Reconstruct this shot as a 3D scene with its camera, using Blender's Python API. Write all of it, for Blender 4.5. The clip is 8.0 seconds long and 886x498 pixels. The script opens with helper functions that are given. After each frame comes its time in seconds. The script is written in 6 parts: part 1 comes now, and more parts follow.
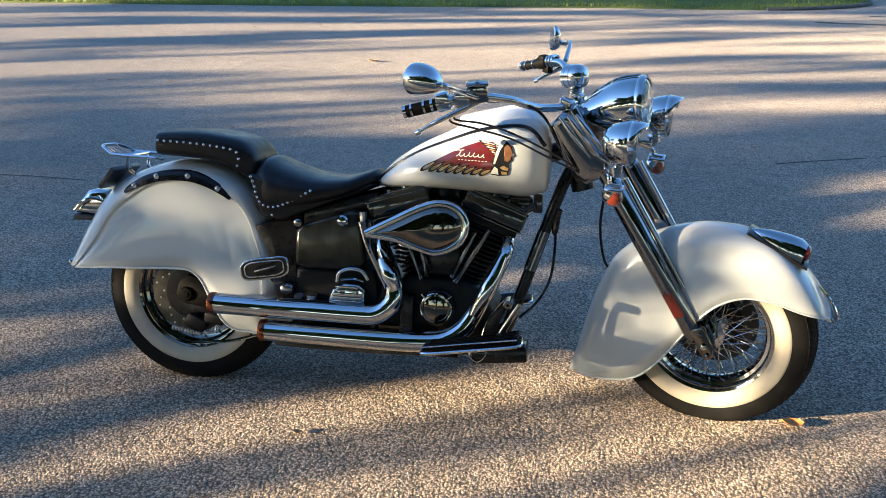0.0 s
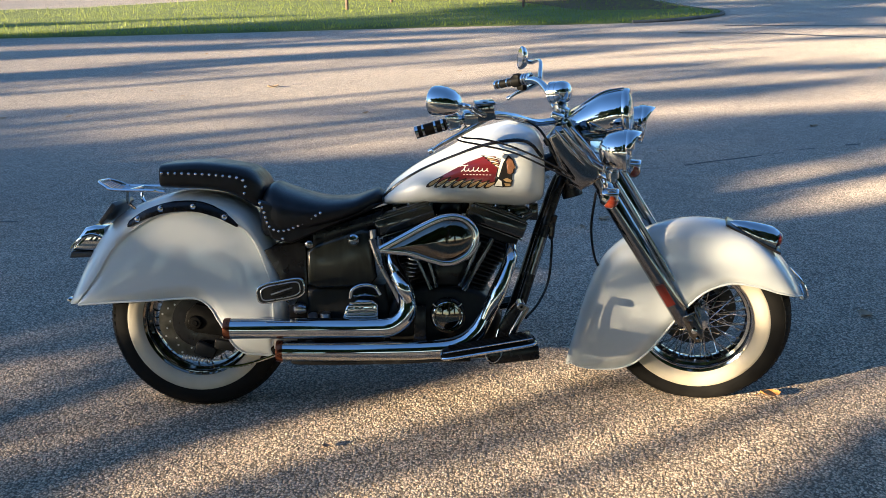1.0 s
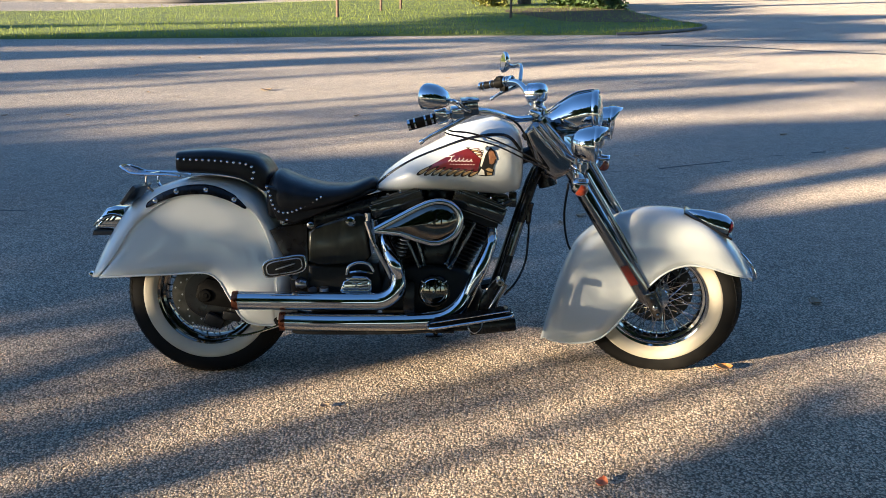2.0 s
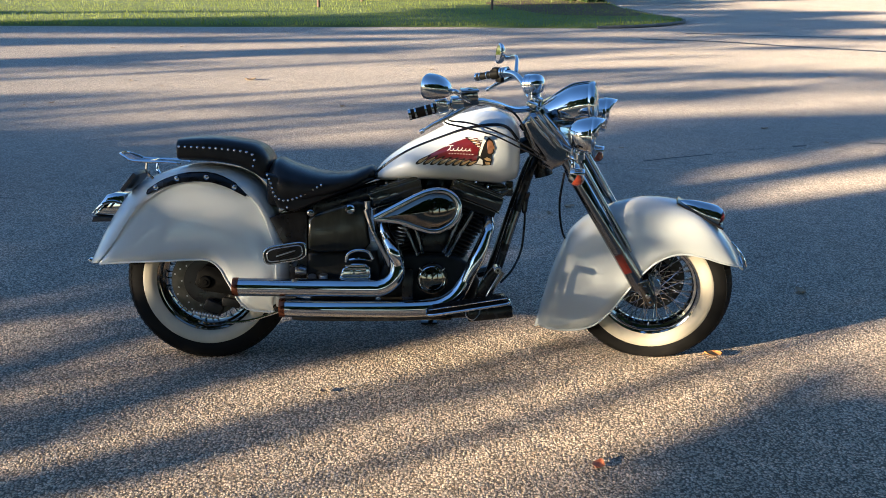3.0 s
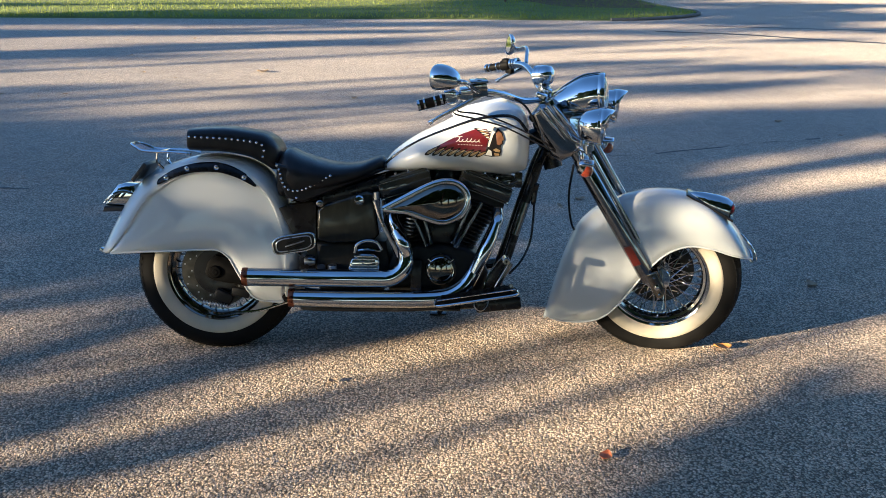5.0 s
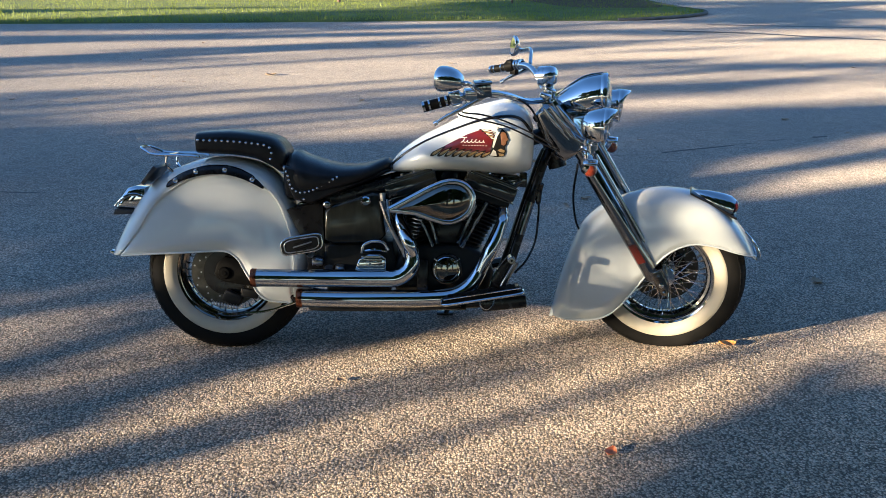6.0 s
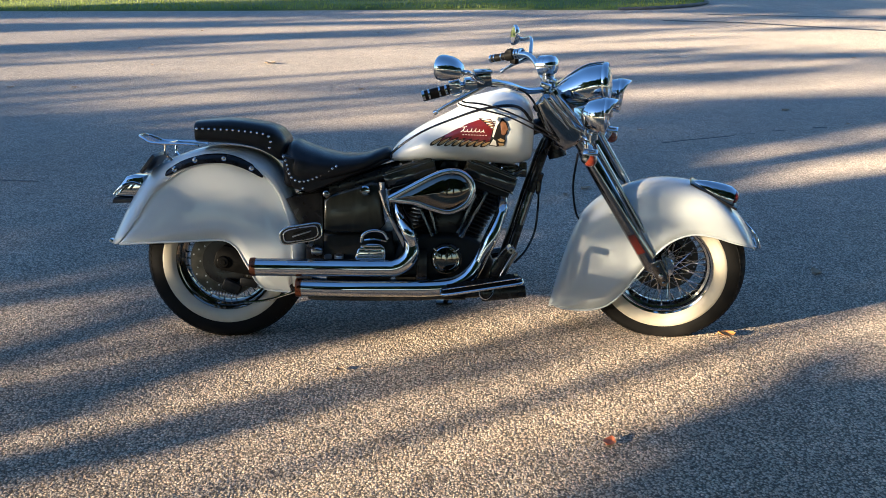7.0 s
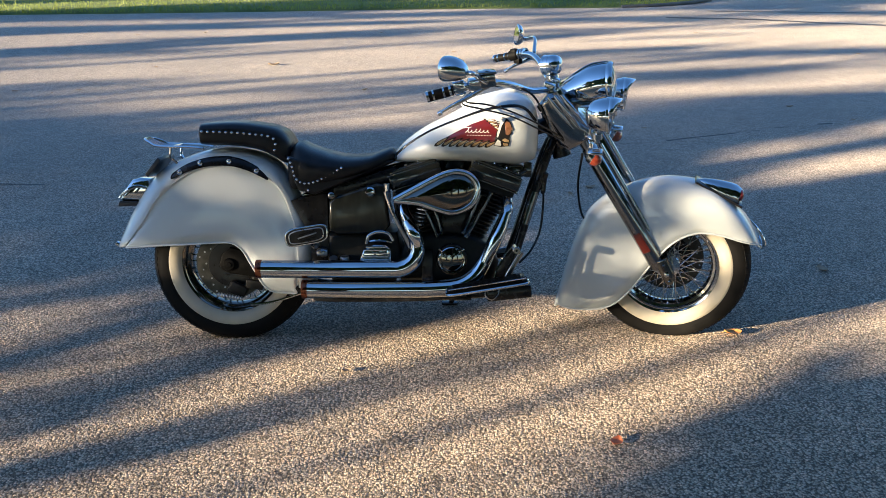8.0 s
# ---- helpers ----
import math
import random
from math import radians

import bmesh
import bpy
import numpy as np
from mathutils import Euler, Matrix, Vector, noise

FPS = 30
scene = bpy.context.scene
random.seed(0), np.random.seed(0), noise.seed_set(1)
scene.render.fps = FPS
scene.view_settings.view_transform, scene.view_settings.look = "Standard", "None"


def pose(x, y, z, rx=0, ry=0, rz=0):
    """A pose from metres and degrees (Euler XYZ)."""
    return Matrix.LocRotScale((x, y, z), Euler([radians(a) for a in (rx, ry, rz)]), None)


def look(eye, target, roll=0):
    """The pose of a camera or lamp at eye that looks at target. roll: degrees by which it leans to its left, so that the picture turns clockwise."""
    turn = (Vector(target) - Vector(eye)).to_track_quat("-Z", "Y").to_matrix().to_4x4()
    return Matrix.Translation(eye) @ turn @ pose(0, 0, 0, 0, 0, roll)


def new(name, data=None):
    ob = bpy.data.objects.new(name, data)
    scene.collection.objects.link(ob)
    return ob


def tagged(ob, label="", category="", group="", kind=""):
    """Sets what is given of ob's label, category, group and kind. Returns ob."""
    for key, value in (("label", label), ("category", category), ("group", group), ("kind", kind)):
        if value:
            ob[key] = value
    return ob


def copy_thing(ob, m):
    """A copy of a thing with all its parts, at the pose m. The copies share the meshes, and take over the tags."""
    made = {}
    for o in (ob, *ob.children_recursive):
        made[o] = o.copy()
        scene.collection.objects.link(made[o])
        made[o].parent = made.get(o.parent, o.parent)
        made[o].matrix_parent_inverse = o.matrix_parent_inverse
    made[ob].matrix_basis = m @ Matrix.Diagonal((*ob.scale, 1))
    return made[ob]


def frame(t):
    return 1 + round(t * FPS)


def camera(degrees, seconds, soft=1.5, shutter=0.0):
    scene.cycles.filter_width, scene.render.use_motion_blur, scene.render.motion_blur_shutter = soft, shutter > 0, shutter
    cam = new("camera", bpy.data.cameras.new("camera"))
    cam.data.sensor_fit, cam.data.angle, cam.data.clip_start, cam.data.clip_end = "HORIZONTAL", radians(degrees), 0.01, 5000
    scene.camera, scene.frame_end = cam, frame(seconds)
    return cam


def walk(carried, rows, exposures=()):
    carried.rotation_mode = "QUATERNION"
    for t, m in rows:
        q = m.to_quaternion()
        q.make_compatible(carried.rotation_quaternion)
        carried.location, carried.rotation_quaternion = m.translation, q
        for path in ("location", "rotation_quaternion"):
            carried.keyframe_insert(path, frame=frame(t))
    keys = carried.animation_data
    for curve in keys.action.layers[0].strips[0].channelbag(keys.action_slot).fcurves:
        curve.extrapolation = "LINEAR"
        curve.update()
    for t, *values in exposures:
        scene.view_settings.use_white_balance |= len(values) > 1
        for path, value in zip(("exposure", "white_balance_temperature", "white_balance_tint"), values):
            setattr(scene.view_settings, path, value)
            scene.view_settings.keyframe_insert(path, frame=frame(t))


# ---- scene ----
EXPOSURE, KELVIN, SUN, SKY = 2.63, 4740, 4.8, 0.0465
cam = camera(53.1, 8.0, 0.7)
PATH = [
    (0, (1.2985, -2.6557, 1.5113), (1.0349, -0.9866, 0.8893), 0.4),
    (0.2, (1.1919, -2.6645, 1.5382), (0.9967, -0.9886, 0.9154), 0.6),
    (0.5, (1.0311, -2.7253, 1.5195), (0.9425, -1.0342, 0.9083), 0.4),
    (0.7, (0.9287, -2.7557, 1.5211), (0.9019, -1.0597, 0.9190), 0.3),
    (1, (0.8787, -2.8568, 1.5447), (0.8686, -1.1546, 0.9587), -0.8),
    (1.5, (0.9148, -3.0608, 1.5474), (0.8989, -1.3503, 0.9875), -0.7),
    (2, (0.8708, -3.2069, 1.5600), (0.8908, -1.4987, 0.9911), 0.3),
    (3.5, (0.7805, -3.2624, 1.5618), (0.8525, -1.5623, 0.9758), 1.1),
    (4, (0.7820, -3.2540, 1.5591), (0.8504, -1.5544, 0.9695), 1.4),
    (4.5, (0.7928, -3.2534, 1.5555), (0.8470, -1.5558, 0.9569), 1.5),
    (6, (0.8180, -3.3026, 1.5618), (0.8400, -1.6032, 0.9668), 0.4),
    (6.5, (0.8159, -3.3011, 1.5645), (0.8400, -1.6032, 0.9650), 0.6),
    (7, (0.8164, -3.2983, 1.5609), (0.8405, -1.6067, 0.9461), 0.6),
    (7.5, (0.8119, -3.2980, 1.5654), (0.8334, -1.6077, 0.9470), 0.2),
    (8, (0.8147, -3.2985, 1.5672), (0.8288, -1.6075, 0.9506), -0.0),
]
walk(cam, [(t, look(eye, target, roll)) for t, eye, target, roll in PATH], [(k, EXPOSURE + stops, KELVIN + warm, 10) for k, stops, warm in ((0.0, 0.27, 180), (0.5, 0.21, 140), (1.0, 0.12, 160), (1.5, 0.05, 200), (2.0, 0.0, 60), (3.5, -0.02, 20), (4.5, 0.02, 20), (6.0, 0.05, 0), (8.0, 0.09, 30))])

# ---- light ----
SUN_AZ, SUN_EL = 27.0, 10.0          # heading in which shadows fall, and the sun's height, in degrees
SH = Vector((math.cos(radians(SUN_AZ)), math.sin(radians(SUN_AZ)), 0))
world = bpy.data.worlds.new("sky")
scene.world = world
world.use_nodes = True
wn = world.node_tree
sky = wn.nodes.new("ShaderNodeTexSky")
sky.sky_type, sky.sun_disc = "NISHITA", False
sky.sun_elevation = radians(SUN_EL)
sky.sun_rotation = radians(270 - SUN_AZ)
sky.air_density, sky.dust_density, sky.ozone_density = 1.0, 0.3, 1.6
wn.nodes["Background"].inputs["Strength"].default_value = SKY
wn.links.new(sky.outputs[0], wn.nodes["Background"].inputs[0])
sun = new("sun", bpy.data.lights.new("sun", "SUN"))
sun.data.energy, sun.data.angle, sun.data.color = SUN, radians(0.53), (1.0, 0.66, 0.305)
sun.matrix_world = look((0, 0, 20), Vector((0, 0, 20)) + SH * math.cos(radians(SUN_EL)) - Vector((0, 0, math.sin(radians(SUN_EL)))))


# ---- materials ----
def material(name, color, rough=0.5, metal=0.0, coat=0.0, coat_rough=0.05, spec=0.5):
    m = bpy.data.materials.new(name)
    m.use_nodes = True
    b = m.node_tree.nodes["Principled BSDF"]
    b.inputs["Base Color"].default_value = (*color, 1)
    b.inputs["Roughness"].default_value = rough
    b.inputs["Metallic"].default_value = metal
    b.inputs["Coat Weight"].default_value = coat
    b.inputs["Coat Roughness"].default_value = coat_rough
    b.inputs["Specular IOR Level"].default_value = spec
    return m


def nodes_of(m):
    return m.node_tree.nodes, m.node_tree.links, m.node_tree.nodes["Principled BSDF"]


def add_noise(m, scale, detail=4.0, coord="Object", kind="ShaderNodeTexNoise"):
    n, l, b = nodes_of(m)
    tc, t = n.new("ShaderNodeTexCoord"), n.new(kind)
    t.inputs["Scale"].default_value = scale
    if kind == "ShaderNodeTexNoise":
        t.inputs["Detail"].default_value = detail
    l.new(tc.outputs[coord], t.inputs["Vector"])
    return t


def ramp(m, src, stops):
    n, l, b = nodes_of(m)
    r = n.new("ShaderNodeValToRGB")
    e = r.color_ramp.elements
    e[0].position, e[0].color = stops[0][0], (*stops[0][1], 1)
    e[1].position, e[1].color = stops[-1][0], (*stops[-1][1], 1)
    for p, c in stops[1:-1]:
        x = e.new(p)
        x.color = (*c, 1)
    l.new(src, r.inputs[0])
    return r.outputs[0]


def mixed(m, fac, a, b_, mode="MIX"):
    n, l, b = nodes_of(m)
    x = n.new("ShaderNodeMix")
    x.data_type, x.blend_type = "RGBA", mode
    for sock, v in ((x.inputs[0], fac), (x.inputs[6], a), (x.inputs[7], b_)):
        if isinstance(v, (int, float)):
            sock.default_value = v
        elif isinstance(v, tuple):
            sock.default_value = (*v, 1)
        else:
            l.new(v, sock)
    return x.outputs[2]


def bump(m, height, strength, distance=0.01, normal=None):
    n, l, b = nodes_of(m)
    x = n.new("ShaderNodeBump")
    x.inputs["Strength"].default_value, x.inputs["Distance"].default_value = strength, distance
    l.new(height, x.inputs["Height"])
    if normal is not None:
        l.new(normal, x.inputs["Normal"])
    return x.outputs[0]


def vary(m, scale, colors, rough=None, strength=0.0, distance=0.002, fine=None, coord="Object"):
    """Grain at one or two scales for colour, roughness and relief."""
    n, l, b = nodes_of(m)
    t = add_noise(m, scale, 6, coord)
    l.new(ramp(m, t.outputs["Fac"], [(0.3, colors[0]), (0.7, colors[1])]), b.inputs["Base Color"])
    if rough:
        x = n.new("ShaderNodeMapRange")
        x.inputs[1].default_value, x.inputs[2].default_value = 0.3, 0.7
        x.inputs[3].default_value, x.inputs[4].default_value = rough
        l.new(t.outputs["Fac"], x.inputs[0])
        l.new(x.outputs[0], b.inputs["Roughness"])
    if strength:
        t2 = add_noise(m, fine or scale * 8, 3, coord)
        l.new(bump(m, t2.outputs["Fac"], strength, distance), b.inputs["Normal"])
    return m


PAINT = material("pearl_paint", (0.72, 0.70, 0.62), 0.34, 0.0, 0.75, 0.05)
vary(PAINT, 3.0, ((0.525, 0.555, 0.555), (0.57, 0.60, 0.60)), (0.3, 0.38))
CHROME = material("chrome", (0.80, 0.81, 0.83), 0.06, 1.0)
vary(CHROME, 14.0, ((0.56, 0.57, 0.59), (0.62, 0.63, 0.64)), (0.015, 0.05))
STEEL = vary(material("brushed_alloy", (0.45, 0.45, 0.46), 0.3, 1.0), 30, ((0.36, 0.36, 0.37), (0.52, 0.52, 0.53)), (0.22, 0.42), 0.1, 0.001)
DISC = vary(material("dark_disc_steel", (0.1, 0.1, 0.09), 0.35, 0.8), 30, ((0.035, 0.035, 0.03), (0.08, 0.078, 0.07)), (0.3, 0.45))
HOT = vary(material("heat_tinted_steel", (0.35, 0.14, 0.06), 0.3, 1.0), 40, ((0.16, 0.05, 0.025), (0.30, 0.12, 0.06)), (0.2, 0.4))
BLACK = vary(material("black_enamel", (0.012, 0.012, 0.013), 0.25, spec=0.3), 20, ((0.006, 0.006, 0.007), (0.012, 0.012, 0.013)), (0.14, 0.3))
CASE = vary(material("black_crinkle", (0.02, 0.02, 0.02), 0.5, spec=0.22), 30, ((0.007, 0.007, 0.007), (0.016, 0.016, 0.015)), (0.38, 0.56), 0.25, 0.001, 600)
GLOSS = vary(material("smoked_black_gloss", (0.02, 0.02, 0.018), 0.10, 0.0, 0.8, 0.05, 0.5), 9, ((0.014, 0.015, 0.013), (0.030, 0.030, 0.026)), (0.06, 0.16))
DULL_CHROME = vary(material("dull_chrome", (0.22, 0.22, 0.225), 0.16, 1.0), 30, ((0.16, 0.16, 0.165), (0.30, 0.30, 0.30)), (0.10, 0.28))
# brownish tone; timing cover and dome carry their reflections in this colour
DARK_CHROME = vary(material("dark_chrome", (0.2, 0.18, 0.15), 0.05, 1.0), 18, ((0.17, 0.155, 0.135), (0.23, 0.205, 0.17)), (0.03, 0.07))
# chrome darkened to carry dark reflections of trees and ground in its colour
DARKENED_CHROME = vary(material("darkened_chrome", (0.3, 0.3, 0.31), 0.06, 1.0), 3, ((0.25, 0.25, 0.26), (0.30, 0.30, 0.31)), (0.04, 0.08))
# shaded copy of chrome: darker reflections and less glare put into its colour
DIMMED_CHROME = material("dimmed_chrome", (0.52, 0.525, 0.54), 0.08, 1.0)
LEATHER = vary(material("black_leather", (0.016, 0.015, 0.016), 0.36, spec=0.32), 26, ((0.006, 0.006, 0.007), (0.014, 0.013, 0.014)), (0.30, 0.44), 0.35, 0.0012, 420)
RUBBER = vary(material("tyre_rubber", (0.02, 0.02, 0.02), 0.75, spec=0.15), 18, ((0.004, 0.004, 0.004), (0.009, 0.0085, 0.008)), (0.65, 0.85), 0.2, 0.001, 300)
GRIP = vary(material("grip_rubber", (0.008, 0.008, 0.008), 0.6, spec=0.06), 30, ((0.002, 0.002, 0.002), (0.0042, 0.0042, 0.0042)), (0.45, 0.6))
WHITEWALL = vary(material("whitewall_rubber", (0.62, 0.58, 0.47), 0.55), 12, ((0.43, 0.39, 0.295), (0.49, 0.45, 0.355)), (0.5, 0.65), 0.05, 0.001)
REDLENS = material("red_lens", (0.17, 0.007, 0.005), 0.10, 0.0, 1.0, 0.03)
AMBER = material("amber_lens", (0.19, 0.030, 0.008), 0.10, 0.0, 1.0, 0.03)
REFLECTOR = vary(material("red_reflector", (0.42, 0.05, 0.02), 0.3), 300, ((0.075, 0.011, 0.007), (0.12, 0.018, 0.009)))
LENS = material("lamp_glass", (0.85, 0.86, 0.84), 0.03)
LENS.node_tree.nodes["Principled BSDF"].inputs["Transmission Weight"].default_value = 0.85
MIRROR = material("mirror_glass", (0.9, 0.91, 0.9), 0.01, 1.0)
RED = vary(material("emblem_red", (0.22, 0.012, 0.014), 0.3, 0, 1.0), 30, ((0.075, 0.004, 0.007), (0.115, 0.007, 0.009)))
GOLD = vary(material("emblem_gold", (0.50, 0.33, 0.10), 0.3, 0, 1.0), 60, ((0.26, 0.17, 0.06), (0.40, 0.28, 0.12)))
TAN = vary(material("emblem_tan", (0.18, 0.085, 0.04), 0.3, 0, 1.0), 60, ((0.13, 0.055, 0.025), (0.22, 0.11, 0.05)))
CREAM = material("emblem_cream", (0.70, 0.68, 0.60), 0.3, 0, 1.0)
INK = material("emblem_black", (0.010, 0.009, 0.008), 0.45, 0, 0.15, spec=0.2)
PLATE = vary(material("plate_metal", (0.05, 0.05, 0.055), 0.3, 0.4), 20, ((0.04, 0.04, 0.045), (0.07, 0.07, 0.075)))


def asphalt():
    """Coarse worn asphalt: irregular stones of two sizes in a dark binder, with pits between them."""
    m = material("asphalt", (0.2, 0.18, 0.16), 0.85, spec=0.25)
    n, l, b = nodes_of(m)
    b.inputs["Diffuse Roughness"].default_value = 1.0
    tc0, warp, mixv = n.new("ShaderNodeTexCoord"), n.new("ShaderNodeTexNoise"), n.new("ShaderNodeVectorMath")
    warp.inputs["Scale"].default_value, warp.inputs["Detail"].default_value = 95.0, 3.0
    l.new(tc0.outputs["Object"], warp.inputs["Vector"])
    mixv.operation = "MULTIPLY_ADD"
    l.new(warp.outputs["Color"], mixv.inputs[0])
    mixv.inputs[1].default_value = (0.009, 0.009, 0.0)
    l.new(tc0.outputs["Object"], mixv.inputs[2])
    v = add_noise(m, 122, coord="Object", kind="ShaderNodeTexVoronoi")
    v2 = add_noise(m, 250, coord="Object", kind="ShaderNodeTexVoronoi")
    l.new(mixv.outputs[0], v.inputs["Vector"])
    l.new(mixv.outputs[0], v2.inputs["Vector"])
    sep = n.new("ShaderNodeSeparateColor")
    l.new(v.outputs["Color"], sep.inputs[0])
    stone = ramp(m, sep.outputs[0], [(0.0, (0.17, 0.16, 0.145)), (0.15, (0.31, 0.29, 0.255)), (0.5, (0.44, 0.405, 0.35)), (0.85, (0.52, 0.48, 0.415)), (1.0, (0.68, 0.635, 0.56))])
    tint = ramp(m, sep.outputs[1], [(0.0, (1.06, 0.97, 0.90)), (0.5, (1, 1, 1)), (1.0, (0.96, 1.0, 1.03))])
    stone = mixed(m, 1.0, stone, tint, "MULTIPLY")
    pit = ramp(m, v.outputs["Distance"], [(0.43, (1, 1, 1)), (0.64, (0.27, 0.265, 0.255))])
    pit2 = ramp(m, v2.outputs["Distance"], [(0.45, (1, 1, 1)), (0.75, (0.72, 0.71, 0.70))])
    base = mixed(m, 1.0, stone, mixed(m, 1.0, pit, pit2, "MULTIPLY"), "MULTIPLY")
    big = add_noise(m, 0.55, 5)
    base = mixed(m, 1.0, base, ramp(m, big.outputs["Fac"], [(0.3, (0.82, 0.82, 0.83)), (0.7, (1.12, 1.10, 1.06))]), "MULTIPLY")
    mid = add_noise(m, 7, 5)
    base = mixed(m, 1.0, base, ramp(m, mid.outputs["Fac"], [(0.3, (0.86, 0.86, 0.86)), (0.7, (1.1, 1.1, 1.1))]), "MULTIPLY")
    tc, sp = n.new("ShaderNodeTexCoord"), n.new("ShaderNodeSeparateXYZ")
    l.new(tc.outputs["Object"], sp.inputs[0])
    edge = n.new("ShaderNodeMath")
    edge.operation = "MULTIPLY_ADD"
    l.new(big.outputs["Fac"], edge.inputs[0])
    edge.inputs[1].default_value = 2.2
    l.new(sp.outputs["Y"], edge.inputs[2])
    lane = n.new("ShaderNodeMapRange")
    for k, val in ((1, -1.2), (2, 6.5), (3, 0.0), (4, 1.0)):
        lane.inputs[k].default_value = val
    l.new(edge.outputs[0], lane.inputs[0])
    # further out along y the tones are evened, paler and less tan
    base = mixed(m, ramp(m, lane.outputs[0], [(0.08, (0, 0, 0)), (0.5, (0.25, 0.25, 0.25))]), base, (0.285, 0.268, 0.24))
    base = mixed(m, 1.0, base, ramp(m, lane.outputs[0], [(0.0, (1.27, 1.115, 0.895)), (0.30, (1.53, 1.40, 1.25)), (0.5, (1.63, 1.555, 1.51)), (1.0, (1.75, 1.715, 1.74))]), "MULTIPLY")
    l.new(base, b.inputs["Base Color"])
    hgt = mixed(m, 0.35, ramp(m, v.outputs["Distance"], [(0.15, (1, 1, 1)), (0.72, (0, 0, 0))]), ramp(m, v2.outputs["Distance"], [(0.1, (1, 1, 1)), (0.75, (0, 0, 0))]))
    fine = add_noise(m, 260, 3)
    l.new(bump(m, hgt, 1.0, 0.007, bump(m, fine.outputs["Fac"], 0.6, 0.0025)), b.inputs["Normal"])
    return m


def smeared():
    """Black enamel with faint upright smears of dried water."""
    m = material("smeared_enamel", (0.01, 0.01, 0.01), 0.2, 0.0, 0.25, 0.05, 0.2)
    n, l, b = nodes_of(m)
    tc, mp, t = n.new("ShaderNodeTexCoord"), n.new("ShaderNodeMapping"), n.new("ShaderNodeTexNoise")
    mp.inputs["Scale"].default_value = (38, 38, 11)
    t.inputs["Scale"].default_value = 1.0
    t.inputs["Detail"].default_value = 5
    l.new(tc.outputs["Object"], mp.inputs[0])
    l.new(mp.outputs[0], t.inputs["Vector"])
    l.new(ramp(m, t.outputs["Fac"], [(0.45, (0.010, 0.011, 0.010)), (0.66, (0.016, 0.018, 0.015)), (0.74, (0.034, 0.037, 0.032))]), b.inputs["Base Color"])
    l.new(ramp(m, t.outputs["Fac"], [(0.4, (0.08, 0.08, 0.08)), (0.75, (0.24, 0.24, 0.24))]), b.inputs["Coat Roughness"])
    return m


SMEARED = smeared()
ASPHALT = asphalt()
CONCRETE = vary(material("pale_concrete", (0.42, 0.39, 0.35), 0.85), 0.8, ((0.50, 0.47, 0.42), (0.62, 0.58, 0.52)), None, 0.3, 0.004, 60)
KERB = vary(material("kerb_concrete", (0.25, 0.23, 0.20), 0.85), 2.5, ((0.09, 0.085, 0.075), (0.18, 0.165, 0.145)), None, 0.4, 0.004, 70)
SOIL = vary(material("lawn_soil", (0.06, 0.09, 0.025), 0.9), 1.2, ((0.07, 0.095, 0.022), (0.14, 0.175, 0.04)), None, 0.6, 0.02, 40)
# brown of mulch and of the shade on the lawn's right end
MULCH_SHADE = vary(material("mulch", (0.07, 0.045, 0.025), 0.9), 6, ((0.045, 0.03, 0.018), (0.10, 0.065, 0.035)), None, 0.8, 0.02, 50)
TAR = vary(material("tar_seal", (0.04, 0.04, 0.042), 0.6), 12, ((0.03, 0.03, 0.032), (0.06, 0.058, 0.056)), None, 0.3, 0.003, 90)
BARK = vary(material("bark", (0.10, 0.075, 0.05), 0.9), 5, ((0.06, 0.045, 0.032), (0.15, 0.115, 0.08)), None, 0.9, 0.03, 22)
TIMBER = vary(material("weathered_post", (0.22, 0.16, 0.10), 0.85), 9, ((0.09, 0.06, 0.04), (0.16, 0.11, 0.075)), None, 0.5, 0.006, 60)


def leaf_material(name, a, b_):
    m = material(name, a, 0.55)
    n, l, b = nodes_of(m)
    g = n.new("ShaderNodeNewGeometry")
    l.new(ramp(m, g.outputs["Random Per Island"], [(0.0, a), (1.0, b_)]), b.inputs["Base Color"])
    b.inputs["Subsurface Weight"].default_value = 0.0
    t = n.new("ShaderNodeBsdfTranslucent")
    t.inputs["Color"].default_value = (b_[0] * 1.3, b_[1] * 1.3, b_[2] * 0.8, 1)
    mx = n.new("ShaderNodeMixShader")
    mx.inputs[0].default_value = 0.2
    l.new(b.outputs[0], mx.inputs[1])
    l.new(t.outputs[0], mx.inputs[2])
    l.new(mx.outputs[0], n["Material Output"].inputs[0])
    return m


LEAF = leaf_material("leaves", (0.03, 0.058, 0.014), (0.075, 0.12, 0.028))
SHRUB = leaf_material("shrub_leaves", (0.07, 0.09, 0.015), (0.22, 0.22, 0.04))
GRASS = leaf_material("grass_blades", (0.105, 0.155, 0.016), (0.26, 0.30, 0.034))
FALLEN = vary(material("fallen_leaf", (0.55, 0.25, 0.05), 0.6), 40, ((0.45, 0.16, 0.03), (0.65, 0.36, 0.08)))
FALLEN_RED = vary(material("fallen_leaf_rust", (0.45, 0.12, 0.04), 0.6), 40, ((0.36, 0.09, 0.03), (0.55, 0.18, 0.06)))
FALLEN_DRY = vary(material("fallen_leaf_dry", (0.30, 0.22, 0.14), 0.7), 40, ((0.22, 0.15, 0.09), (0.40, 0.31, 0.2)))


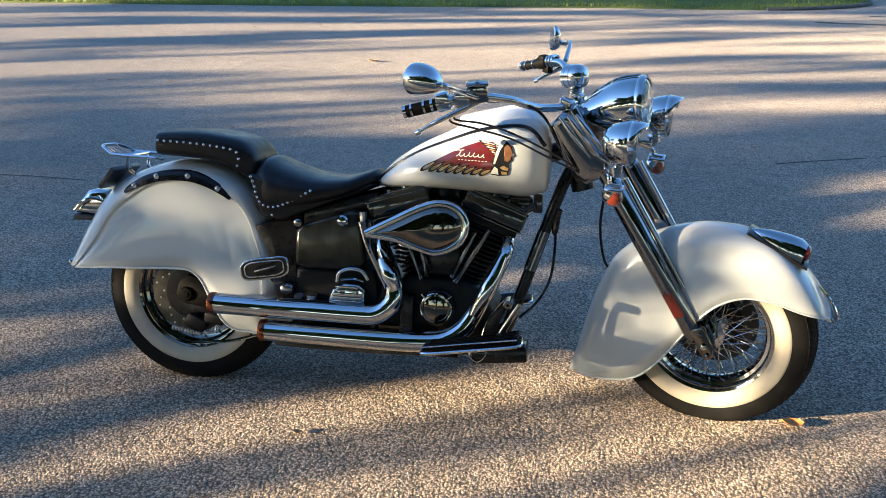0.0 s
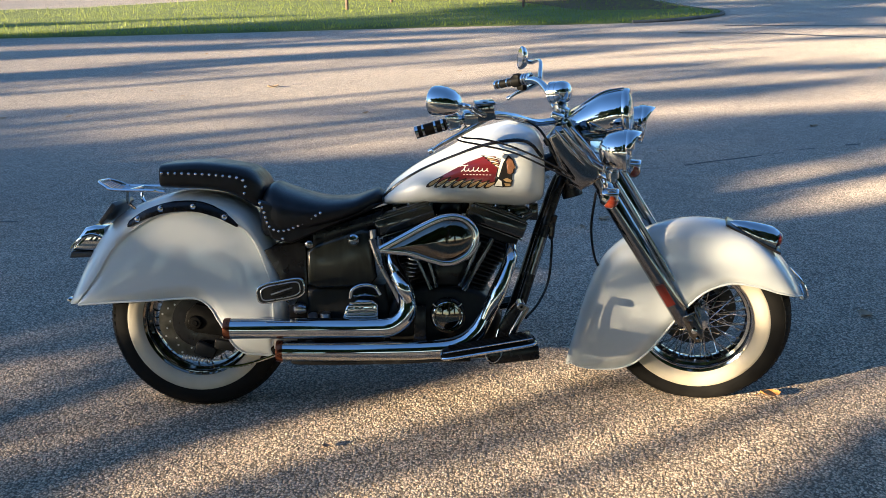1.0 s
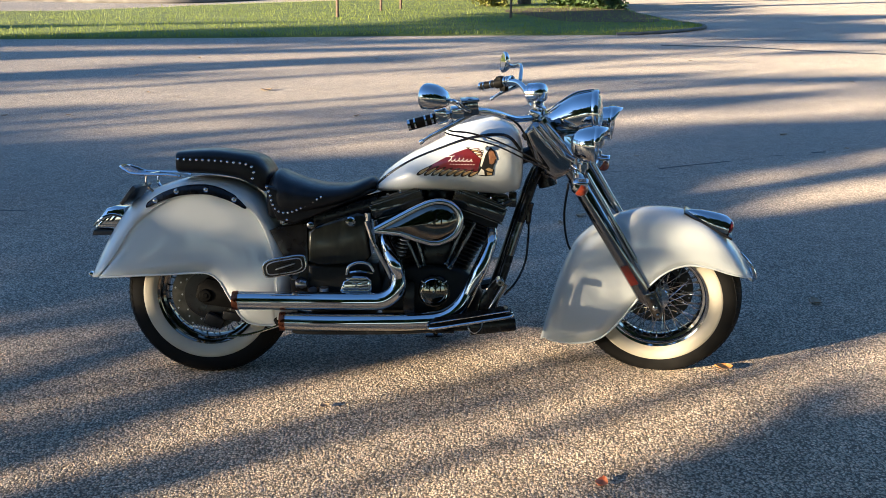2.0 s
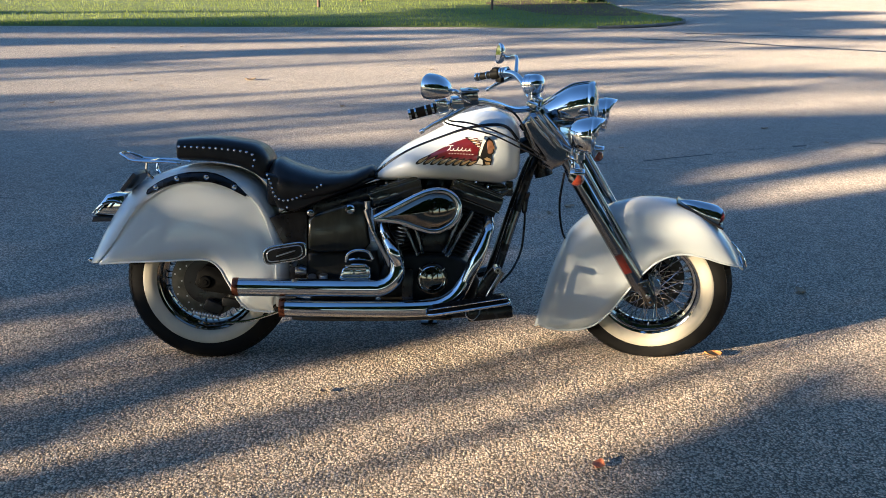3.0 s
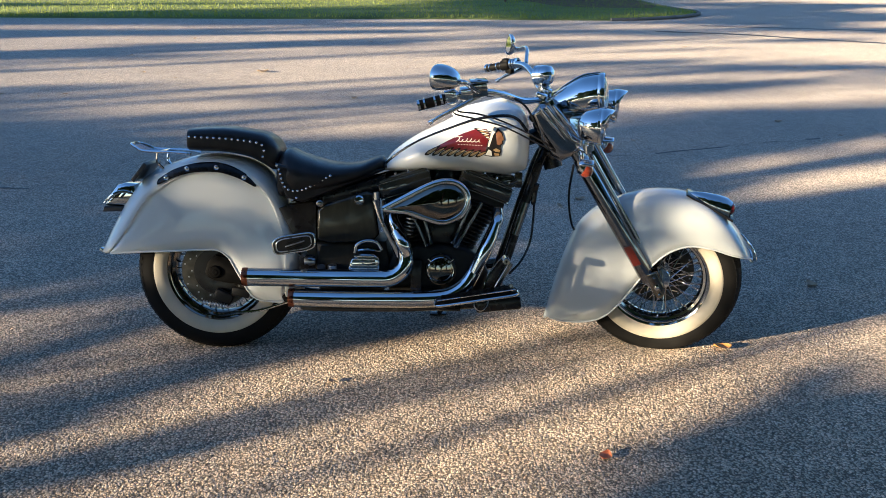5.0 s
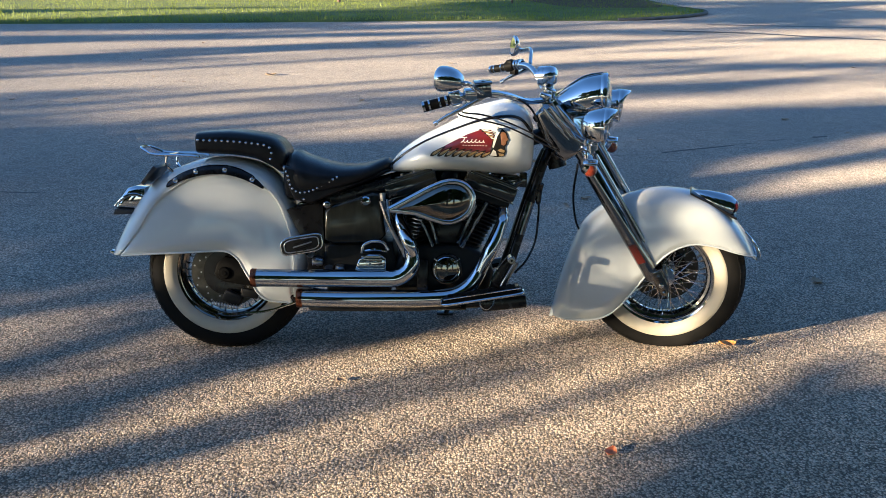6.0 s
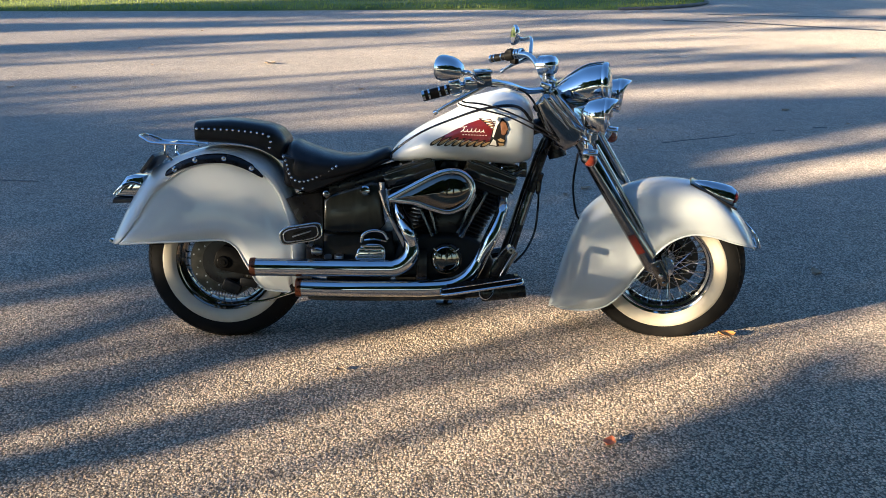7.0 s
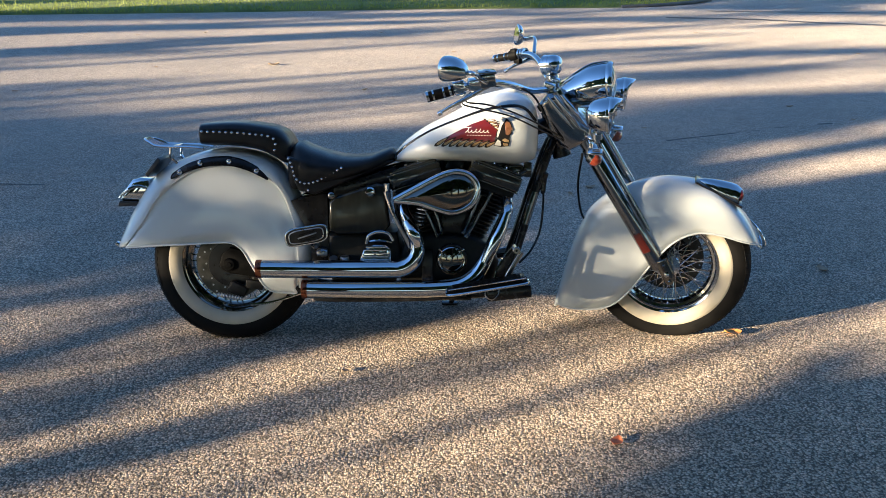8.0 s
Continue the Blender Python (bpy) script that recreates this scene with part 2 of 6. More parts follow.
# ---- mesh tools ----
def curve_pts(pts, n=6):
    """Catmull-Rom through points of any dimension."""
    p = [np.array(q, float) for q in pts]
    p = [2 * p[0] - p[1]] + p + [2 * p[-1] - p[-2]]
    out = []
    for i in range(1, len(p) - 2):
        for k in range(n):
            t = k / n
            a, b, c, d = p[i - 1], p[i], p[i + 1], p[i + 2]
            out.append(0.5 * (2 * b + (c - a) * t + (2 * a - 5 * b + 4 * c - d) * t * t + (3 * b - a - 3 * c + d) * t ** 3))
    out.append(p[-2])
    return out


def grid(bm, rows, closed=False, cap=False):
    """Skin rows of points, one ring a row."""
    vs = [[bm.verts.new(tuple(map(float, q))) for q in r] for r in rows]
    k = len(vs[0])
    for a, b in zip(vs, vs[1:]):
        for i in range(k if closed else k - 1):
            j = (i + 1) % k
            bm.faces.new((a[i], a[j], b[j], b[i]))
    if cap and closed:
        bm.faces.new(vs[0][::-1])
        bm.faces.new(vs[-1])
    return vs


def tube(bm, pts, r, seg=10, n=6, cap=True):
    """A round bar along a smooth path; r: one radius, or one for each point."""
    rr = [r] * len(pts) if isinstance(r, (int, float)) else r
    q = curve_pts([(*p, x) for p, x in zip(pts, rr)], n) if len(pts) > 2 and n > 1 else [np.array((*p, x), float) for p, x in zip(pts, rr)]
    rows, ref = [], None
    for i, p in enumerate(q):
        d = Vector(q[min(i + 1, len(q) - 1)][:3] - q[max(i - 1, 0)][:3]).normalized()
        if ref is None:
            ref = d.orthogonal().normalized()
        ref = (ref - d * ref.dot(d)).normalized()
        s = d.cross(ref)
        c = Vector(p[:3])
        rows.append([c + (ref * math.cos(a) + s * math.sin(a)) * float(p[3]) for a in (2 * math.pi * k / seg for k in range(seg))])
    grid(bm, rows, True, cap)
    return bm


def lathe(bm, profile, origin=(0, 0, 0), axis=(0, 1, 0), seg=32, cap=False):
    """Turn (along, radius) pairs round an axis."""
    d = Vector(axis).normalized()
    u = d.orthogonal().normalized() if abs(d.y) < 0.99 else Vector((1, 0, 0))
    u = (u - d * u.dot(d)).normalized()
    s, o = d.cross(u), Vector(origin)
    grid(bm, [[o + d * a + (u * math.cos(t) + s * math.sin(t)) * max(r, 1e-4) for t in (2 * math.pi * k / seg for k in range(seg))] for a, r in profile], True, cap)
    return bm


def box(bm, c, size, rot=(0, 0, 0), bev=0.004):
    """A bevelled box."""
    b2 = bmesh.new()
    bmesh.ops.create_cube(b2, size=1)
    bmesh.ops.scale(b2, vec=size, verts=b2.verts)
    if bev:
        bmesh.ops.bevel(b2, geom=b2.edges[:], offset=bev, segments=2, profile=0.5, affect="EDGES")
    b2.transform(pose(*c, *rot))
    me = bpy.data.meshes.new("tmp")
    b2.to_mesh(me)
    b2.free()
    bm.from_mesh(me)
    bpy.data.meshes.remove(me)
    return bm


def prism(bm, outline, y0, y1, bev=0.004, segs=2):
    """A plate with an outline in x and z, between two y."""
    b2 = bmesh.new()
    f = b2.faces.new([b2.verts.new((x, y0, z)) for x, z in outline])
    got = bmesh.ops.extrude_face_region(b2, geom=[f])
    bmesh.ops.translate(b2, vec=(0, y1 - y0, 0), verts=[v for v in got["geom"] if isinstance(v, bmesh.types.BMVert)])
    bmesh.ops.recalc_face_normals(b2, faces=b2.faces[:])
    if bev:
        es = [e for e in b2.edges if abs(e.verts[0].co.y - e.verts[1].co.y) < 1e-6]
        bmesh.ops.bevel(b2, geom=es, offset=bev, segments=segs, profile=0.5, affect="EDGES")
    me = bpy.data.meshes.new("tmp")
    b2.to_mesh(me)
    b2.free()
    bm.from_mesh(me)
    bpy.data.meshes.remove(me)
    return bm


def mesh_of(name, bm, mat, sharp=38, fix=True):
    if fix:
        bmesh.ops.recalc_face_normals(bm, faces=bm.faces[:])
    me = bpy.data.meshes.new(name)
    bm.to_mesh(me)
    bm.free()
    me.materials.append(mat)
    me.shade_smooth()
    me.set_sharp_from_angle(angle=radians(sharp))
    return me


HEAD = Vector((1.29, 0, 0.78))
STEER = Matrix.Translation(HEAD) @ Matrix.Rotation(radians(-19), 4, Vector((-math.sin(radians(36)), 0, math.cos(radians(36))))) @ Matrix.Translation(-HEAD)


BAR = Matrix.Translation(HEAD) @ Matrix.Rotation(radians(-4.5), 4, Vector((-math.sin(radians(36)), 0, math.cos(radians(36))))) @ Matrix.Translation(-HEAD)


def part(name, bm, mat, parent, label="", front=False, thick=0.0, sharp=38):
    """One mesh under a thing or a part. front: it turns with the fork; 2: it sits on the handlebar, which is set a little further round."""
    if front == 2:
        bm.transform(BAR)
    if front:
        bm.transform(STEER)
    ob = new(name, mesh_of(name, bm, mat, sharp))
    ob.parent = parent
    if thick:
        md = ob.modifiers.new("thickness", "SOLIDIFY")
        md.thickness, md.offset = thick, -1
    if label:
        tagged(ob, label)
    return ob


def B():
    return bmesh.new()

# ---- the motorcycle ----
# Built upright with x ahead, y to its left and the rear axle at x = 0, then leant on its side stand.
LEAN = 9.5
bike = tagged(new("motorcycle"), "cream-white vintage-style cruiser motorcycle with skirted fenders, parked on asphalt", "motorcycle")
bike.matrix_world = pose(0, 0, 0, -LEAN, 0, 0)
R_TYRE, FX, FZ = 0.318, 1.748, 0.301


def wheel(name, cx, cz, front, spokes=40):
    o = (cx, 0, cz)
    bm = B()
    half = [(-0.052, 0.203), (-0.056, 0.209), (-0.052, 0.2125), (-0.047, 0.208), (-0.046, 0.200), (-0.040, 0.196), (-0.034, 0.195), (-0.030, 0.186), (-0.018, 0.181)]
    half = [(a, r - 0.012) for a, r in half]
    lathe(bm, half + [(0, 0.167)] + [(-a, r) for a, r in half[::-1]] + [(0.03, 0.193), (-0.03, 0.193), (-0.052, 0.191)], o, seg=72)
    # rear rim darker than the front: shade and dark reflections put into its colour
    rim = part(name, bm, DIMMED_CHROME if front else DARK_CHROME, bike, "chrome spoked rim", front)
    bm = B()
    h = [(-0.050, 0.197), (-0.060, 0.209), (-0.0665, 0.228), (-0.0655, 0.244), (-0.0675, 0.254), (-0.0675, 0.266), (-0.065, 0.279), (-0.061, 0.290), (-0.057, 0.2980), (-0.051, 0.3038), (-0.043, 0.3094), (-0.027, 0.3152), (-0.025, 0.3110), (-0.021, 0.3110), (-0.019, 0.3172)]
    lathe(bm, h + [(0, R_TYRE + 0.0005)] + [(-a, r) for a, r in h[::-1]], o, seg=96)
    # cross grooves cut into both shoulders as raised blocks between them
    for k in range(72):
        for s in (-1, 1):
            a = 2 * math.pi * (k + 0.25 * s) / 72
            m = Matrix.Translation(o) @ Matrix.Rotation(a, 4, "Y") @ pose(0, s * 0.047, 0.3031, s * -33, 0, 18 * s)
            vs = [bm.verts.new(m @ Vector(c)) for c in ((-0.0112, -0.016, 0), (0.0112, -0.016, 0), (0.0112, 0.016, 0), (-0.0112, 0.016, 0), (-0.0102, -0.015, 0.0020), (0.0102, -0.015, 0.0020), (0.0102, 0.015, 0.0020), (-0.0102, 0.015, 0.0020))]
            for f in ((4, 5, 6, 7), (0, 1, 5, 4), (1, 2, 6, 5), (2, 3, 7, 6), (3, 0, 4, 7)):
                bm.faces.new([vs[i] for i in f])
    part("tyre", bm, RUBBER, rim, "black tyre with block tread", front)
    for s in (-1, 1):
        bm = B()
        lathe(bm, [(s * a, r) for a, r in ((-0.0535, 0.199), (-0.0615, 0.2075), (-0.0672, 0.218), (-0.0692, 0.229), (-0.0688, 0.240), (-0.0672, 0.2475), (-0.0645, 0.2500))], o, seg=96)
        part("whitewall", bm, WHITEWALL, rim, "cream whitewall band", front)
    bm = B()
    lathe(bm, [(-0.085, 0.001), (-0.085, 0.018), (-0.07, 0.022), (-0.05, 0.024), (-0.048, 0.048), (-0.042, 0.05), (-0.038, 0.03), (0, 0.027), (0.038, 0.03), (0.042, 0.05), (0.048, 0.048), (0.05, 0.024), (0.085, 0.018), (0.085, 0.001)], o, seg=36)
    part("hub", bm, CHROME, rim, "", front)
    # spokes, crossing in pairs
    r0, r1 = 0.046, 0.174
    bm = B()
    d = 2 * math.pi * 0.085
    ln = math.sqrt(r0 * r0 + r1 * r1 - 2 * r0 * r1 * math.cos(d) + 0.036 ** 2)
    tube(bm, [(0, 0, 0), (0, 0, ln * 0.9)], 0.0016, 6, 1)
    tube(bm, [(0, 0, ln * 0.89), (0, 0, ln)], 0.0034, 6, 1)
    me = mesh_of("spoke", bm, DIMMED_CHROME)
    for k in range(spokes):
        s, w = (-1 if k % 2 else 1), (1 if (k // 2) % 2 else -1)
        a = 2 * math.pi * k / spokes
        p0 = Vector((cx + r0 * math.cos(a - w * d), s * 0.044, cz + r0 * math.sin(a - w * d)))
        p1 = Vector((cx + r1 * math.cos(a), s * 0.008, cz + r1 * math.sin(a)))
        ob = new("spoke", me)
        ob.parent = rim
        m = Matrix.Translation(p0) @ (p1 - p0).to_track_quat("Z", "Y").to_matrix().to_4x4()
        ob.matrix_basis = STEER @ m if front else m
    return rim


def disc(rim, cx, cz, y, r, front):
    """A brake disc with its carrier; bright plugs stand in for ground seen through its drilled holes."""
    bm = B()
    lathe(bm, [(y - 0.003, r * 0.62), (y - 0.003, r), (y + 0.003, r), (y + 0.003, r * 0.62), (y - 0.003, r * 0.62)], (cx, 0, cz), seg=48)
    plate = part("brake_disc", bm, DISC, rim, "drilled steel brake disc", front)
    for k in range(30):
        a, q = 2 * math.pi * k / 30, r * (0.72, 0.82, 0.92)[k % 3]
        bm = B()
        lathe(bm, [(y - 0.0042, 0.0001), (y - 0.0042, 0.0036), (y + 0.0042, 0.0036), (y + 0.0042, 0.0001)], (cx + q * math.cos(a), 0, cz + q * math.sin(a)), seg=8)
        part("hole_plug", bm, STEEL, plate, "", front)
    bm = B()
    lathe(bm, [(y - 0.002, 0.03), (y - 0.006, r * 0.4), (y - 0.004, r * 0.66), (y + 0.002, r * 0.66)], (cx, 0, cz), seg=40)
    part("disc_carrier", bm, BLACK, rim, "", front)


rear_wheel = wheel("rear_wheel", 0.006, 0.304, False)
disc(rear_wheel, 0.006, 0.304, -0.060, 0.140, False)
front_wheel = wheel("front_wheel", FX, FZ, True, 72)
disc(front_wheel, FX, FZ, 0.060, 0.140, True)

# -- fenders: stations of crown, ridge and lower edge, as (x, z)
REAR = [((-0.444, 0.377), (-0.392, 0.383), (-0.388, 0.380)), ((-0.383, 0.507), (-0.318, 0.475), (-0.300, 0.385)),
        ((-0.313, 0.617), (-0.262, 0.560), (-0.235, 0.388)), ((-0.246, 0.683), (-0.205, 0.615), (-0.170, 0.390)),
        ((-0.136, 0.732), (-0.125, 0.668), (-0.100, 0.394)), ((-0.049, 0.755), (-0.053, 0.692), (-0.040, 0.397)),
        ((0.037, 0.758), (0.020, 0.699), (0.022, 0.395)), ((0.145, 0.737), (0.100, 0.681), (0.062, 0.366)),
        ((0.219, 0.687), (0.175, 0.645), (0.085, 0.325)), ((0.272, 0.599), (0.222, 0.590), (0.107, 0.285)),
        ((0.314, 0.511), (0.250, 0.520), (0.135, 0.234)), ((0.335, 0.421), (0.272, 0.434), (0.170, 0.205)),
        ((0.338, 0.300), (0.275, 0.310), (0.215, 0.197)), ((0.331, 0.175), (0.273, 0.200), (0.268, 0.194))]


def rear_section(st):
    c, r, e = np.array(st[0:2]), np.array(st[2:4]), np.array(st[4:6])
    half = []
    for k in range(6):
        f = k / 6
        half.append((*(e + (r - e) * f), 0.118 - 0.010 * f + 0.006 * math.sin(math.pi * f)))
    half.append((*(e + (r - e) * 0.975), 0.1075))
    half.append((*r, 0.1085))
    for k in range(9):
        a = math.pi / 2 * k / 8
        w, h = math.cos(a) ** 0.9, math.sin(a) ** 1.05
        half.append((*(r + (c - r) * (0.045 + 0.955 * h)), 0.115 * w))
    pts = [(x, -y, z) for x, z, y in half]
    return pts + [(x, y, z) for x, z, y in half[-2::-1]]


bm = B()
grid(bm, [rear_section(s) for s in curve_pts([(*c, *r, *e) for c, r, e in REAR], 5)])
rear_fender = part("rear_fender", bm, PAINT, bike, "deeply skirted cream-white rear fender", thick=0.004, sharp=70)
bm = B()
edge = curve_pts([(e[0], -0.119, e[1]) for _, _, e in REAR], 4)
tube(bm, [tuple(p) for p in edge], 0.0035, 8, 1)
part("rolled_edge", bm, PAINT, rear_fender)
bm = B()
box(bm, (-0.436, -0.045, 0.380), (0.03, 0.035, 0.014), (0, 30, 0), 0.005)
tube(bm, [(-0.442, -0.05, 0.379), (-0.446, 0, 0.376), (-0.442, 0.05, 0.379)], 0.007, 8)
part("tail_tip", bm, CHROME, rear_fender, "chrome tip on the tail")

# arched leather strip with conchos along the fender's ridge
STRIP = [(-0.200, 0.652, 0.658), (-0.194, 0.645, 0.668), (-0.14, 0.670, 0.702), (-0.075, 0.689, 0.724), (-0.02, 0.695, 0.731), (0.04, 0.692, 0.729), (0.10, 0.674, 0.710), (0.145, 0.652, 0.686), (0.166, 0.641, 0.664), (0.173, 0.643, 0.650)]
bm = B()
rows = []
for x, z0, z1 in curve_pts(STRIP, 5):
    rows.append([(x, -0.112, z0), (x, -0.120, z0 + 0.001), (x, -0.118, (z0 + z1) / 2), (x, -0.110, z1 - 0.003), (x, -0.105, z1), (x, -0.094, z1)])
grid(bm, rows)
strip = part("fender_strip", bm, BLACK, rear_fender, "glossy black arched strip with chrome studs")
for x, z in ((-0.165, 0.672), (-0.085, 0.706), (0.025, 0.713), (0.128, 0.676)):
    bm = B()
    lathe(bm, [(0, 0.011), (-0.004, 0.0105), (-0.006, 0.009), (-0.0045, 0.007), (-0.006, 0.0045), (-0.007, 0.0005)], (x, -0.116, z), (0.0, 1, 0), 14)
    part("stud", bm, DIMMED_CHROME, strip)

FRONT = [((1.300, 0.088), (1.320, 0.116)), ((1.314, 0.150), (1.360, 0.112)), ((1.335, 0.240), (1.410, 0.111)), ((1.366, 0.355), (1.457, 0.114)),
         ((1.398, 0.445), (1.510, 0.126)), ((1.435, 0.515), (1.560, 0.155)), ((1.516, 0.588), (1.610, 0.212)), ((1.620, 0.635), (1.660, 0.288)),
         ((1.708, 0.656), (1.712, 0.367)), ((1.790, 0.656), (1.775, 0.435)), ((1.862, 0.640), (1.850, 0.471)), ((1.942, 0.597), (1.930, 0.469)),
         ((2.014, 0.531), (2.000, 0.452)), ((2.063, 0.465), (2.050, 0.437)), ((2.095, 0.397), (2.085, 0.420))]


def front_section(st, i, n):
    c, e = np.array(st[0:2]), np.array(st[2:4])
    pinch = 1.0 - 0.55 * max(0.0, (i / n - 0.84) / 0.16) ** 2 - 0.25 * max(0.0, (0.12 - i / n) / 0.12) ** 2
    half = []
    for k in range(13):
        a = math.pi / 2 * k / 12
        w, h = math.cos(a) ** 0.72, math.sin(a) ** 0.92
        half.append((*(e + (c - e) * h), 0.112 * w * pinch))
    return [(x, -y, z) for x, z, y in half] + [(x, y, z) for x, z, y in half[-2::-1]]


bm = B()
st = curve_pts([(*c, *e) for c, e in FRONT], 5)
grid(bm, [front_section(s, i, len(st) - 1) for i, s in enumerate(st)])
front_fender = part("front_fender", bm, PAINT, bike, "deeply skirted cream-white front fender", True, 0.004, 70)
bm = B()
tube(bm, [(s[2], -0.112 * (1.0 - 0.55 * max(0.0, (i / (len(st) - 1) - 0.84) / 0.16) ** 2 - 0.25 * max(0.0, (0.12 - i / (len(st) - 1)) / 0.12) ** 2), s[3]) for i, s in enumerate(st)], 0.0035, 8, 1)
part("rolled_edge", bm, PAINT, front_fender, "", True)
bm = B()
tube(bm, [(2.045, 0, 0.500), (2.085, 0, 0.452), (2.105, 0, 0.405), (2.098, 0, 0.386)], [0.003, 0.006, 0.007, 0.004], 8)
tube(bm, [(2.088, -0.048, 0.418), (2.103, 0, 0.394), (2.088, 0.048, 0.418)], 0.0045, 8)
part("nose_trim", bm, CHROME, front_fender, "chrome tip on the nose", True)
# fender lamp
bm = B()
rows = []
for f, w, h in ((0.0, 0.003, 0.002), (0.12, 0.016, 0.014), (0.3, 0.028, 0.028), (0.5, 0.036, 0.040), (0.7, 0.040, 0.050), (0.88, 0.040, 0.056), (1.0, 0.036, 0.052)):
    x, z = 1.838 + 0.150 * f, 0.652 - 0.078 * f
    rows.append([(x + 0.25 * h * math.sin(a), w * math.cos(a), z + (h if math.sin(a) > 0 else 0.012) * math.sin(a)) for a in (2 * math.pi * k / 24 for k in range(24))])
grid(bm, rows, True, True)
lamp = part("fender_lamp", bm, DIMMED_CHROME, bike, "chrome fender lamp with a red lens", True)
bm = B()
lathe(bm, [(-0.014, 0.025), (0.003, 0.026), (0.012, 0.021), (0.017, 0.010), (0.018, 0.001)], (1.995, 0, 0.598), (1, 0, -0.1), 22)
part("lens", bm, REDLENS, lamp, "ruby lens", True)
bm = B()
prism(bm, [(1.828, 0.650), (1.834, 0.656), (2.008, 0.566), (2.006, 0.557)], -0.045, 0.045, 0.002)
part("gasket", bm, BLACK, lamp, "", True)

# -- fork
for s in (-1, 1):
    y = s * 0.112
    bm = B()
    top, bot = Vector((1.300, y, 1.000)), Vector((1.745, y, 0.278))
    at = lambda f: tuple(top.lerp(bot, f))
    tube(bm, [at(0.0), at(0.30)], 0.026, 20, 1)
    tube(bm, [at(0.29), at(0.30), at(0.925), at(0.94)], [0.029, 0.031, 0.031, 0.026], 24, 1)
    leg = part("fork_leg", bm, DARKENED_CHROME, bike, "polished chrome fork leg", True)
    bm = B()
    prism(bm, [(1.700, 0.352), (1.744, 0.372), (1.772, 0.314), (1.780, 0.280), (1.770, 0.262), (1.752, 0.260), (1.736, 0.282)], y - 0.031, y + 0.031, 0.007, 3)
    part("axle_clamp", bm, DARK_CHROME, leg, "dark alloy axle clamp", True)
    for x, z, r in ((1.761, 0.276, 0.008), (1.748, 0.306, 0.010), (1.734, 0.343, 0.006)):
        bm = B()
        lathe(bm, [(-0.010, 0.0005), (-0.010, r * 0.55), (-0.007, r), (0.006, r)], (x, y + s * 0.030, z), (0, -s, 0), 12)
        part("axle_bolt", bm, DARK_CHROME if r < 0.01 else CHROME, leg, "", True)
    bm = B()
    tube(bm, [(1.47, y * 0.86, 0.80), (1.70, y * 0.86, 0.42)], 0.009, 10, 1)
    part("fork_cover_seam", bm, CHROME, leg, "", True)
    bm = B()
    prism(bm, [(1.612, 0.459), (1.656, 0.386), (1.684, 0.398), (1.640, 0.470)], s * 0.140, s * 0.147, 0.002)
    part("reflector", bm, REFLECTOR, leg, "red-orange reflector strip", True)
bm = B()
tube(bm, [(1.752, -0.13, FZ), (1.752, 0.13, FZ)], 0.011, 14, 1)
part("front_axle", bm, STEEL, bike, "", True)
bm = B()
box(bm, (1.675, 0.100, 0.395), (0.06, 0.05, 0.11), (0, -30, 0), 0.012)
part("front_caliper", bm, STEEL, bike, "", True)

# -- nacelle covers and headlamp
bm = B()
prism(bm, [(1.240, 0.956), (1.273, 0.993), (1.312, 0.996), (1.350, 0.945), (1.392, 0.893), (1.434, 0.868), (1.434, 0.825), (1.400, 0.800), (1.357, 0.776), (1.320, 0.799), (1.283, 0.855)], -0.135, 0.135, 0.022, 4)
for v in bm.verts:
    v.co.y *= 1.10 - 0.30 * max(0.0, 0.96 - v.co.z)
nacelle = part("fork_nacelle", bm, DARKENED_CHROME, bike, "chrome fork shroud with pressed ridges", True)
for k in range(3):
    bm = B()
    o = 0.024 * k
    tube(bm, [(1.276 + o, -0.148, 0.986 + o * 0.2), (1.318 + o, -0.149, 0.934 + o * 0.25), (1.372 + o, -0.144, 0.868 + o * 0.25)], [0.005, 0.0105, 0.004], 10)
    part("ridge", bm, CHROME, nacelle, "", True)
bm = B()
rows = []
for x, zt, zb, w in curve_pts([(1.268, 0.976, 0.962, 0.010), (1.285, 0.988, 0.950, 0.030), (1.310, 1.006, 0.936, 0.048), (1.350, 1.037, 0.920, 0.064), (1.410, 1.074, 0.918, 0.076), (1.460, 1.088, 0.932, 0.080), (1.486, 1.090, 0.936, 0.080)], 5):
    zc, r = (zt + zb) / 2, (zt - zb) / 2
    rows.append([(x - 0.06 * r * math.sin(a), w * math.cos(a), zc + r * math.sin(a)) for a in (2 * math.pi * k / 40 for k in range(40))])
grid(bm, rows, True, True)
head = part("headlamp", bm, CHROME, bike, "large bullet-shaped chrome headlamp", True)
bm = B()
lathe(bm, [(-0.014, 0.080), (-0.006, 0.0845), (0.004, 0.0845), (0.010, 0.080), (0.008, 0.075), (-0.004, 0.075)], (1.492, 0, 1.012), (1, 0, 0.06), 40)
part("rim", bm, CHROME, head, "", True)
bm = B()
lathe(bm, [(-0.06, 0.010), (-0.048, 0.040), (-0.026, 0.062), (0.0, 0.075)], (1.492, 0, 1.012), (1, 0, 0.06), 32)
part("bowl", bm, CHROME, head, "", True)
bm = B()
lathe(bm, [(0.002, 0.0755), (0.012, 0.062), (0.019, 0.038), (0.022, 0.001)], (1.492, 0, 1.012), (1, 0, 0.06), 32)
part("lens", bm, LENS, head, "clear domed glass", True).visible_shadow = False
bm = B()
tube(bm, [(1.318, 0, 1.016), (1.360, 0, 1.048), (1.415, 0, 1.081), (1.478, 0, 1.096)], [0.003, 0.006, 0.006, 0.003], 8)
part("crest", bm, CHROME, head, "", True)

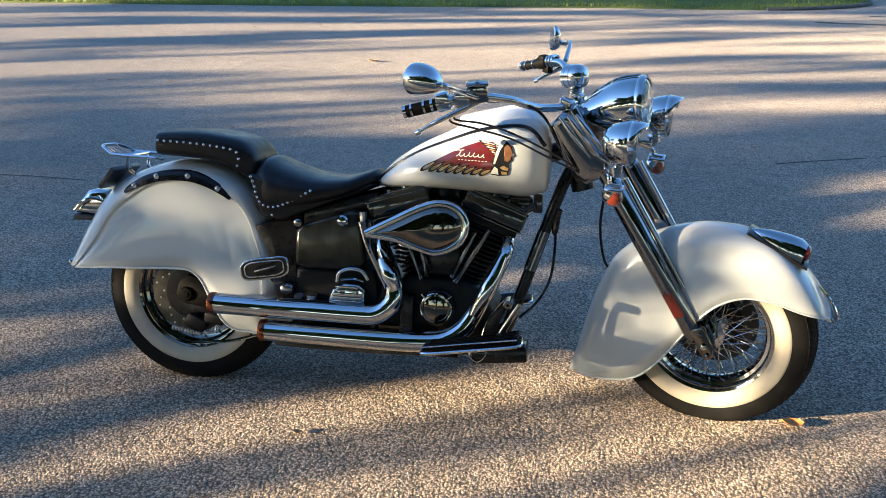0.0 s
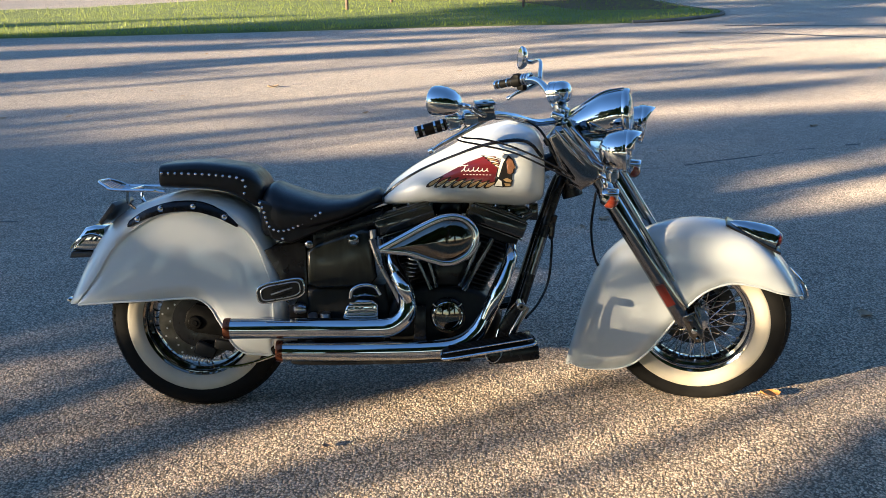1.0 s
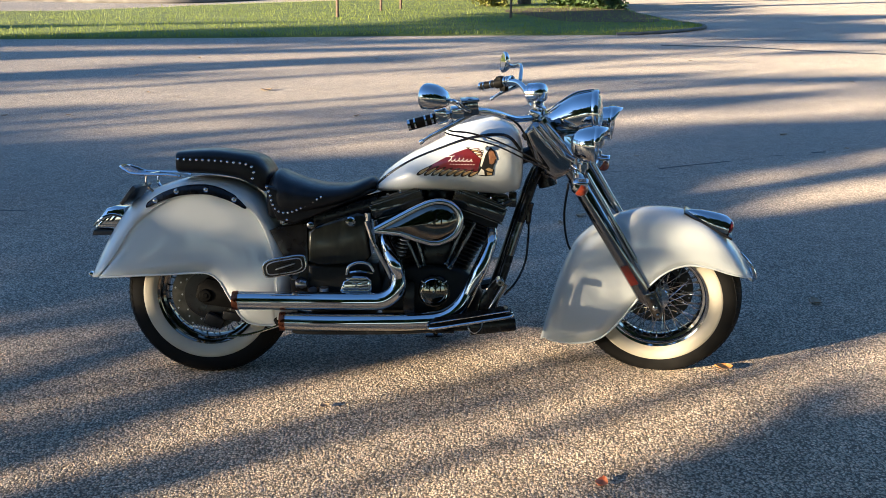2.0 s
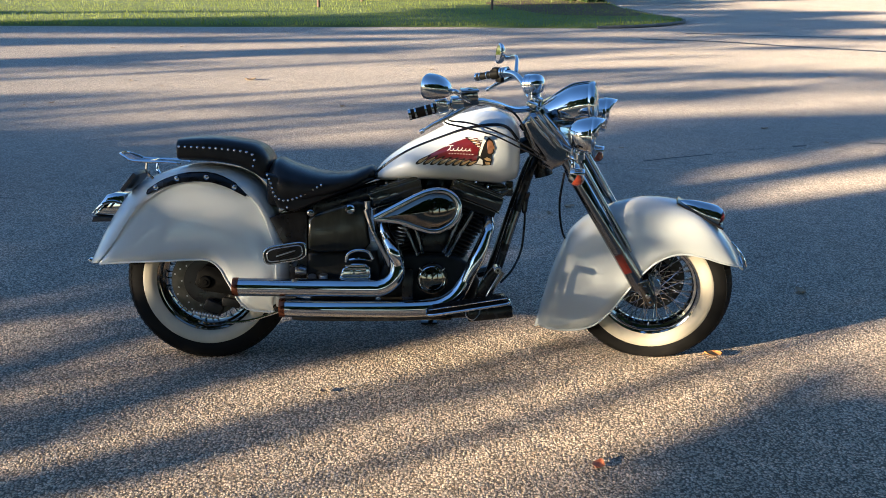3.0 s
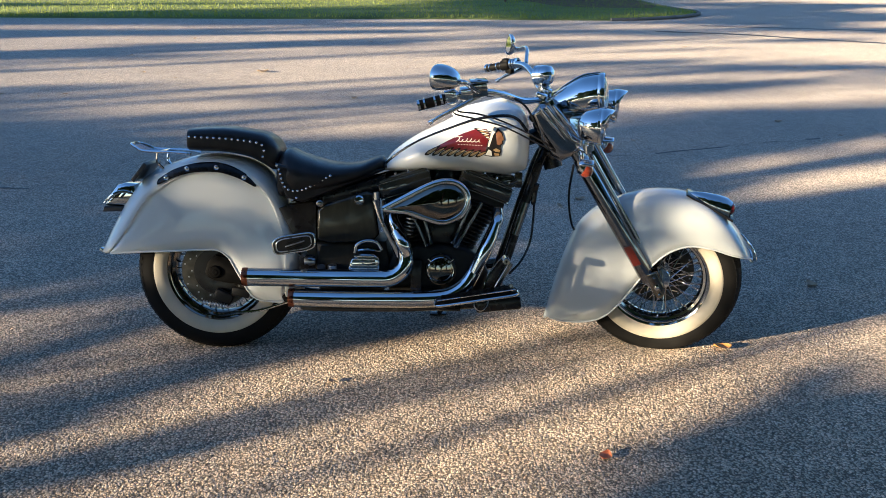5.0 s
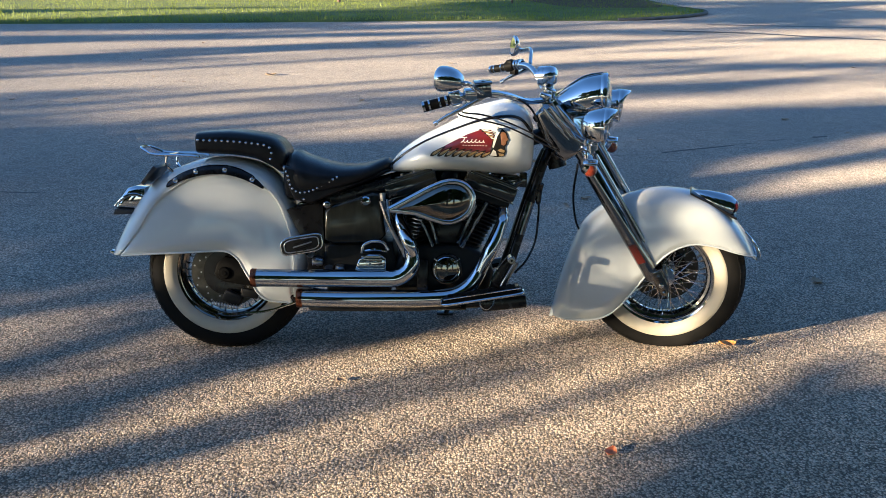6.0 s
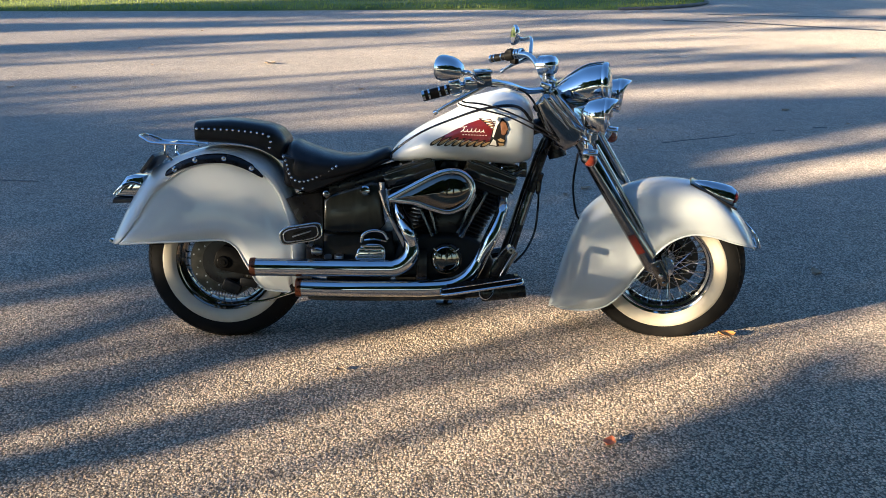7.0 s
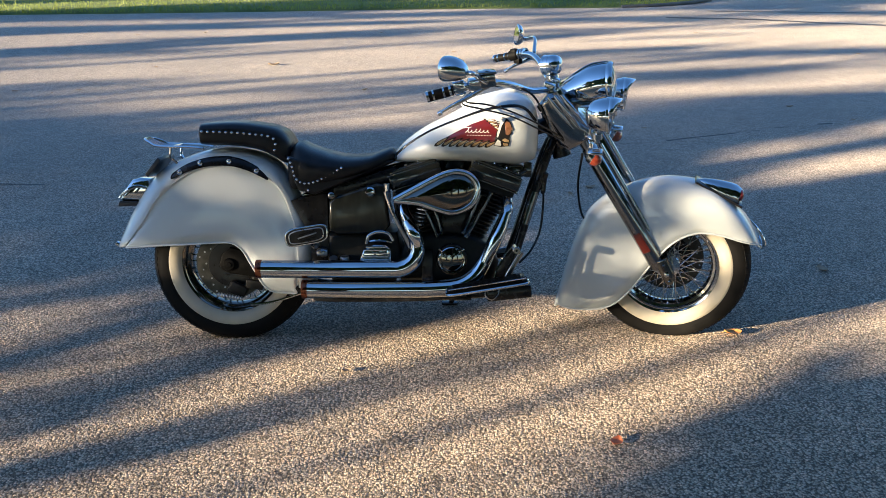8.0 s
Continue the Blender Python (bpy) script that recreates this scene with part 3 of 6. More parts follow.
for s in (-1, 1):
    c = (1.500, -0.205, 0.937) if s < 0 else (1.522, 0.205, 0.930)
    bm = B()
    lathe(bm, [(-0.078, 0.001), (-0.076, 0.020), (-0.066, 0.040), (-0.045, 0.056), (-0.015, 0.064), (-0.002, 0.065), (0.000, 0.069), (0.010, 0.069), (0.012, 0.063)], c, (1, 0, 0.02), 32)
    spot = part("spot_lamp", bm, CHROME, bike, "round chrome spot lamp with a visor", True)
    bm = B()
    vis = []
    for f in (0.0, 0.5, 1.0):
        vis.append([(c[0] + 0.008 + 0.046 * f - 0.030 * f * abs(math.cos(a)) ** 1.5, c[1] + (0.0700 - 0.006 * f) * math.cos(a), c[2] + (0.0700 - 0.008 * f) * math.sin(a)) for a in (math.pi * (0.08 + 0.84 * k / 16) for k in range(17))])
    grid(bm, vis)
    part("visor", bm, CHROME, spot, "", True, 0.0025)
    bm = B()
    lathe(bm, [(-0.04, 0.012), (-0.024, 0.044), (0.004, 0.063)], c, (1, 0, 0.02), 24)
    part("bowl", bm, CHROME, spot, "", True)
    bm = B()
    lathe(bm, [(0.008, 0.063), (0.017, 0.046), (0.023, 0.001)], c, (1, 0, 0.02), 24)
    part("lens", bm, LENS, spot, "", True).visible_shadow = False
    bm = B()
    tube(bm, [(c[0] - 0.03, c[1], c[2] - 0.058), (c[0] - 0.035, c[1], c[2] - 0.10)], 0.012, 12, 1)
    lathe(bm, [(-0.01, 0.020), (0.01, 0.020)], (c[0] - 0.034, c[1], c[2] - 0.078), (0, 0, 1), 14, True)
    tube(bm, [(c[0] - 0.035, c[1], c[2] - 0.095), (1.43, s * 0.17, 0.845), (1.41, s * 0.10, 0.840)], 0.010, 10)
    part("bracket", bm, CHROME, spot, "", True)
    # turn signal under the spot lamp
    g = (1.452, -0.190, 0.776) if s < 0 else (1.498, 0.190, 0.772)
    bm = B()
    lathe(bm, [(-0.026, 0.001), (-0.025, 0.014), (-0.014, 0.027), (0.002, 0.030), (0.006, 0.027)], g, (0.85, s * 0.05, -0.45), 20)
    tube(bm, [(g[0] - 0.008, g[1], g[2] + 0.015), (g[0] - 0.010, g[1] * 0.98, g[2] + 0.050), (1.43, s * 0.165, 0.846)], 0.007, 8)
    sig = part("turn_signal", bm, CHROME, bike, "small chrome turn signal with an amber lens", True)
    bm = B()
    lathe(bm, [(0.000, 0.0280), (0.016, 0.027), (0.030, 0.020), (0.037, 0.010), (0.039, 0.001)], g, (0.70, s * 0.05, -0.70), 20)
    part("lens", bm, AMBER, sig, "amber lens", True)
    bm = B()
    grid(bm, [[(g[0] - 0.016 + 0.052 * f, g[1] + 0.031 * (1 - 0.25 * f) * math.cos(a), g[2] + 0.017 + 0.018 * math.sin(a) - 0.004 * f) for a in (math.pi * k / 12 for k in range(13))] for f in (0.0, 0.4, 0.8, 1.0)])
    part("visor", bm, CHROME, sig, "", True, 0.0025)

# -- handlebar and what it carries
bm = B()
bar = [(0.912, -0.394, 1.0435), (0.985, -0.365, 1.062), (1.092, -0.305, 1.078), (1.160, -0.225, 1.055), (1.215, -0.130, 1.012), (1.262, -0.055, 1.000),
       (1.270, 0.0, 1.000)]
def left(x, y, z):
    """A place on the bar's left half, which hangs a little lower and further ahead."""
    return (x - 0.06 * y, -y, z + 0.085 * y)


tube(bm, bar + [left(*p) for p in bar[-2::-1]], 0.0125, 14)
handlebar = part("handlebar", bm, CHROME, bike, "wide swept-back chrome handlebar", 2)
for s in (-1, 1):
    on = left if s > 0 else (lambda x, y, z: (x, y, z))
    a, b = Vector(on(0.880, -0.407, 1.035)), Vector(on(0.992, -0.363, 1.062))
    d = (b - a).normalized()
    a += d * 0.030
    bm = B()
    gr = 0.0185 if s < 0 else 0.0155
    a += d * (0.0 if s < 0 else 0.012)
    lathe(bm, [(0, 0.001), (0.0, gr - 0.0025), (0.002, gr), (0.089, gr), (0.091, gr - 0.0025)], tuple(a), tuple(d), 20)
    grip = part("grip", bm, GRIP, bike, "black rubber grip with chrome bands", 2)
    for q, w in ((-0.003, 0.006), (0.018, 0.004), (0.056, 0.004), (0.080, 0.005)):
        bm = B()
        lathe(bm, [(q - w, 0.001 if q < 0 else gr), (q - w * 0.8, gr + 0.0015), (q + w * 0.8, gr + 0.002), (q + w, gr - 0.002)], tuple(a), tuple(d), 20)
        part("band", bm, CHROME, grip, "", 2)
    # switch housing, master cylinder, lever
    bm = B()
    lathe(bm, [(0, 0.012), (0.001, 0.022), (0.040, 0.023), (0.045, 0.017), (0.050, 0.014)], tuple(b), tuple(d), 18)
    if s < 0:
        box(bm, tuple(b + d * 0.020 + Vector((0, 0, 0.004))), (0.046, 0.044, 0.056), (0, -14, s * -22), 0.012)
        box(bm, tuple(b + d * 0.075), (0.05, 0.045, 0.045), (0, 0, s * -30), 0.010)
    else:
        box(bm, tuple(b + d * 0.022 + Vector((0, 0, 0.010))), (0.034, 0.034, 0.034), (0, 0, -30), 0.008)
    part("switch_housing", bm, CHROME if s < 0 else GRIP, handlebar, "" if s < 0 else "black switch housing", 2)
    bm = B()
    mc = b + d * 0.112 + Vector((0.006, s * -0.01, 0.004))
    box(bm, tuple(mc), (0.060, 0.048, 0.052), (0, -8, s * -25), 0.007)
    box(bm, tuple(mc + Vector((0, 0, 0.029))), (0.064, 0.052, 0.008), (0, 0, s * -25), 0.003)
    lathe(bm, [(0.0, 0.016), (0.004, 0.014), (0.005, 0.001)], tuple(mc + Vector((0, 0, 0.032))), (0, 0, 1), 14)
    if s < 0:
        part("master_cylinder", bm, DARKENED_CHROME, handlebar, "", 2)
    else:
        bm.free()
        bm = B()
        for q in (0.052, 0.066, 0.080):
            ring = B()
            lathe(ring, [(-0.005, 0.013), (-0.004, 0.022), (0.004, 0.022), (0.005, 0.013)], tuple(b + d * q), tuple(d), 18)
            part("clamp_ring", ring, CHROME, handlebar, "", 2)
        lathe(bm, [(0.0, 0.014), (0.004, 0.018), (0.034, 0.018), (0.040, 0.013)], tuple(b + d * 0.046), tuple(d), 18)
        box(bm, tuple(b + d * 0.03 + Vector((0.008, 0, -0.022))), (0.034, 0.026, 0.03), (0, 0, -30), 0.006)
        part("clutch_perch", bm, GRIP, handlebar, "black clutch lever perch", 2)
    bm = B()
    tube(bm, [tuple(mc + Vector((0.01, 0, -0.02))), on(1.03, -0.390, 1.032), on(0.990, -0.404, 1.012), on(0.955, -0.416, 0.990)], [0.009, 0.0080, 0.0065, 0.0050], 10)
    lathe(bm, [(-0.010, 0.001), (-0.007, 0.0085), (0.007, 0.0085), (0.010, 0.001)], on(0.955, -0.416, 0.990), (1, 0, 0.5), 10)
    part("lever", bm, CHROME, handlebar, "", 2)
    # mirror: a bullet-shaped shell with its glass at the wide end, on a stem
    c = BAR.inverted() @ (Vector((0.982, -0.520, 1.150)) if s < 0 else Vector((1.036, 0.520, 1.115)))
    deep, wide, tall = (0.083, 0.050, 0.044) if s < 0 else (0.030, 0.029, 0.046)
    # the left glass is turned to the lawn across the street
    turned = (pose(0, 0, 0, -LEAN) @ STEER @ BAR).to_3x3().inverted() @ Vector((-0.93, -0.33, 0.06))
    ax = Vector((-1.0, 0.10, -0.06) if s < 0 else turned).normalized()
    up = (Vector((0.12, 0, 1)) - ax * ax.dot(Vector((0.12, 0, 1)))).normalized()
    sd = ax.cross(up).normalized()
    bm = B()
    rows = []
    for f, r in ((-1.0, 0.14), (-0.985, 0.28), (-0.90, 0.52), (-0.74, 0.74), (-0.5, 0.90), (-0.25, 0.98), (-0.08, 1.0), (0.02, 0.975), (0.08, 0.91), (0.10, 0.86), (0.06, 0.82)):
        rows.append([c + ax * f * deep + (sd * math.cos(t) * wide + up * math.sin(t) * tall) * r - up * 0.016 * (1 - r) for t in (2 * math.pi * k / 32 for k in range(32))])
    grid(bm, rows, True)
    mir = part("mirror", bm, CHROME, bike, "teardrop chrome rear-view mirror", 2)
    bm = B()
    grid(bm, [[c + ax * 0.002 + (sd * math.cos(t) * (wide - 0.004) + up * math.sin(t) * (tall - 0.008)) * r for t in (2 * math.pi * k / 32 for k in range(32))] for r in (0.01, 0.98)], True)
    part("glass", bm, MIRROR, mir, "", 2)
    bm = B()
    tube(bm, [tuple(c - ax * deep * 0.96 - up * 0.014), tuple(c - ax * (deep + 0.020) - up * 0.018), (1.100, s * (0.40 if s < 0 else 0.44), 1.112 if s < 0 else 1.095), on(1.106, -0.325, 1.082)], [0.009, 0.008, 0.007, 0.009], 10)
    part("stem", bm, CHROME, mir, "", 2)
for s in (-1, 1):
    bm = B()
    tube(bm, [(1.285, s * 0.045, 0.93), (1.270, s * 0.045, 1.0)], 0.016, 14, 1)
    box(bm, (1.268, s * 0.045, 1.004), (0.044, 0.034, 0.040), (0, 20, 0), 0.006)
    part("riser", bm, CHROME, handlebar, "", 2)
bm = B()
lathe(bm, [(-0.036, 0.001), (-0.036, 0.034), (-0.034, 0.038), (-0.026, 0.038), (-0.025, 0.036), (-0.020, 0.036), (-0.019, 0.038), (-0.008, 0.038), (-0.007, 0.036), (-0.002, 0.036), (-0.001, 0.0385), (0.016, 0.038), (0.030, 0.032), (0.038, 0.020), (0.041, 0.001)], (1.252, 0.085, 1.062), (1, -0.25, 0.12), 30)
for k in range(4):
    lathe(bm, [(-0.006, 0.020), (-0.005, 0.026), (0.005, 0.026), (0.006, 0.020)], (1.252 + 0.0025 * k, 0.085 - 0.006 * k, 1.026 - 0.012 * k), (-0.15, 0.3, 1), 18, True)
part("gauge_pod", bm, CHROME, bike, "chrome gauge pod on the handlebar", 2)
bm = B()
box(bm, (1.275, 0, 0.955), (0.09, 0.20, 0.03), (0, -33, 0), 0.008)
box(bm, (1.345, 0, 0.810), (0.08, 0.20, 0.04), (0, -33, 0), 0.010)
part("fork_yoke", bm, BLACK, bike, "", 2)
# cables sag from the bar to the steering head
for k, (o, z) in enumerate(((0.0, 0.0), (0.015, 0.018))):
    bm = B()
    tube(bm, [(1.020, -0.310, 1.030), (0.985 + o, -0.300, 0.985 + z * 0.4), (1.050 + o, -0.250, 0.955 + z), (1.155, -0.225, 0.925 + z), (1.270, -0.185, 0.862 + z), (1.375, -0.115, 0.795)], 0.0032, 8)
    part("cable", bm, BLACK, bike, "black control cable", True)
bm = B()
tube(bm, [(1.08, -0.27, 1.045), (1.17, -0.20, 1.03), (1.225, -0.15, 0.985), (1.27, -0.14, 0.90), (1.30, -0.12, 0.83)], 0.0042, 8)
part("cable", bm, BLACK, bike, "", True)
bm = B()
tube(bm, [(1.245, -0.07, 0.66), (1.238, -0.06, 0.630), (1.234, -0.06, 0.585), (1.236, -0.06, 0.578), (1.236, -0.05, 0.52), (1.226, -0.05, 0.430), (1.190, -0.08, 0.360), (1.140, -0.14, 0.320)], [0.010, 0.011, 0.010, 0.0045, 0.0045, 0.0045, 0.0045, 0.0045], 8)
part("brake_line", bm, BLACK, bike, "black hose hanging before the frame tube")
bm = B()
tube(bm, [(1.40, -0.05, 0.75), (1.385, -0.04, 0.62), (1.400, -0.03, 0.50), (1.43, 0.0, 0.44)], 0.0045, 8)
part("brake_line", bm, BLACK, bike, "", True)

# -- fuel tank: rounded sections along x as (x, bottom, top, half width)
TANK = [(0.645, 0.708, 0.722, 0.020), (0.660, 0.703, 0.742, 0.055), (0.700, 0.700, 0.786, 0.092), (0.780, 0.704, 0.842, 0.140), (0.880, 0.706, 0.892, 0.172),
        (0.980, 0.702, 0.944, 0.190), (1.070, 0.696, 0.974, 0.198), (1.130, 0.693, 0.974, 0.190), (1.175, 0.704, 0.955, 0.168), (1.200, 0.715, 0.925, 0.130), (1.210, 0.760, 0.880, 0.070)]
TANKF = curve_pts(TANK, 6)


def tank_at(x):
    xs = [s[0] for s in TANKF]
    return [float(np.interp(x, xs, [s[k] for s in TANKF])) for k in (1, 2, 3)]


def tank_side(x, z, out=0.0):
    """The tank's right face at x and z."""
    zb, zt, w = tank_at(x)
    zc = zb + 0.42 * (zt - zb)
    h = (zt - zc) if z > zc else (zc - zb)
    q = min(0.999, abs(z - zc) / h)
    n = 2.15 if z > zc else 2.6
    return -(w * (1 - q ** n) ** (1 / n)) - out


bm = B()
rows = []
for x, zb, zt, w in TANKF:
    zc = zb + 0.42 * (zt - zb)
    ring = []
    for k in range(44):
        a = 2 * math.pi * k / 44
        n = 2.15 if math.sin(a) > 0 else 2.6
        cy, sz = math.cos(a), math.sin(a)
        ring.append((x, w * math.copysign(abs(cy) ** (2 / n), cy), zc + (zt - zc if sz > 0 else zc - zb) * math.copysign(abs(sz) ** (2 / n), sz)))
    rows.append(ring)
grid(bm, rows, True, True)
tank = part("fuel_tank", bm, PAINT, bike, "teardrop cream-white fuel tank with a red and gold emblem", sharp=60)
TRIM = [(0.658, 0.722), (0.668, 0.742), (0.722, 0.786), (0.800, 0.832), (0.905, 0.876), (1.000, 0.910), (1.097, 0.926), (1.150, 0.915), (1.190, 0.870)]
bm = B()
tube(bm, [(x, tank_side(x, min(z, tank_at(x)[1] - 0.004), 0.003), z - 0.006) for x, z in [tuple(p) for p in curve_pts(TRIM, 4)]], 0.0074, 8, 1)
part("piping", bm, BLACK, tank, "black piping along the tank")
bm = B()
box(bm, (1.02, 0, 0.952), (0.22, 0.085, 0.03), (0, -14, 0), 0.012)
part("dash_console", bm, PAINT, tank)


def decal(name, outline, mat, out, label="", parent=None):
    """Paint with a shape of its own, laid on the tank's side."""
    bm = B()
    f = bm.faces.new([bm.verts.new((x, 0, z)) for x, z in outline])
    bmesh.ops.triangulate(bm, faces=[f])
    for _ in range(3):
        long = [e for e in bm.edges if e.calc_length() > 0.012]
        if long:
            bmesh.ops.subdivide_edges(bm, edges=long, cuts=1)
            bmesh.ops.triangulate(bm, faces=bm.faces[:])
    for v in bm.verts:
        v.co.y = tank_side(v.co.x, v.co.z, out)
    return part(name, bm, mat, parent or tank, label, sharp=180)


def feather(top, tip, w, mat, out):
    """A slim rounded feather from its root to its tip, with a dark outline under it."""
    (x0, z0), (x1, z1) = top, tip
    ln = math.hypot(x1 - x0, z1 - z0)
    dx, dz = (x1 - x0) / ln, (z1 - z0) / ln
    for q, m, o in ((1.0, INK, out), (0.64, mat, out + 0.0008)):
        pts = []
        for f, g in ((0.0, 0.25), (0.35, 0.75), (0.7, 1.0), (0.9, 0.75), (1.0, 0.15)):
            pts.append((f * q + (1 - q) * 0.55, g * q))
        ring = [(x0 + dx * ln * f - dz * w * g, z0 + dz * ln * f + dx * w * g) for f, g in pts] + [(x0 + dx * ln * f + dz * w * g, z0 + dz * ln * f - dx * w * g) for f, g in reversed(pts)]
        decal("feather_outline" if m is INK else "feather", ring, m, o)


emblem = decal("emblem_field", [(0.826, 0.784), (0.850, 0.803), (0.898, 0.829), (0.950, 0.855), (0.995, 0.871), (1.036, 0.872), (1.050, 0.852), (1.046, 0.811), (1.032, 0.786), (0.980, 0.789), (0.923, 0.793), (0.870, 0.792)], RED, 0.0014, "dark red painted field")
for k in range(8):
    feather((0.866 + 0.0252 * k, 0.808 - 0.0022 * k), (0.809 + 0.0268 * k, 0.7715 - 0.0002 * k), 0.0076, GOLD, 0.0021)
for k in range(6):
    feather((1.056 - 0.001 * k, 0.862 - 0.006 * k), (0.990 + 0.010 * k, 0.8745 - 0.0075 * k if k else 0.874), 0.0030, CREAM if k % 2 == 0 else GOLD, 0.0025)
decal("emblem_outline", [(1.062, 0.881), (1.080, 0.875), (1.094, 0.862), (1.098, 0.848), (1.104, 0.834), (1.097, 0.829), (1.097, 0.820), (1.091, 0.813), (1.084, 0.808), (1.092, 0.794), (1.087, 0.774), (1.057, 0.771), (1.030, 0.775), (1.045, 0.800), (1.042, 0.834)], INK, 0.0024)
decal("emblem_shape", [(1.078, 0.868), (1.090, 0.859), (1.094, 0.848), (1.099, 0.836), (1.093, 0.830), (1.092, 0.821), (1.083, 0.814), (1.074, 0.818), (1.076, 0.838), (1.071, 0.856)], TAN, 0.0029)
decal("emblem_band", [(1.060, 0.879), (1.076, 0.875), (1.060, 0.850), (1.050, 0.818), (1.046, 0.806), (1.041, 0.808), (1.046, 0.836)], CREAM, 0.0032)
decal("emblem_shape", [(1.060, 0.797), (1.072, 0.803), (1.088, 0.795), (1.085, 0.788), (1.070, 0.790)], GOLD, 0.0029)
decal("emblem_shape", [(1.064, 0.786), (1.084, 0.783), (1.084, 0.776), (1.068, 0.775)], GOLD, 0.0029)
decal("emblem_band", [(1.045, 0.799), (1.055, 0.792), (1.058, 0.775), (1.032, 0.777)], CREAM, 0.0029)


def stroke(name, pts, w, label=""):
    """A painted line of even width on the tank's side."""
    bm = B()
    pts = [Vector(p) for p in pts]
    up, low = [], []
    for k, p in enumerate(pts):
        d = (pts[min(k + 1, len(pts) - 1)] - pts[max(k - 1, 0)]).normalized()
        for side, q in ((up, 1), (low, -1)):
            x, z = p.x - d.y * w * q, p.y + d.x * w * q
            side.append((x, tank_side(x, z, 0.0022), z))
    grid(bm, [up, low])
    part(name, bm, CREAM, tank, label, sharp=180)


# a slanted flourish and a row of dashes stand where the tank carries its maker's mark
flourish = []
for k in range(145):
    f = k / 144 * 6.0
    h = 0.0085 * (1.9 if f < 1.0 else 1.55 if 2.5 < f < 3.5 else 1.0) * (0.5 - 0.5 * math.cos(2 * math.pi * f))
    flourish.append((0.924 + 0.0148 * f + 0.45 * h + 0.0032 * math.sin(2 * math.pi * f), 0.8245 + h))
stroke("emblem_flourish", flourish, 0.0013, "plain slanted cream flourish")
stroke("emblem_flourish", [(0.920, 0.8395), (0.927, 0.8425), (0.938, 0.8420), (0.948, 0.8440)], 0.0013)
for k in range(9):
    x = 0.931 + 0.0105 * k
    stroke("emblem_dash", [(x, 0.8142 - 0.0002 * k), (x + 0.003, 0.8142 - 0.0002 * k), (x + 0.006, 0.8141 - 0.0002 * k)], 0.0011)

# -- seats
def cushion(stations, n_exp=3.0, seg=30):
    """Sections along x as (x, bottom, top, half width)."""
    rows = []
    for x, zb, zt, w in curve_pts(stations, 6):
        zc, h = (zb + zt) / 2, (zt - zb) / 2
        rows.append([(x, w * math.copysign(abs(math.cos(a)) ** (2 / n_exp), math.cos(a)), zc + h * math.copysign(abs(math.sin(a)) ** (2 / n_exp), math.sin(a))) for a in (2 * math.pi * k / seg for k in range(seg))])
    bm = B()
    grid(bm, rows, True, True)
    return bm


pillion = part("pillion_seat", cushion([(-0.083, 0.790, 0.832, 0.095), (-0.080, 0.778, 0.848, 0.118), (-0.068, 0.772, 0.857, 0.128), (0.05, 0.768, 0.862, 0.132), (0.140, 0.752, 0.853, 0.132), (0.200, 0.722, 0.841, 0.128), (0.234, 0.702, 0.822, 0.120), (0.257, 0.708, 0.792, 0.102), (0.266, 0.728, 0.762, 0.06)], 4.2, 36), LEATHER, bike, "black studded leather pillion pad", sharp=60)
seat = part("rider_seat", cushion([(0.245, 0.640, 0.700, 0.06), (0.252, 0.600, 0.745, 0.125), (0.285, 0.595, 0.784, 0.155), (0.345, 0.592, 0.762, 0.168), (0.450, 0.625, 0.732, 0.162), (0.550, 0.660, 0.730, 0.132), (0.610, 0.682, 0.748, 0.100), (0.645, 0.698, 0.756, 0.070), (0.665, 0.706, 0.735, 0.04)], 2.6), LEATHER, bike, "black studded leather saddle", sharp=60)
bm = B()
prism(bm, [(0.250, 0.735), (0.262, 0.680), (0.292, 0.604), (0.354, 0.588), (0.440, 0.622), (0.525, 0.653), (0.610, 0.684), (0.655, 0.712), (0.56, 0.715), (0.40, 0.700)], -0.158, -0.120, 0.012, 3)
for v in bm.verts:
    v.co.y += 0.30 * max(0.0, v.co.x - 0.40)
part("skirt", bm, LEATHER, seat, "hanging leather skirt")
stud_bm = B()
lathe(stud_bm, [(0, 0.0052), (-0.002, 0.0048), (-0.0038, 0.003), (-0.0044, 0.0003)], (0, 0, 0), seg=10)
STUD = mesh_of("stud", stud_bm, CHROME)


def studs(path, y, parent, count):
    p = curve_pts(path, 12)
    ln = np.cumsum([0] + [float(np.linalg.norm(b - a)) for a, b in zip(p, p[1:])])
    for k in range(count):
        q = ln[-1] * k / (count - 1)
        x, z = (float(np.interp(q, ln, [c[i] for c in p])) for i in (0, 1))
        ob = new("stud", STUD)
        ob.parent = parent
        ob.location = (x, y, z)


studs([(-0.070, 0.826), (0.05, 0.822), (0.130, 0.815), (0.186, 0.806), (0.206, 0.788), (0.202, 0.756)], -0.131, pillion, 15)
studs([(0.258, 0.726), (0.270, 0.700), (0.278, 0.667), (0.290, 0.645), (0.314, 0.632), (0.350, 0.636), (0.392, 0.654), (0.457, 0.690)], -0.1605, seat, 17)
for x, z in ((0.330, 0.606),):
    ob = new("stud", STUD)
    ob.parent, ob.location = seat, (x, -0.160, z)

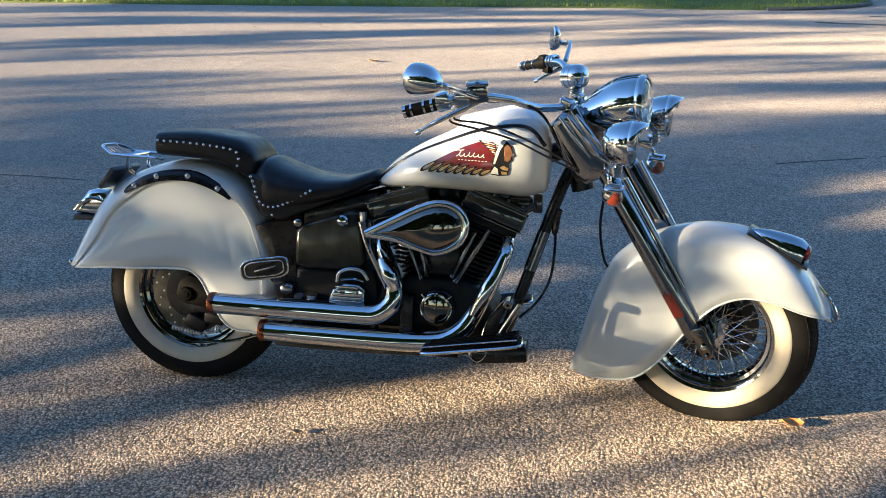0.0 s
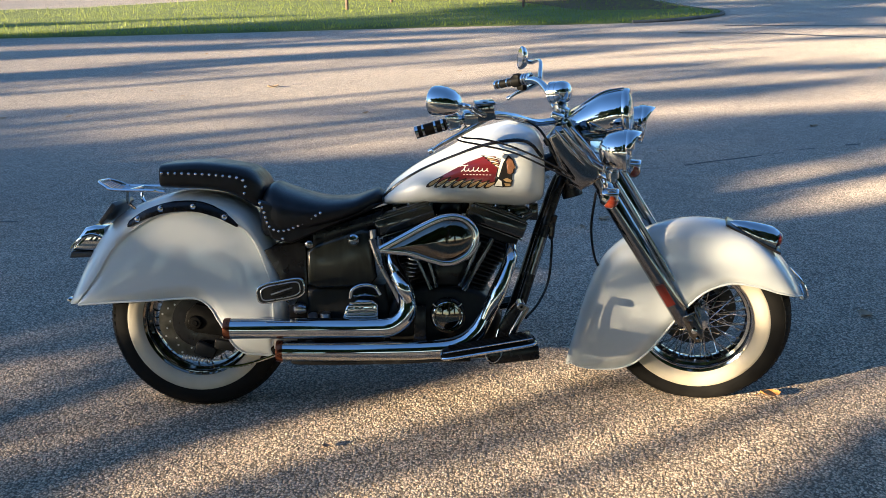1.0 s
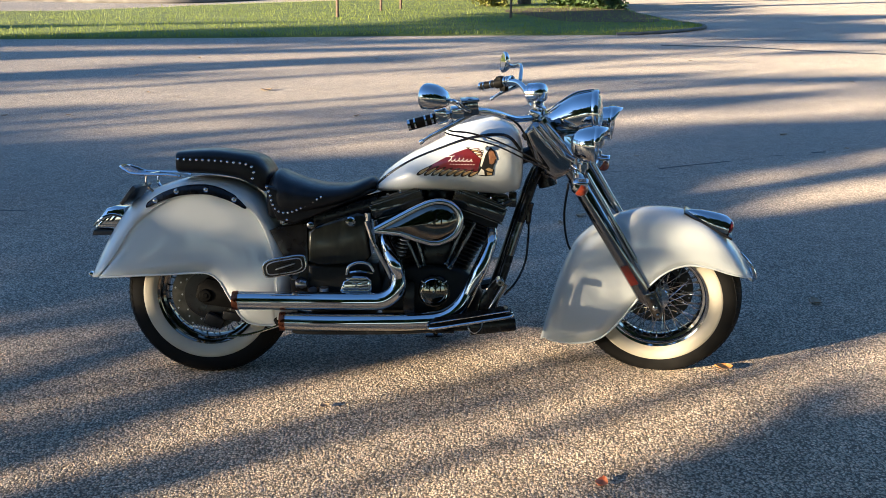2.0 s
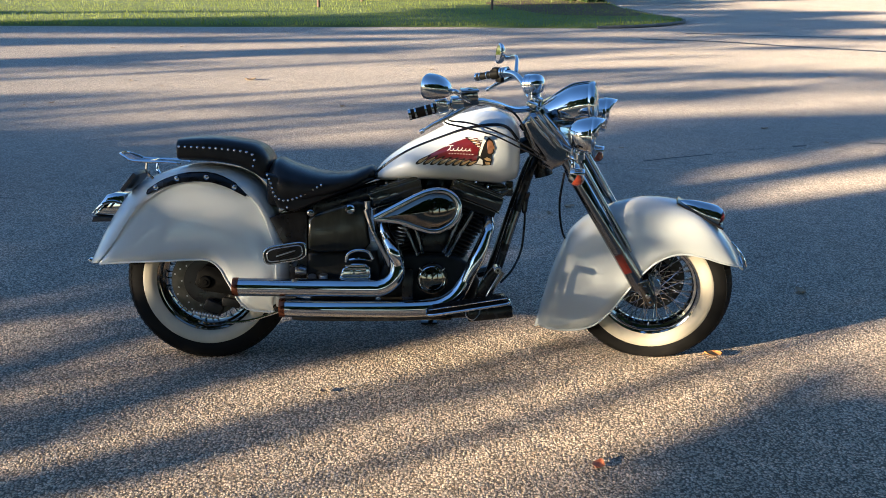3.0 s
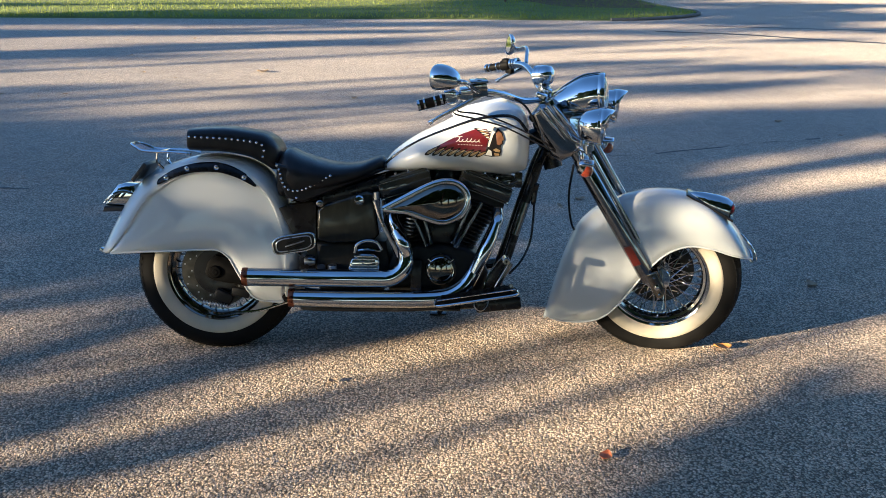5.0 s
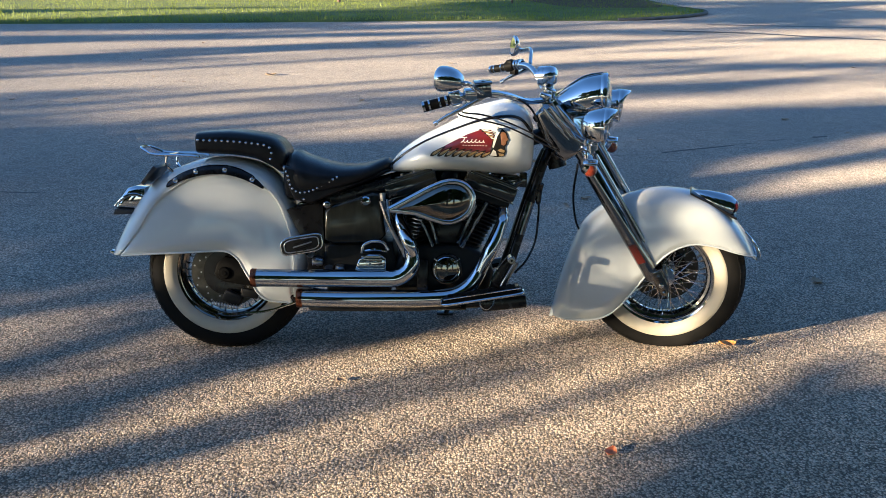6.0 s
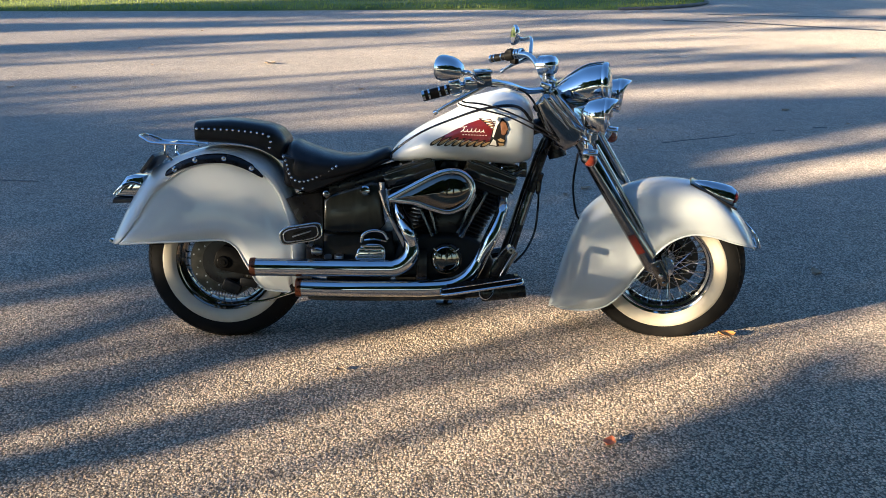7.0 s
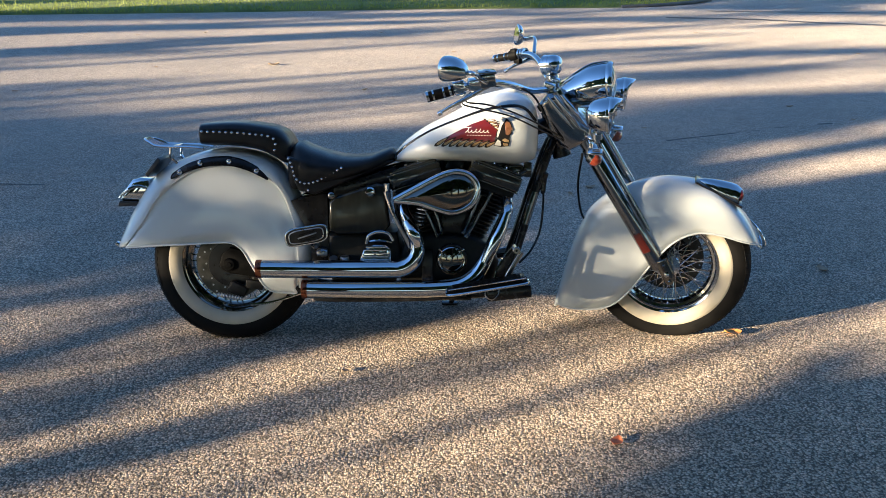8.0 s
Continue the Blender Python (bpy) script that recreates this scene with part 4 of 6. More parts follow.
# -- rack, tail lamp, plate
bm = B()
for s in (-1, 1):
    tube(bm, [(-0.078, s * 0.075, 0.757), (-0.124, s * 0.078, 0.764), (-0.250, s * 0.078, 0.768), (-0.285, s * 0.070, 0.780), (-0.312, s * 0.045, 0.792), (-0.318, 0, 0.794)], 0.0055, 8)
    tube(bm, [(-0.205, s * 0.076, 0.762), (-0.208, s * 0.070, 0.725), (-0.190, s * 0.060, 0.700)], 0.006, 8)
for k in range(5):
    y = -0.05 + 0.025 * k
    tube(bm, [(-0.20, y, 0.766), (-0.26, y, 0.766), (-0.305, y * 0.8, 0.787)], 0.003, 6)
tube(bm, [(-0.20, -0.078, 0.766), (-0.20, 0.078, 0.766)], 0.004, 6, 1)
part("luggage_rack", bm, CHROME, bike, "small chrome luggage rack")
bm = B()
box(bm, (-0.268, -0.02, 0.690), (0.016, 0.19, 0.085), (0, 38, 0), 0.004)
plate = part("plate_holder", bm, PLATE, bike, "dark plate holder above the tail lamp")
bm = B()
prism(bm, [(-0.424, 0.556), (-0.412, 0.584), (-0.372, 0.636), (-0.340, 0.644), (-0.300, 0.640), (-0.296, 0.585), (-0.330, 0.552)], -0.058, 0.058, 0.020, 5)
tail = part("tail_lamp", bm, CHROME, bike, "chrome tail lamp on the rear fender")
bm = B()
tube(bm, [(-0.425, -0.052, 0.566), (-0.385, -0.060, 0.600), (-0.345, -0.061, 0.612), (-0.305, -0.060, 0.600)], [0.003, 0.006, 0.006, 0.003], 8)
part("rib", bm, CHROME, tail)
bm = B()
prism(bm, [(-0.434, 0.530), (-0.426, 0.553), (-0.335, 0.552), (-0.345, 0.533)], -0.052, 0.052, 0.005)
part("lens", bm, PLATE, tail, "dark lower lens")

# -- frame
bm = B()
tube(bm, [(1.295, -0.02, 0.80), (1.250, -0.05, 0.735), (1.105, -0.085, 0.285), (1.060, -0.09, 0.215), (0.95, -0.095, 0.185), (0.35, -0.10, 0.185), (0.22, -0.10, 0.26)], 0.0185, 14, 4)
tube(bm, [(1.295, 0.02, 0.80), (1.250, 0.05, 0.735), (1.105, 0.085, 0.285), (1.060, 0.09, 0.215), (0.95, 0.095, 0.185), (0.35, 0.10, 0.185), (0.22, 0.10, 0.26)], 0.0185, 14, 4)
tube(bm, [(1.30, 0, 0.86), (1.10, 0, 0.80), (0.66, 0, 0.665), (0.34, 0, 0.57), (0.20, 0, 0.45)], 0.030, 12)
part("frame", bm, BLACK, bike, "black tubular frame")
bm = B()
tube(bm, [(1.315, 0, 0.72), (1.262, 0, 0.90)], 0.036, 18, 1)
part("steering_head", bm, BLACK, bike)
bm = B()
tube(bm, [(1.200, -0.064, 0.588), (1.160, -0.074, 0.462)], [0.0198, 0.0198], 16, 1)
part("tube_clamp", bm, DULL_CHROME, bike, "bright section of the frame's front tube")
for s in (-1, 1):
    bm = B()
    prism(bm, [(-0.036, 0.305), (-0.024, 0.345), (0.008, 0.374), (0.045, 0.366), (0.085, 0.335), (0.125, 0.300), (0.34, 0.300), (0.34, 0.250), (0.140, 0.250), (0.060, 0.262), (0.0, 0.272), (-0.026, 0.284)], s * 0.098, s * 0.078, 0.006)
    lathe(bm, [(-0.014, 0.001), (-0.014, 0.018), (-0.004, 0.022), (0.014, 0.022)], (0.0, s * 0.094, 0.303), (0, -s, 0), 6)
    part("swing_arm", bm, GRIP, bike, "black swing arm")
bm = B()
lathe(bm, [(-0.014, 0.001), (-0.014, 0.009), (-0.011, 0.011), (-0.010, 0.020), (-0.006, 0.024), (0.0, 0.025)], (0.004, -0.098, 0.308), seg=32)
part("axle_cover", bm, GRIP, bike, "black domed axle cover")
bm = B()
for k in range(9):
    lathe(bm, [(-0.003, 0.008), (0.0, 0.010), (0.003, 0.008)], (-0.040 + 0.011 * k, -0.112, 0.190 - 0.002 * k), (1, 0, -0.2), 10)
part("caliper_pin", bm, STEEL, bike, "ribbed bright caliper pin")
bm = B()
box(bm, (0.030, -0.085, 0.205), (0.075, 0.035, 0.05), (0, 25, 0), 0.012)
box(bm, (0.10, -0.092, 0.225), (0.07, 0.02, 0.035), (0, 10, 0), 0.006)
part("rear_caliper", bm, CASE, bike, "dark brake caliper")
bm = B()
tube(bm, [(0.085, -0.115, 0.150), (0.17, -0.12, 0.160), (0.26, -0.12, 0.188), (0.33, -0.12, 0.215)], 0.0055, 8)
part("brake_rod", bm, CHROME, bike)

# -- engine: two finned cylinders in a V on a dark case
bm = B()
prism(bm, [(0.655, 0.300), (0.680, 0.240), (0.760, 0.205), (0.960, 0.205), (1.040, 0.250), (1.060, 0.320), (1.020, 0.390), (0.960, 0.425), (0.780, 0.430), (0.690, 0.390)], -0.135, 0.135, 0.020, 3)
case = part("crankcase", bm, CASE, bike, "black engine case")
bm = B()
lathe(bm, [(0.0, 0.060), (-0.014, 0.060), (-0.018, 0.056)], (0.875, -0.138, 0.336), seg=40, cap=True)
part("cam_chest", bm, BLACK, case)
bm = B()
lathe(bm, [(-0.010, 0.050), (-0.020, 0.050), (-0.0245, 0.047), (-0.0250, 0.042), (-0.0225, 0.040), (-0.0240, 0.030), (-0.0252, 0.016), (-0.0256, 0.001)], (0.875, -0.148, 0.336), seg=48)
cover = part("timing_cover", bm, DARK_CHROME, bike, "round chrome timing cover, toned for dark reflections, in a bright ring")
bm = B()
ring = [(0.875 + 0.0485 * math.cos(a), -0.1685, 0.336 + 0.0485 * math.sin(a)) for a in (2 * math.pi * k / 40 for k in range(41))]
tube(bm, ring, 0.0030, 8, 1)
part("rim", bm, CHROME, cover)
bm = B()
lathe(bm, [(0, 0.003), (-0.003, 0.003), (-0.004, 0.0003)], (0.872, -0.1730, 0.338), seg=10)
part("screw", bm, STEEL, cover)
for a in (42, 138):
    bm = B()
    box(bm, (0.875 + 0.056 * math.cos(radians(a)), -0.164, 0.336 + 0.056 * math.sin(radians(a))), (0.020, 0.008, 0.006), (0, -a, 0), 0.002)
    part("lug", bm, CHROME, cover)


def fin_plate(bm, c, up, half_x, half_y, t):
    """A rounded cooling fin across a cylinder."""
    ax = Vector((up.z, 0, -up.x))
    ring = [(half_x * math.copysign(abs(math.cos(a)) ** 0.55, math.cos(a)), half_y * math.copysign(abs(math.sin(a)) ** 0.55, math.sin(a))) for a in (2 * math.pi * k / 28 for k in range(28))]
    grid(bm, [[c + ax * x * q + Vector((0, y * q, 0)) + up * h for x, y in ring] for h, q in ((-t, 0.985), (-t * 0.6, 1), (t * 0.6, 1), (t, 0.985))], True, True)


for lo, hi, ang, rc in (((0.835, 0.395), (0.752, 0.600), 17, (0.736, 0.658)), ((0.915, 0.395), (1.022, 0.590), -21, (1.043, 0.650))):
    lo3, hi3 = Vector((lo[0], 0, lo[1])), Vector((hi[0], 0, hi[1]))
    up = Vector((-math.sin(radians(ang)), 0, math.cos(radians(ang))))
    bm = B()
    tube(bm, [tuple(lo3), tuple(hi3)], 0.066, 24, 1)
    cyl = part("cylinder", bm, CASE, bike, "black finned engine cylinder")
    for k in range(13):
        bm = B()
        f = 0.12 + 0.87 * k / 12
        fin_plate(bm, lo3.lerp(hi3, f), up, 0.080 + (0.010 if k > 7 else 0.0), 0.098 + (0.010 if k > 7 else 0.0), 0.0026)
        part("fin", bm, CASE, cyl)
    ax = Vector((math.cos(radians(ang)), 0, math.sin(radians(ang))))

    def slab(name, off, size, mat, bev, parent, label=""):
        bm = B()
        box(bm, tuple(Vector((rc[0], 0, rc[1])) + up * off), size, (0, -ang, 0), bev)
        return part(name, bm, mat, parent, label)

    rocker = slab("rocker_box", 0.000, (0.206, 0.250, 0.054), GLOSS, 0.010, bike, "glossy black rocker box with a stepped cap")
    slab("cap", 0.034, (0.190, 0.232, 0.016), GLOSS, 0.006, rocker)
    # bright strip added for the highlight along the box's edge
    slab("edge_highlight", 0.0265, (0.2075, 0.2515, 0.0022), DIMMED_CHROME, 0.0008, rocker, "thin bright strip for the edge highlight")
    slab("gasket_rim", -0.030, (0.208, 0.252, 0.004), DULL_CHROME, 0.001, rocker, "bright gasket line")
    slab("head", -0.046, (0.186, 0.226, 0.028), CASE, 0.006, rocker, "black finned head")
    for k in range(4):
        bm = B()
        q = Vector((rc[0], -0.100, rc[1])) + up * 0.044 + ax * (-0.075 + 0.05 * k)
        lathe(bm, [(0, 0.006), (0.006, 0.006), (0.007, 0.001)], tuple(q), tuple(up), 6)
        part("bolt", bm, CHROME, rocker)
    for (xa, za), (xb, zb), r in ((((0.930, 0.440), (1.028, 0.591), 0.0075), ((0.918, 0.455), (0.986, 0.581), 0.0065)) if ang < 0 else (((0.820, 0.443), (0.768, 0.535), 0.0065), ((0.838, 0.451), (0.812, 0.519), 0.006))):
        a, b = Vector((xa, -0.140, za - 0.02)), Vector((xb, -0.122, zb))
        bm = B()
        tube(bm, [tuple(a.lerp(b, f)) for f in (0, 0.08, 0.1, 0.55, 0.57, 1)], [r * 1.4, r * 1.4, r, r, r * 1.2, r * 1.2], 12, 1)
        part("pushrod_tube", bm, DULL_CHROME, cyl, "slim pushrod tube")

# black plate added for the shade in the gap between the cylinders
bm = B()
prism(bm, [(0.800, 0.425), (0.950, 0.425), (0.962, 0.470), (0.925, 0.540), (0.835, 0.540), (0.790, 0.475)], -0.104, -0.060, 0.008)
part("gap_shade_plate", bm, BLACK, bike, "black plate added for the dark gap between the cylinders")

# air cleaner: domed dark teardrop in a chrome rim
AIR = [(0.660, 0.578), (0.736, 0.618), (0.819, 0.661), (0.878, 0.681), (0.926, 0.676), (0.958, 0.650), (0.969, 0.613), (0.953, 0.571), (0.916, 0.543), (0.872, 0.532), (0.815, 0.546), (0.750, 0.568)]
loop = [tuple(p) for p in curve_pts(AIR + [AIR[0]], 5)][:-1]
bm = B()
prism(bm, loop, -0.235, -0.135, 0.004)
air = part("air_cleaner", bm, BLACK, bike, "teardrop air cleaner with a chrome rim")
bm = B()
tube(bm, [(x, -0.238, z) for x, z in loop] + [(loop[0][0], -0.238, loop[0][1])], 0.0125, 14, 1)
part("rim", bm, CHROME, air, "thick chrome rim")
bm = B()
cx, cz = 0.868, 0.608
rows = []
for q, y in ((0.94, -0.238), (0.90, -0.246), (0.84, -0.2525), (0.74, -0.2580), (0.60, -0.2620), (0.40, -0.2650), (0.2, -0.2665), (0.03, -0.267)):
    rows.append([(cx + (x - cx) * q, y, cz + (z - cz) * q) for x, z in loop])
grid(bm, rows, True, True)
part("dome", bm, DARK_CHROME, air, "chromed domed cover, toned for brown reflections", sharp=70)
bm = B()
box(bm, (0.885, -0.09, 0.600), (0.09, 0.12, 0.08), (0, 0, 0), 0.015)
tube(bm, [(0.80, -0.02, 0.62), (0.885, -0.04, 0.60), (0.98, -0.02, 0.61)], 0.026, 12)
part("carburettor", bm, STEEL, bike)

bm = B()
box(bm, (0.885, 0.0, 0.690), (0.085, 0.13, 0.085), (0, 0, 0), 0.010)
box(bm, (0.90, 0.0, 0.690), (0.42, 0.07, 0.05), (0, 0, 0), 0.010)
part("top_mount", bm, BLACK, bike, "black engine mount under the tank")

# oil tank, electrics and transmission behind the engine
bm = B()
prism(bm, [(0.406, 0.560), (0.405, 0.445), (0.440, 0.432), (0.615, 0.440), (0.640, 0.470), (0.618, 0.625), (0.590, 0.632), (0.440, 0.585)], -0.155, 0.155, 0.014, 3)
oil = part("oil_tank", bm, SMEARED, bike, "black oil tank under the saddle")
bm = B()
lathe(bm, [(0, 0.019), (-0.012, 0.019), (-0.018, 0.014), (-0.020, 0.001)], (0.565, -0.155, 0.600), (0, 1, 0.0), 22)
part("filler_plug", bm, CHROME, oil, "chrome filler plug")
bm = B()
lathe(bm, [(0, 0.013), (-0.008, 0.013), (-0.011, 0.009), (-0.011, 0.001)], (0.418, -0.160, 0.586), seg=18)
part("bolt", bm, DULL_CHROME, oil, "round bolt")
bm = B()
prism(bm, [(0.255, 0.560), (0.300, 0.575), (0.40, 0.590), (0.400, 0.260), (0.335, 0.250), (0.325, 0.420)], -0.120, 0.120, 0.010)
prism(bm, [(0.60, 0.66), (0.66, 0.69), (0.67, 0.60), (0.62, 0.60)], -0.10, 0.10, 0.006)
prism(bm, [(0.42, 0.62), (0.66, 0.69), (0.66, 0.64), (0.42, 0.57)], -0.115, 0.115, 0.010)
part("side_cover", bm, BLACK, bike, "black panels under the saddle")
bm = B()
prism(bm, [(0.400, 0.430), (0.665, 0.440), (0.690, 0.300), (0.640, 0.215), (0.420, 0.215), (0.390, 0.300)], -0.130, 0.130, 0.016, 3)
part("gearbox", bm, CASE, bike, "black gearbox")
bm = B()
prism(bm, [(0.520, 0.335), (0.536, 0.378), (0.575, 0.398), (0.622, 0.396), (0.642, 0.380), (0.645, 0.335)], -0.175, -0.130, 0.010, 3)
lid = part("clutch_cover", bm, CHROME, bike, "ribbed chrome gearbox end cover")
for k in range(5):
    bm = B()
    box(bm, (0.584, -0.177, 0.343 + 0.0115 * k), (0.100 - 0.006 * k, 0.007, 0.0065), (0, 0, 0), 0.002)
    part("rib", bm, CHROME, lid)
bm = B()
tube(bm, [(0.548, -0.160, 0.400), (0.556, -0.162, 0.430), (0.590, -0.163, 0.446), (0.630, -0.162, 0.440), (0.650, -0.160, 0.412)], 0.0065, 10)
tube(bm, [(0.560, -0.158, 0.408), (0.600, -0.160, 0.414), (0.645, -0.158, 0.406)], 0.005, 8)
part("arch", bm, CHROME, lid, "chrome arch over the cover")
bm = B()
tube(bm, [(0.42, -0.14, 0.30), (0.42, -0.16, 0.345)], 0.016, 12, 1)
tube(bm, [(0.462, -0.15, 0.300), (0.462, -0.155, 0.350)], 0.018, 12, 1)
lathe(bm, [(-0.02, 0.014), (0.0, 0.020), (0.02, 0.014)], (0.375, -0.14, 0.362), (1, 0, 0), 12, True)
part("fittings", bm, STEEL, bike, "alloy hose fittings")
bm = B()
for k in range(4):
    tube(bm, [(0.655 + 0.012 * k, -0.15 + 0.012 * k, 0.60), (0.668 + 0.012 * k, -0.155, 0.50), (0.70 + 0.01 * k, -0.15, 0.40), (0.73, -0.12, 0.30)], 0.006, 8)
part("hoses", bm, BLACK, bike, "black engine hoses")
bm = B()
tube(bm, [(0.622, -0.16, 0.60), (0.650, -0.165, 0.52), (0.700, -0.165, 0.42), (0.715, -0.16, 0.385)], 0.0075, 8)
tube(bm, [(0.628, -0.150, 0.630), (0.632, -0.150, 0.570)], 0.012, 8, 1)
part("oil_line", bm, STEEL, bike, "braided metal oil line")
bm = B()
box(bm, (0.781, -0.160, 0.314), (0.044, 0.035, 0.125), (0, 0, 0), 0.006)
ofil = part("oil_filter", bm, BLACK, bike)
for k in range(7):
    bm = B()
    lathe(bm, [(0, 0.023), (0.004, 0.023)], (0.745 + 0.004 * k, -0.128, 0.47 + 0.014 * k), (0.2, 0, 1), 12, True)
    part("ring", bm, STEEL, ofil)
bm = B()
box(bm, (1.120, -0.02, 0.672), (0.075, 0.09, 0.04), (0, 0, 0), 0.010)
tube(bm, [(1.08, -0.06, 0.668), (1.12, -0.075, 0.650), (1.165, -0.06, 0.665)], 0.013, 10)
box(bm, (1.175, -0.03, 0.672), (0.03, 0.04, 0.06), (0, 0, 0), 0.006)
part("horn", bm, GLOSS, bike, "black horn under the tank")

# -- exhaust: two staggered pipes down the right side
def pipe(pts, r):
    bm = B()
    tube(bm, pts, r, 22, 8)
    return part("exhaust_pipe", bm, CHROME, bike, "polished chrome exhaust pipe with a heat-tinted end")


RP = 0.0345
p1 = pipe([(0.150, -0.190, 0.308), (0.300, -0.190, 0.307), (0.450, -0.190, 0.307), (0.610, -0.190, 0.306), (0.688, -0.190, 0.311), (0.735, -0.188, 0.348), (0.742, -0.182, 0.398), (0.722, -0.168, 0.460), (0.690, -0.140, 0.530), (0.70, -0.09, 0.575)], [RP, RP, RP, RP, RP, 0.033, 0.030, 0.027, 0.024, 0.023])
p2 = pipe([(0.322, -0.190, 0.229), (0.50, -0.190, 0.227), (0.66, -0.190, 0.227), (0.800, -0.190, 0.229), (0.900, -0.190, 0.240), (0.962, -0.188, 0.278), (1.000, -0.182, 0.335), (1.045, -0.172, 0.430), (1.085, -0.155, 0.520), (1.088, -0.11, 0.560)], [RP, RP, RP, RP, 0.034, 0.031, 0.028, 0.025, 0.023, 0.022])
for ob, x, z in ((p1, 0.150, 0.308), (p2, 0.322, 0.229)):
    bm = B()
    lathe(bm, [(0.000, 0.0348), (-0.004, 0.0360), (-0.018, 0.0360), (-0.022, 0.035), (-0.020, 0.030), (0.03, 0.028)], (x, -0.190, z), (1, 0, 0), 26)
    part("muffler_end", bm, HOT, ob, "heat-tinted brown pipe end")
    bm = B()
    lathe(bm, [(0.06, 0.0345), (0.058, 0.001)], (x, -0.190, z), (1, 0, 0), 20)
    part("bore", bm, BLACK, ob)
for a, b in (((1.000, -0.205, 0.335), (1.082, -0.178, 0.520)), ((0.702, -0.192, 0.49), (0.750, -0.205, 0.40))):
    bm = B()
    tube(bm, [a, tuple((Vector(a) + Vector(b)) / 2 + Vector((0.004, -0.012, 0))), b], [0.018, 0.026, 0.018], 12)
    part("heat_shield", bm, CHROME, p2 if a[0] > 0.9 else p1, "chrome heat shield")

bm = B()
tube(bm, [(0.352, -0.176, 0.200), (0.372, -0.178, 0.186), (0.60, -0.178, 0.184), (0.80, -0.178, 0.188), (0.93, -0.170, 0.200)], 0.0095, 10)
box(bm, (0.375, -0.178, 0.190), (0.034, 0.018, 0.020), (0, 0, 0), 0.004)
part("lower_rail", bm, BLACK, bike, "black rail under the lower exhaust pipe")

# -- floorboards, pedals and stand
def floorboard(s):
    bm = B()
    m = pose(1.005, s * 0.275, 0.262, 0, -9.0, 0)
    ring = [(0.152 * math.copysign(abs(math.cos(a)) ** 0.28, math.cos(a)), 0.055 * math.copysign(abs(math.sin(a)) ** 0.32, math.sin(a))) for a in (2 * math.pi * k / 32 for k in range(32))]
    grid(bm, [[m @ Vector((x * q, y * q, z)) for x, y in ring] for z, q in ((-0.012, 0.97), (-0.010, 1), (0.002, 1), (0.005, 0.97))], True, True)
    ob = part("floorboard", bm, GRIP, bike, "chrome-edged footboard with black rubber")
    bm = B()
    rim_pts = [tuple(m @ Vector((x * 1.01, y * 1.01, -0.006))) for x, y in ring]
    tube(bm, rim_pts + [rim_pts[0]], 0.0055, 8, 1)
    part("edge", bm, CHROME, ob, "chrome edge")
    bm = B()
    tube(bm, [tuple(m @ Vector((x, s * 0.046, 0.013))) for x in (-0.145, 0.0, 0.145)], 0.0022, 6, 2)
    part("top_line", bm, CHROME, ob)
    for k in range(6):
        bm = B()
        box(bm, (0, 0, 0), (0.26, 0.010, 0.010), (0, 0, 0), 0.003)
        bm.transform(m @ pose(0, -0.04 + 0.016 * k, 0.007))
        part("rubber_strip", bm, GRIP, ob)
    bm = B()
    tube(bm, [(1.07, s * 0.24, 0.262), (1.06, s * 0.16, 0.225), (1.04, s * 0.10, 0.205)], 0.014, 10)
    part("bracket", bm, BLACK, ob)
    bm = B()
    tube(bm, [(0.92, s * 0.24, 0.235), (0.93, s * 0.16, 0.210), (0.93, s * 0.10, 0.20)], 0.014, 10)
    part("bracket", bm, BLACK, ob)


floorboard(-1)
floorboard(1)
bm = B()
tube(bm, [(0.36, -0.165, 0.196), (0.60, -0.165, 0.192), (0.87, -0.165, 0.188), (0.95, -0.160, 0.186)], 0.011, 8)
part("lower_rail", bm, BLACK, bike, "dark rail under the lower pipe")
bm = B()
box(bm, (1.095, -0.235, 0.275), (0.11, 0.10, 0.012), (0, -12, 0), 0.004)
box(bm, (1.09, -0.215, 0.226), (0.17, 0.10, 0.050), (0, -6, 0), 0.008)
part("step_plate", bm, BLACK, bike, "black plate under the footboard")
bm = B()
prism(bm, [(1.034, 0.282), (1.046, 0.322), (1.070, 0.366), (1.098, 0.398), (1.122, 0.402), (1.130, 0.384), (1.108, 0.372), (1.088, 0.330), (1.074, 0.285)], -0.244, -0.232, 0.003)
pedal = part("brake_pedal", bm, BLACK, bike, "black brake pedal arm with a bright round pad")
bm = B()
tube(bm, [(1.034, -0.245, 0.284), (1.046, -0.245, 0.322), (1.070, -0.245, 0.366), (1.098, -0.245, 0.399), (1.120, -0.245, 0.404)], 0.0026, 8)
part("arm_edge", bm, CHROME, pedal)
bm = B()
lathe(bm, [(0.0, 0.004), (-0.002, 0.014), (-0.060, 0.014), (-0.063, 0.011), (-0.063, 0.004)], (1.112, -0.236, 0.396), (0, 1, 0.0), 22)
part("pad", bm, DULL_CHROME, pedal, "round alloy pad")
bm = B()
tube(bm, [(1.075, -0.175, 0.250), (1.100, -0.180, 0.300), (1.140, -0.180, 0.370)], [0.016, 0.012, 0.012], 10)
part("pedal_bracket", bm, DULL_CHROME, bike, "alloy pedal bracket")
bm = B()
tube(bm, [(1.000, -0.265, 0.246), (1.001, -0.265, 0.218), (1.024, -0.265, 0.203), (1.046, -0.265, 0.222), (1.053, -0.265, 0.250)], 0.0035, 6)
part("return_spring", bm, CHROME, bike)
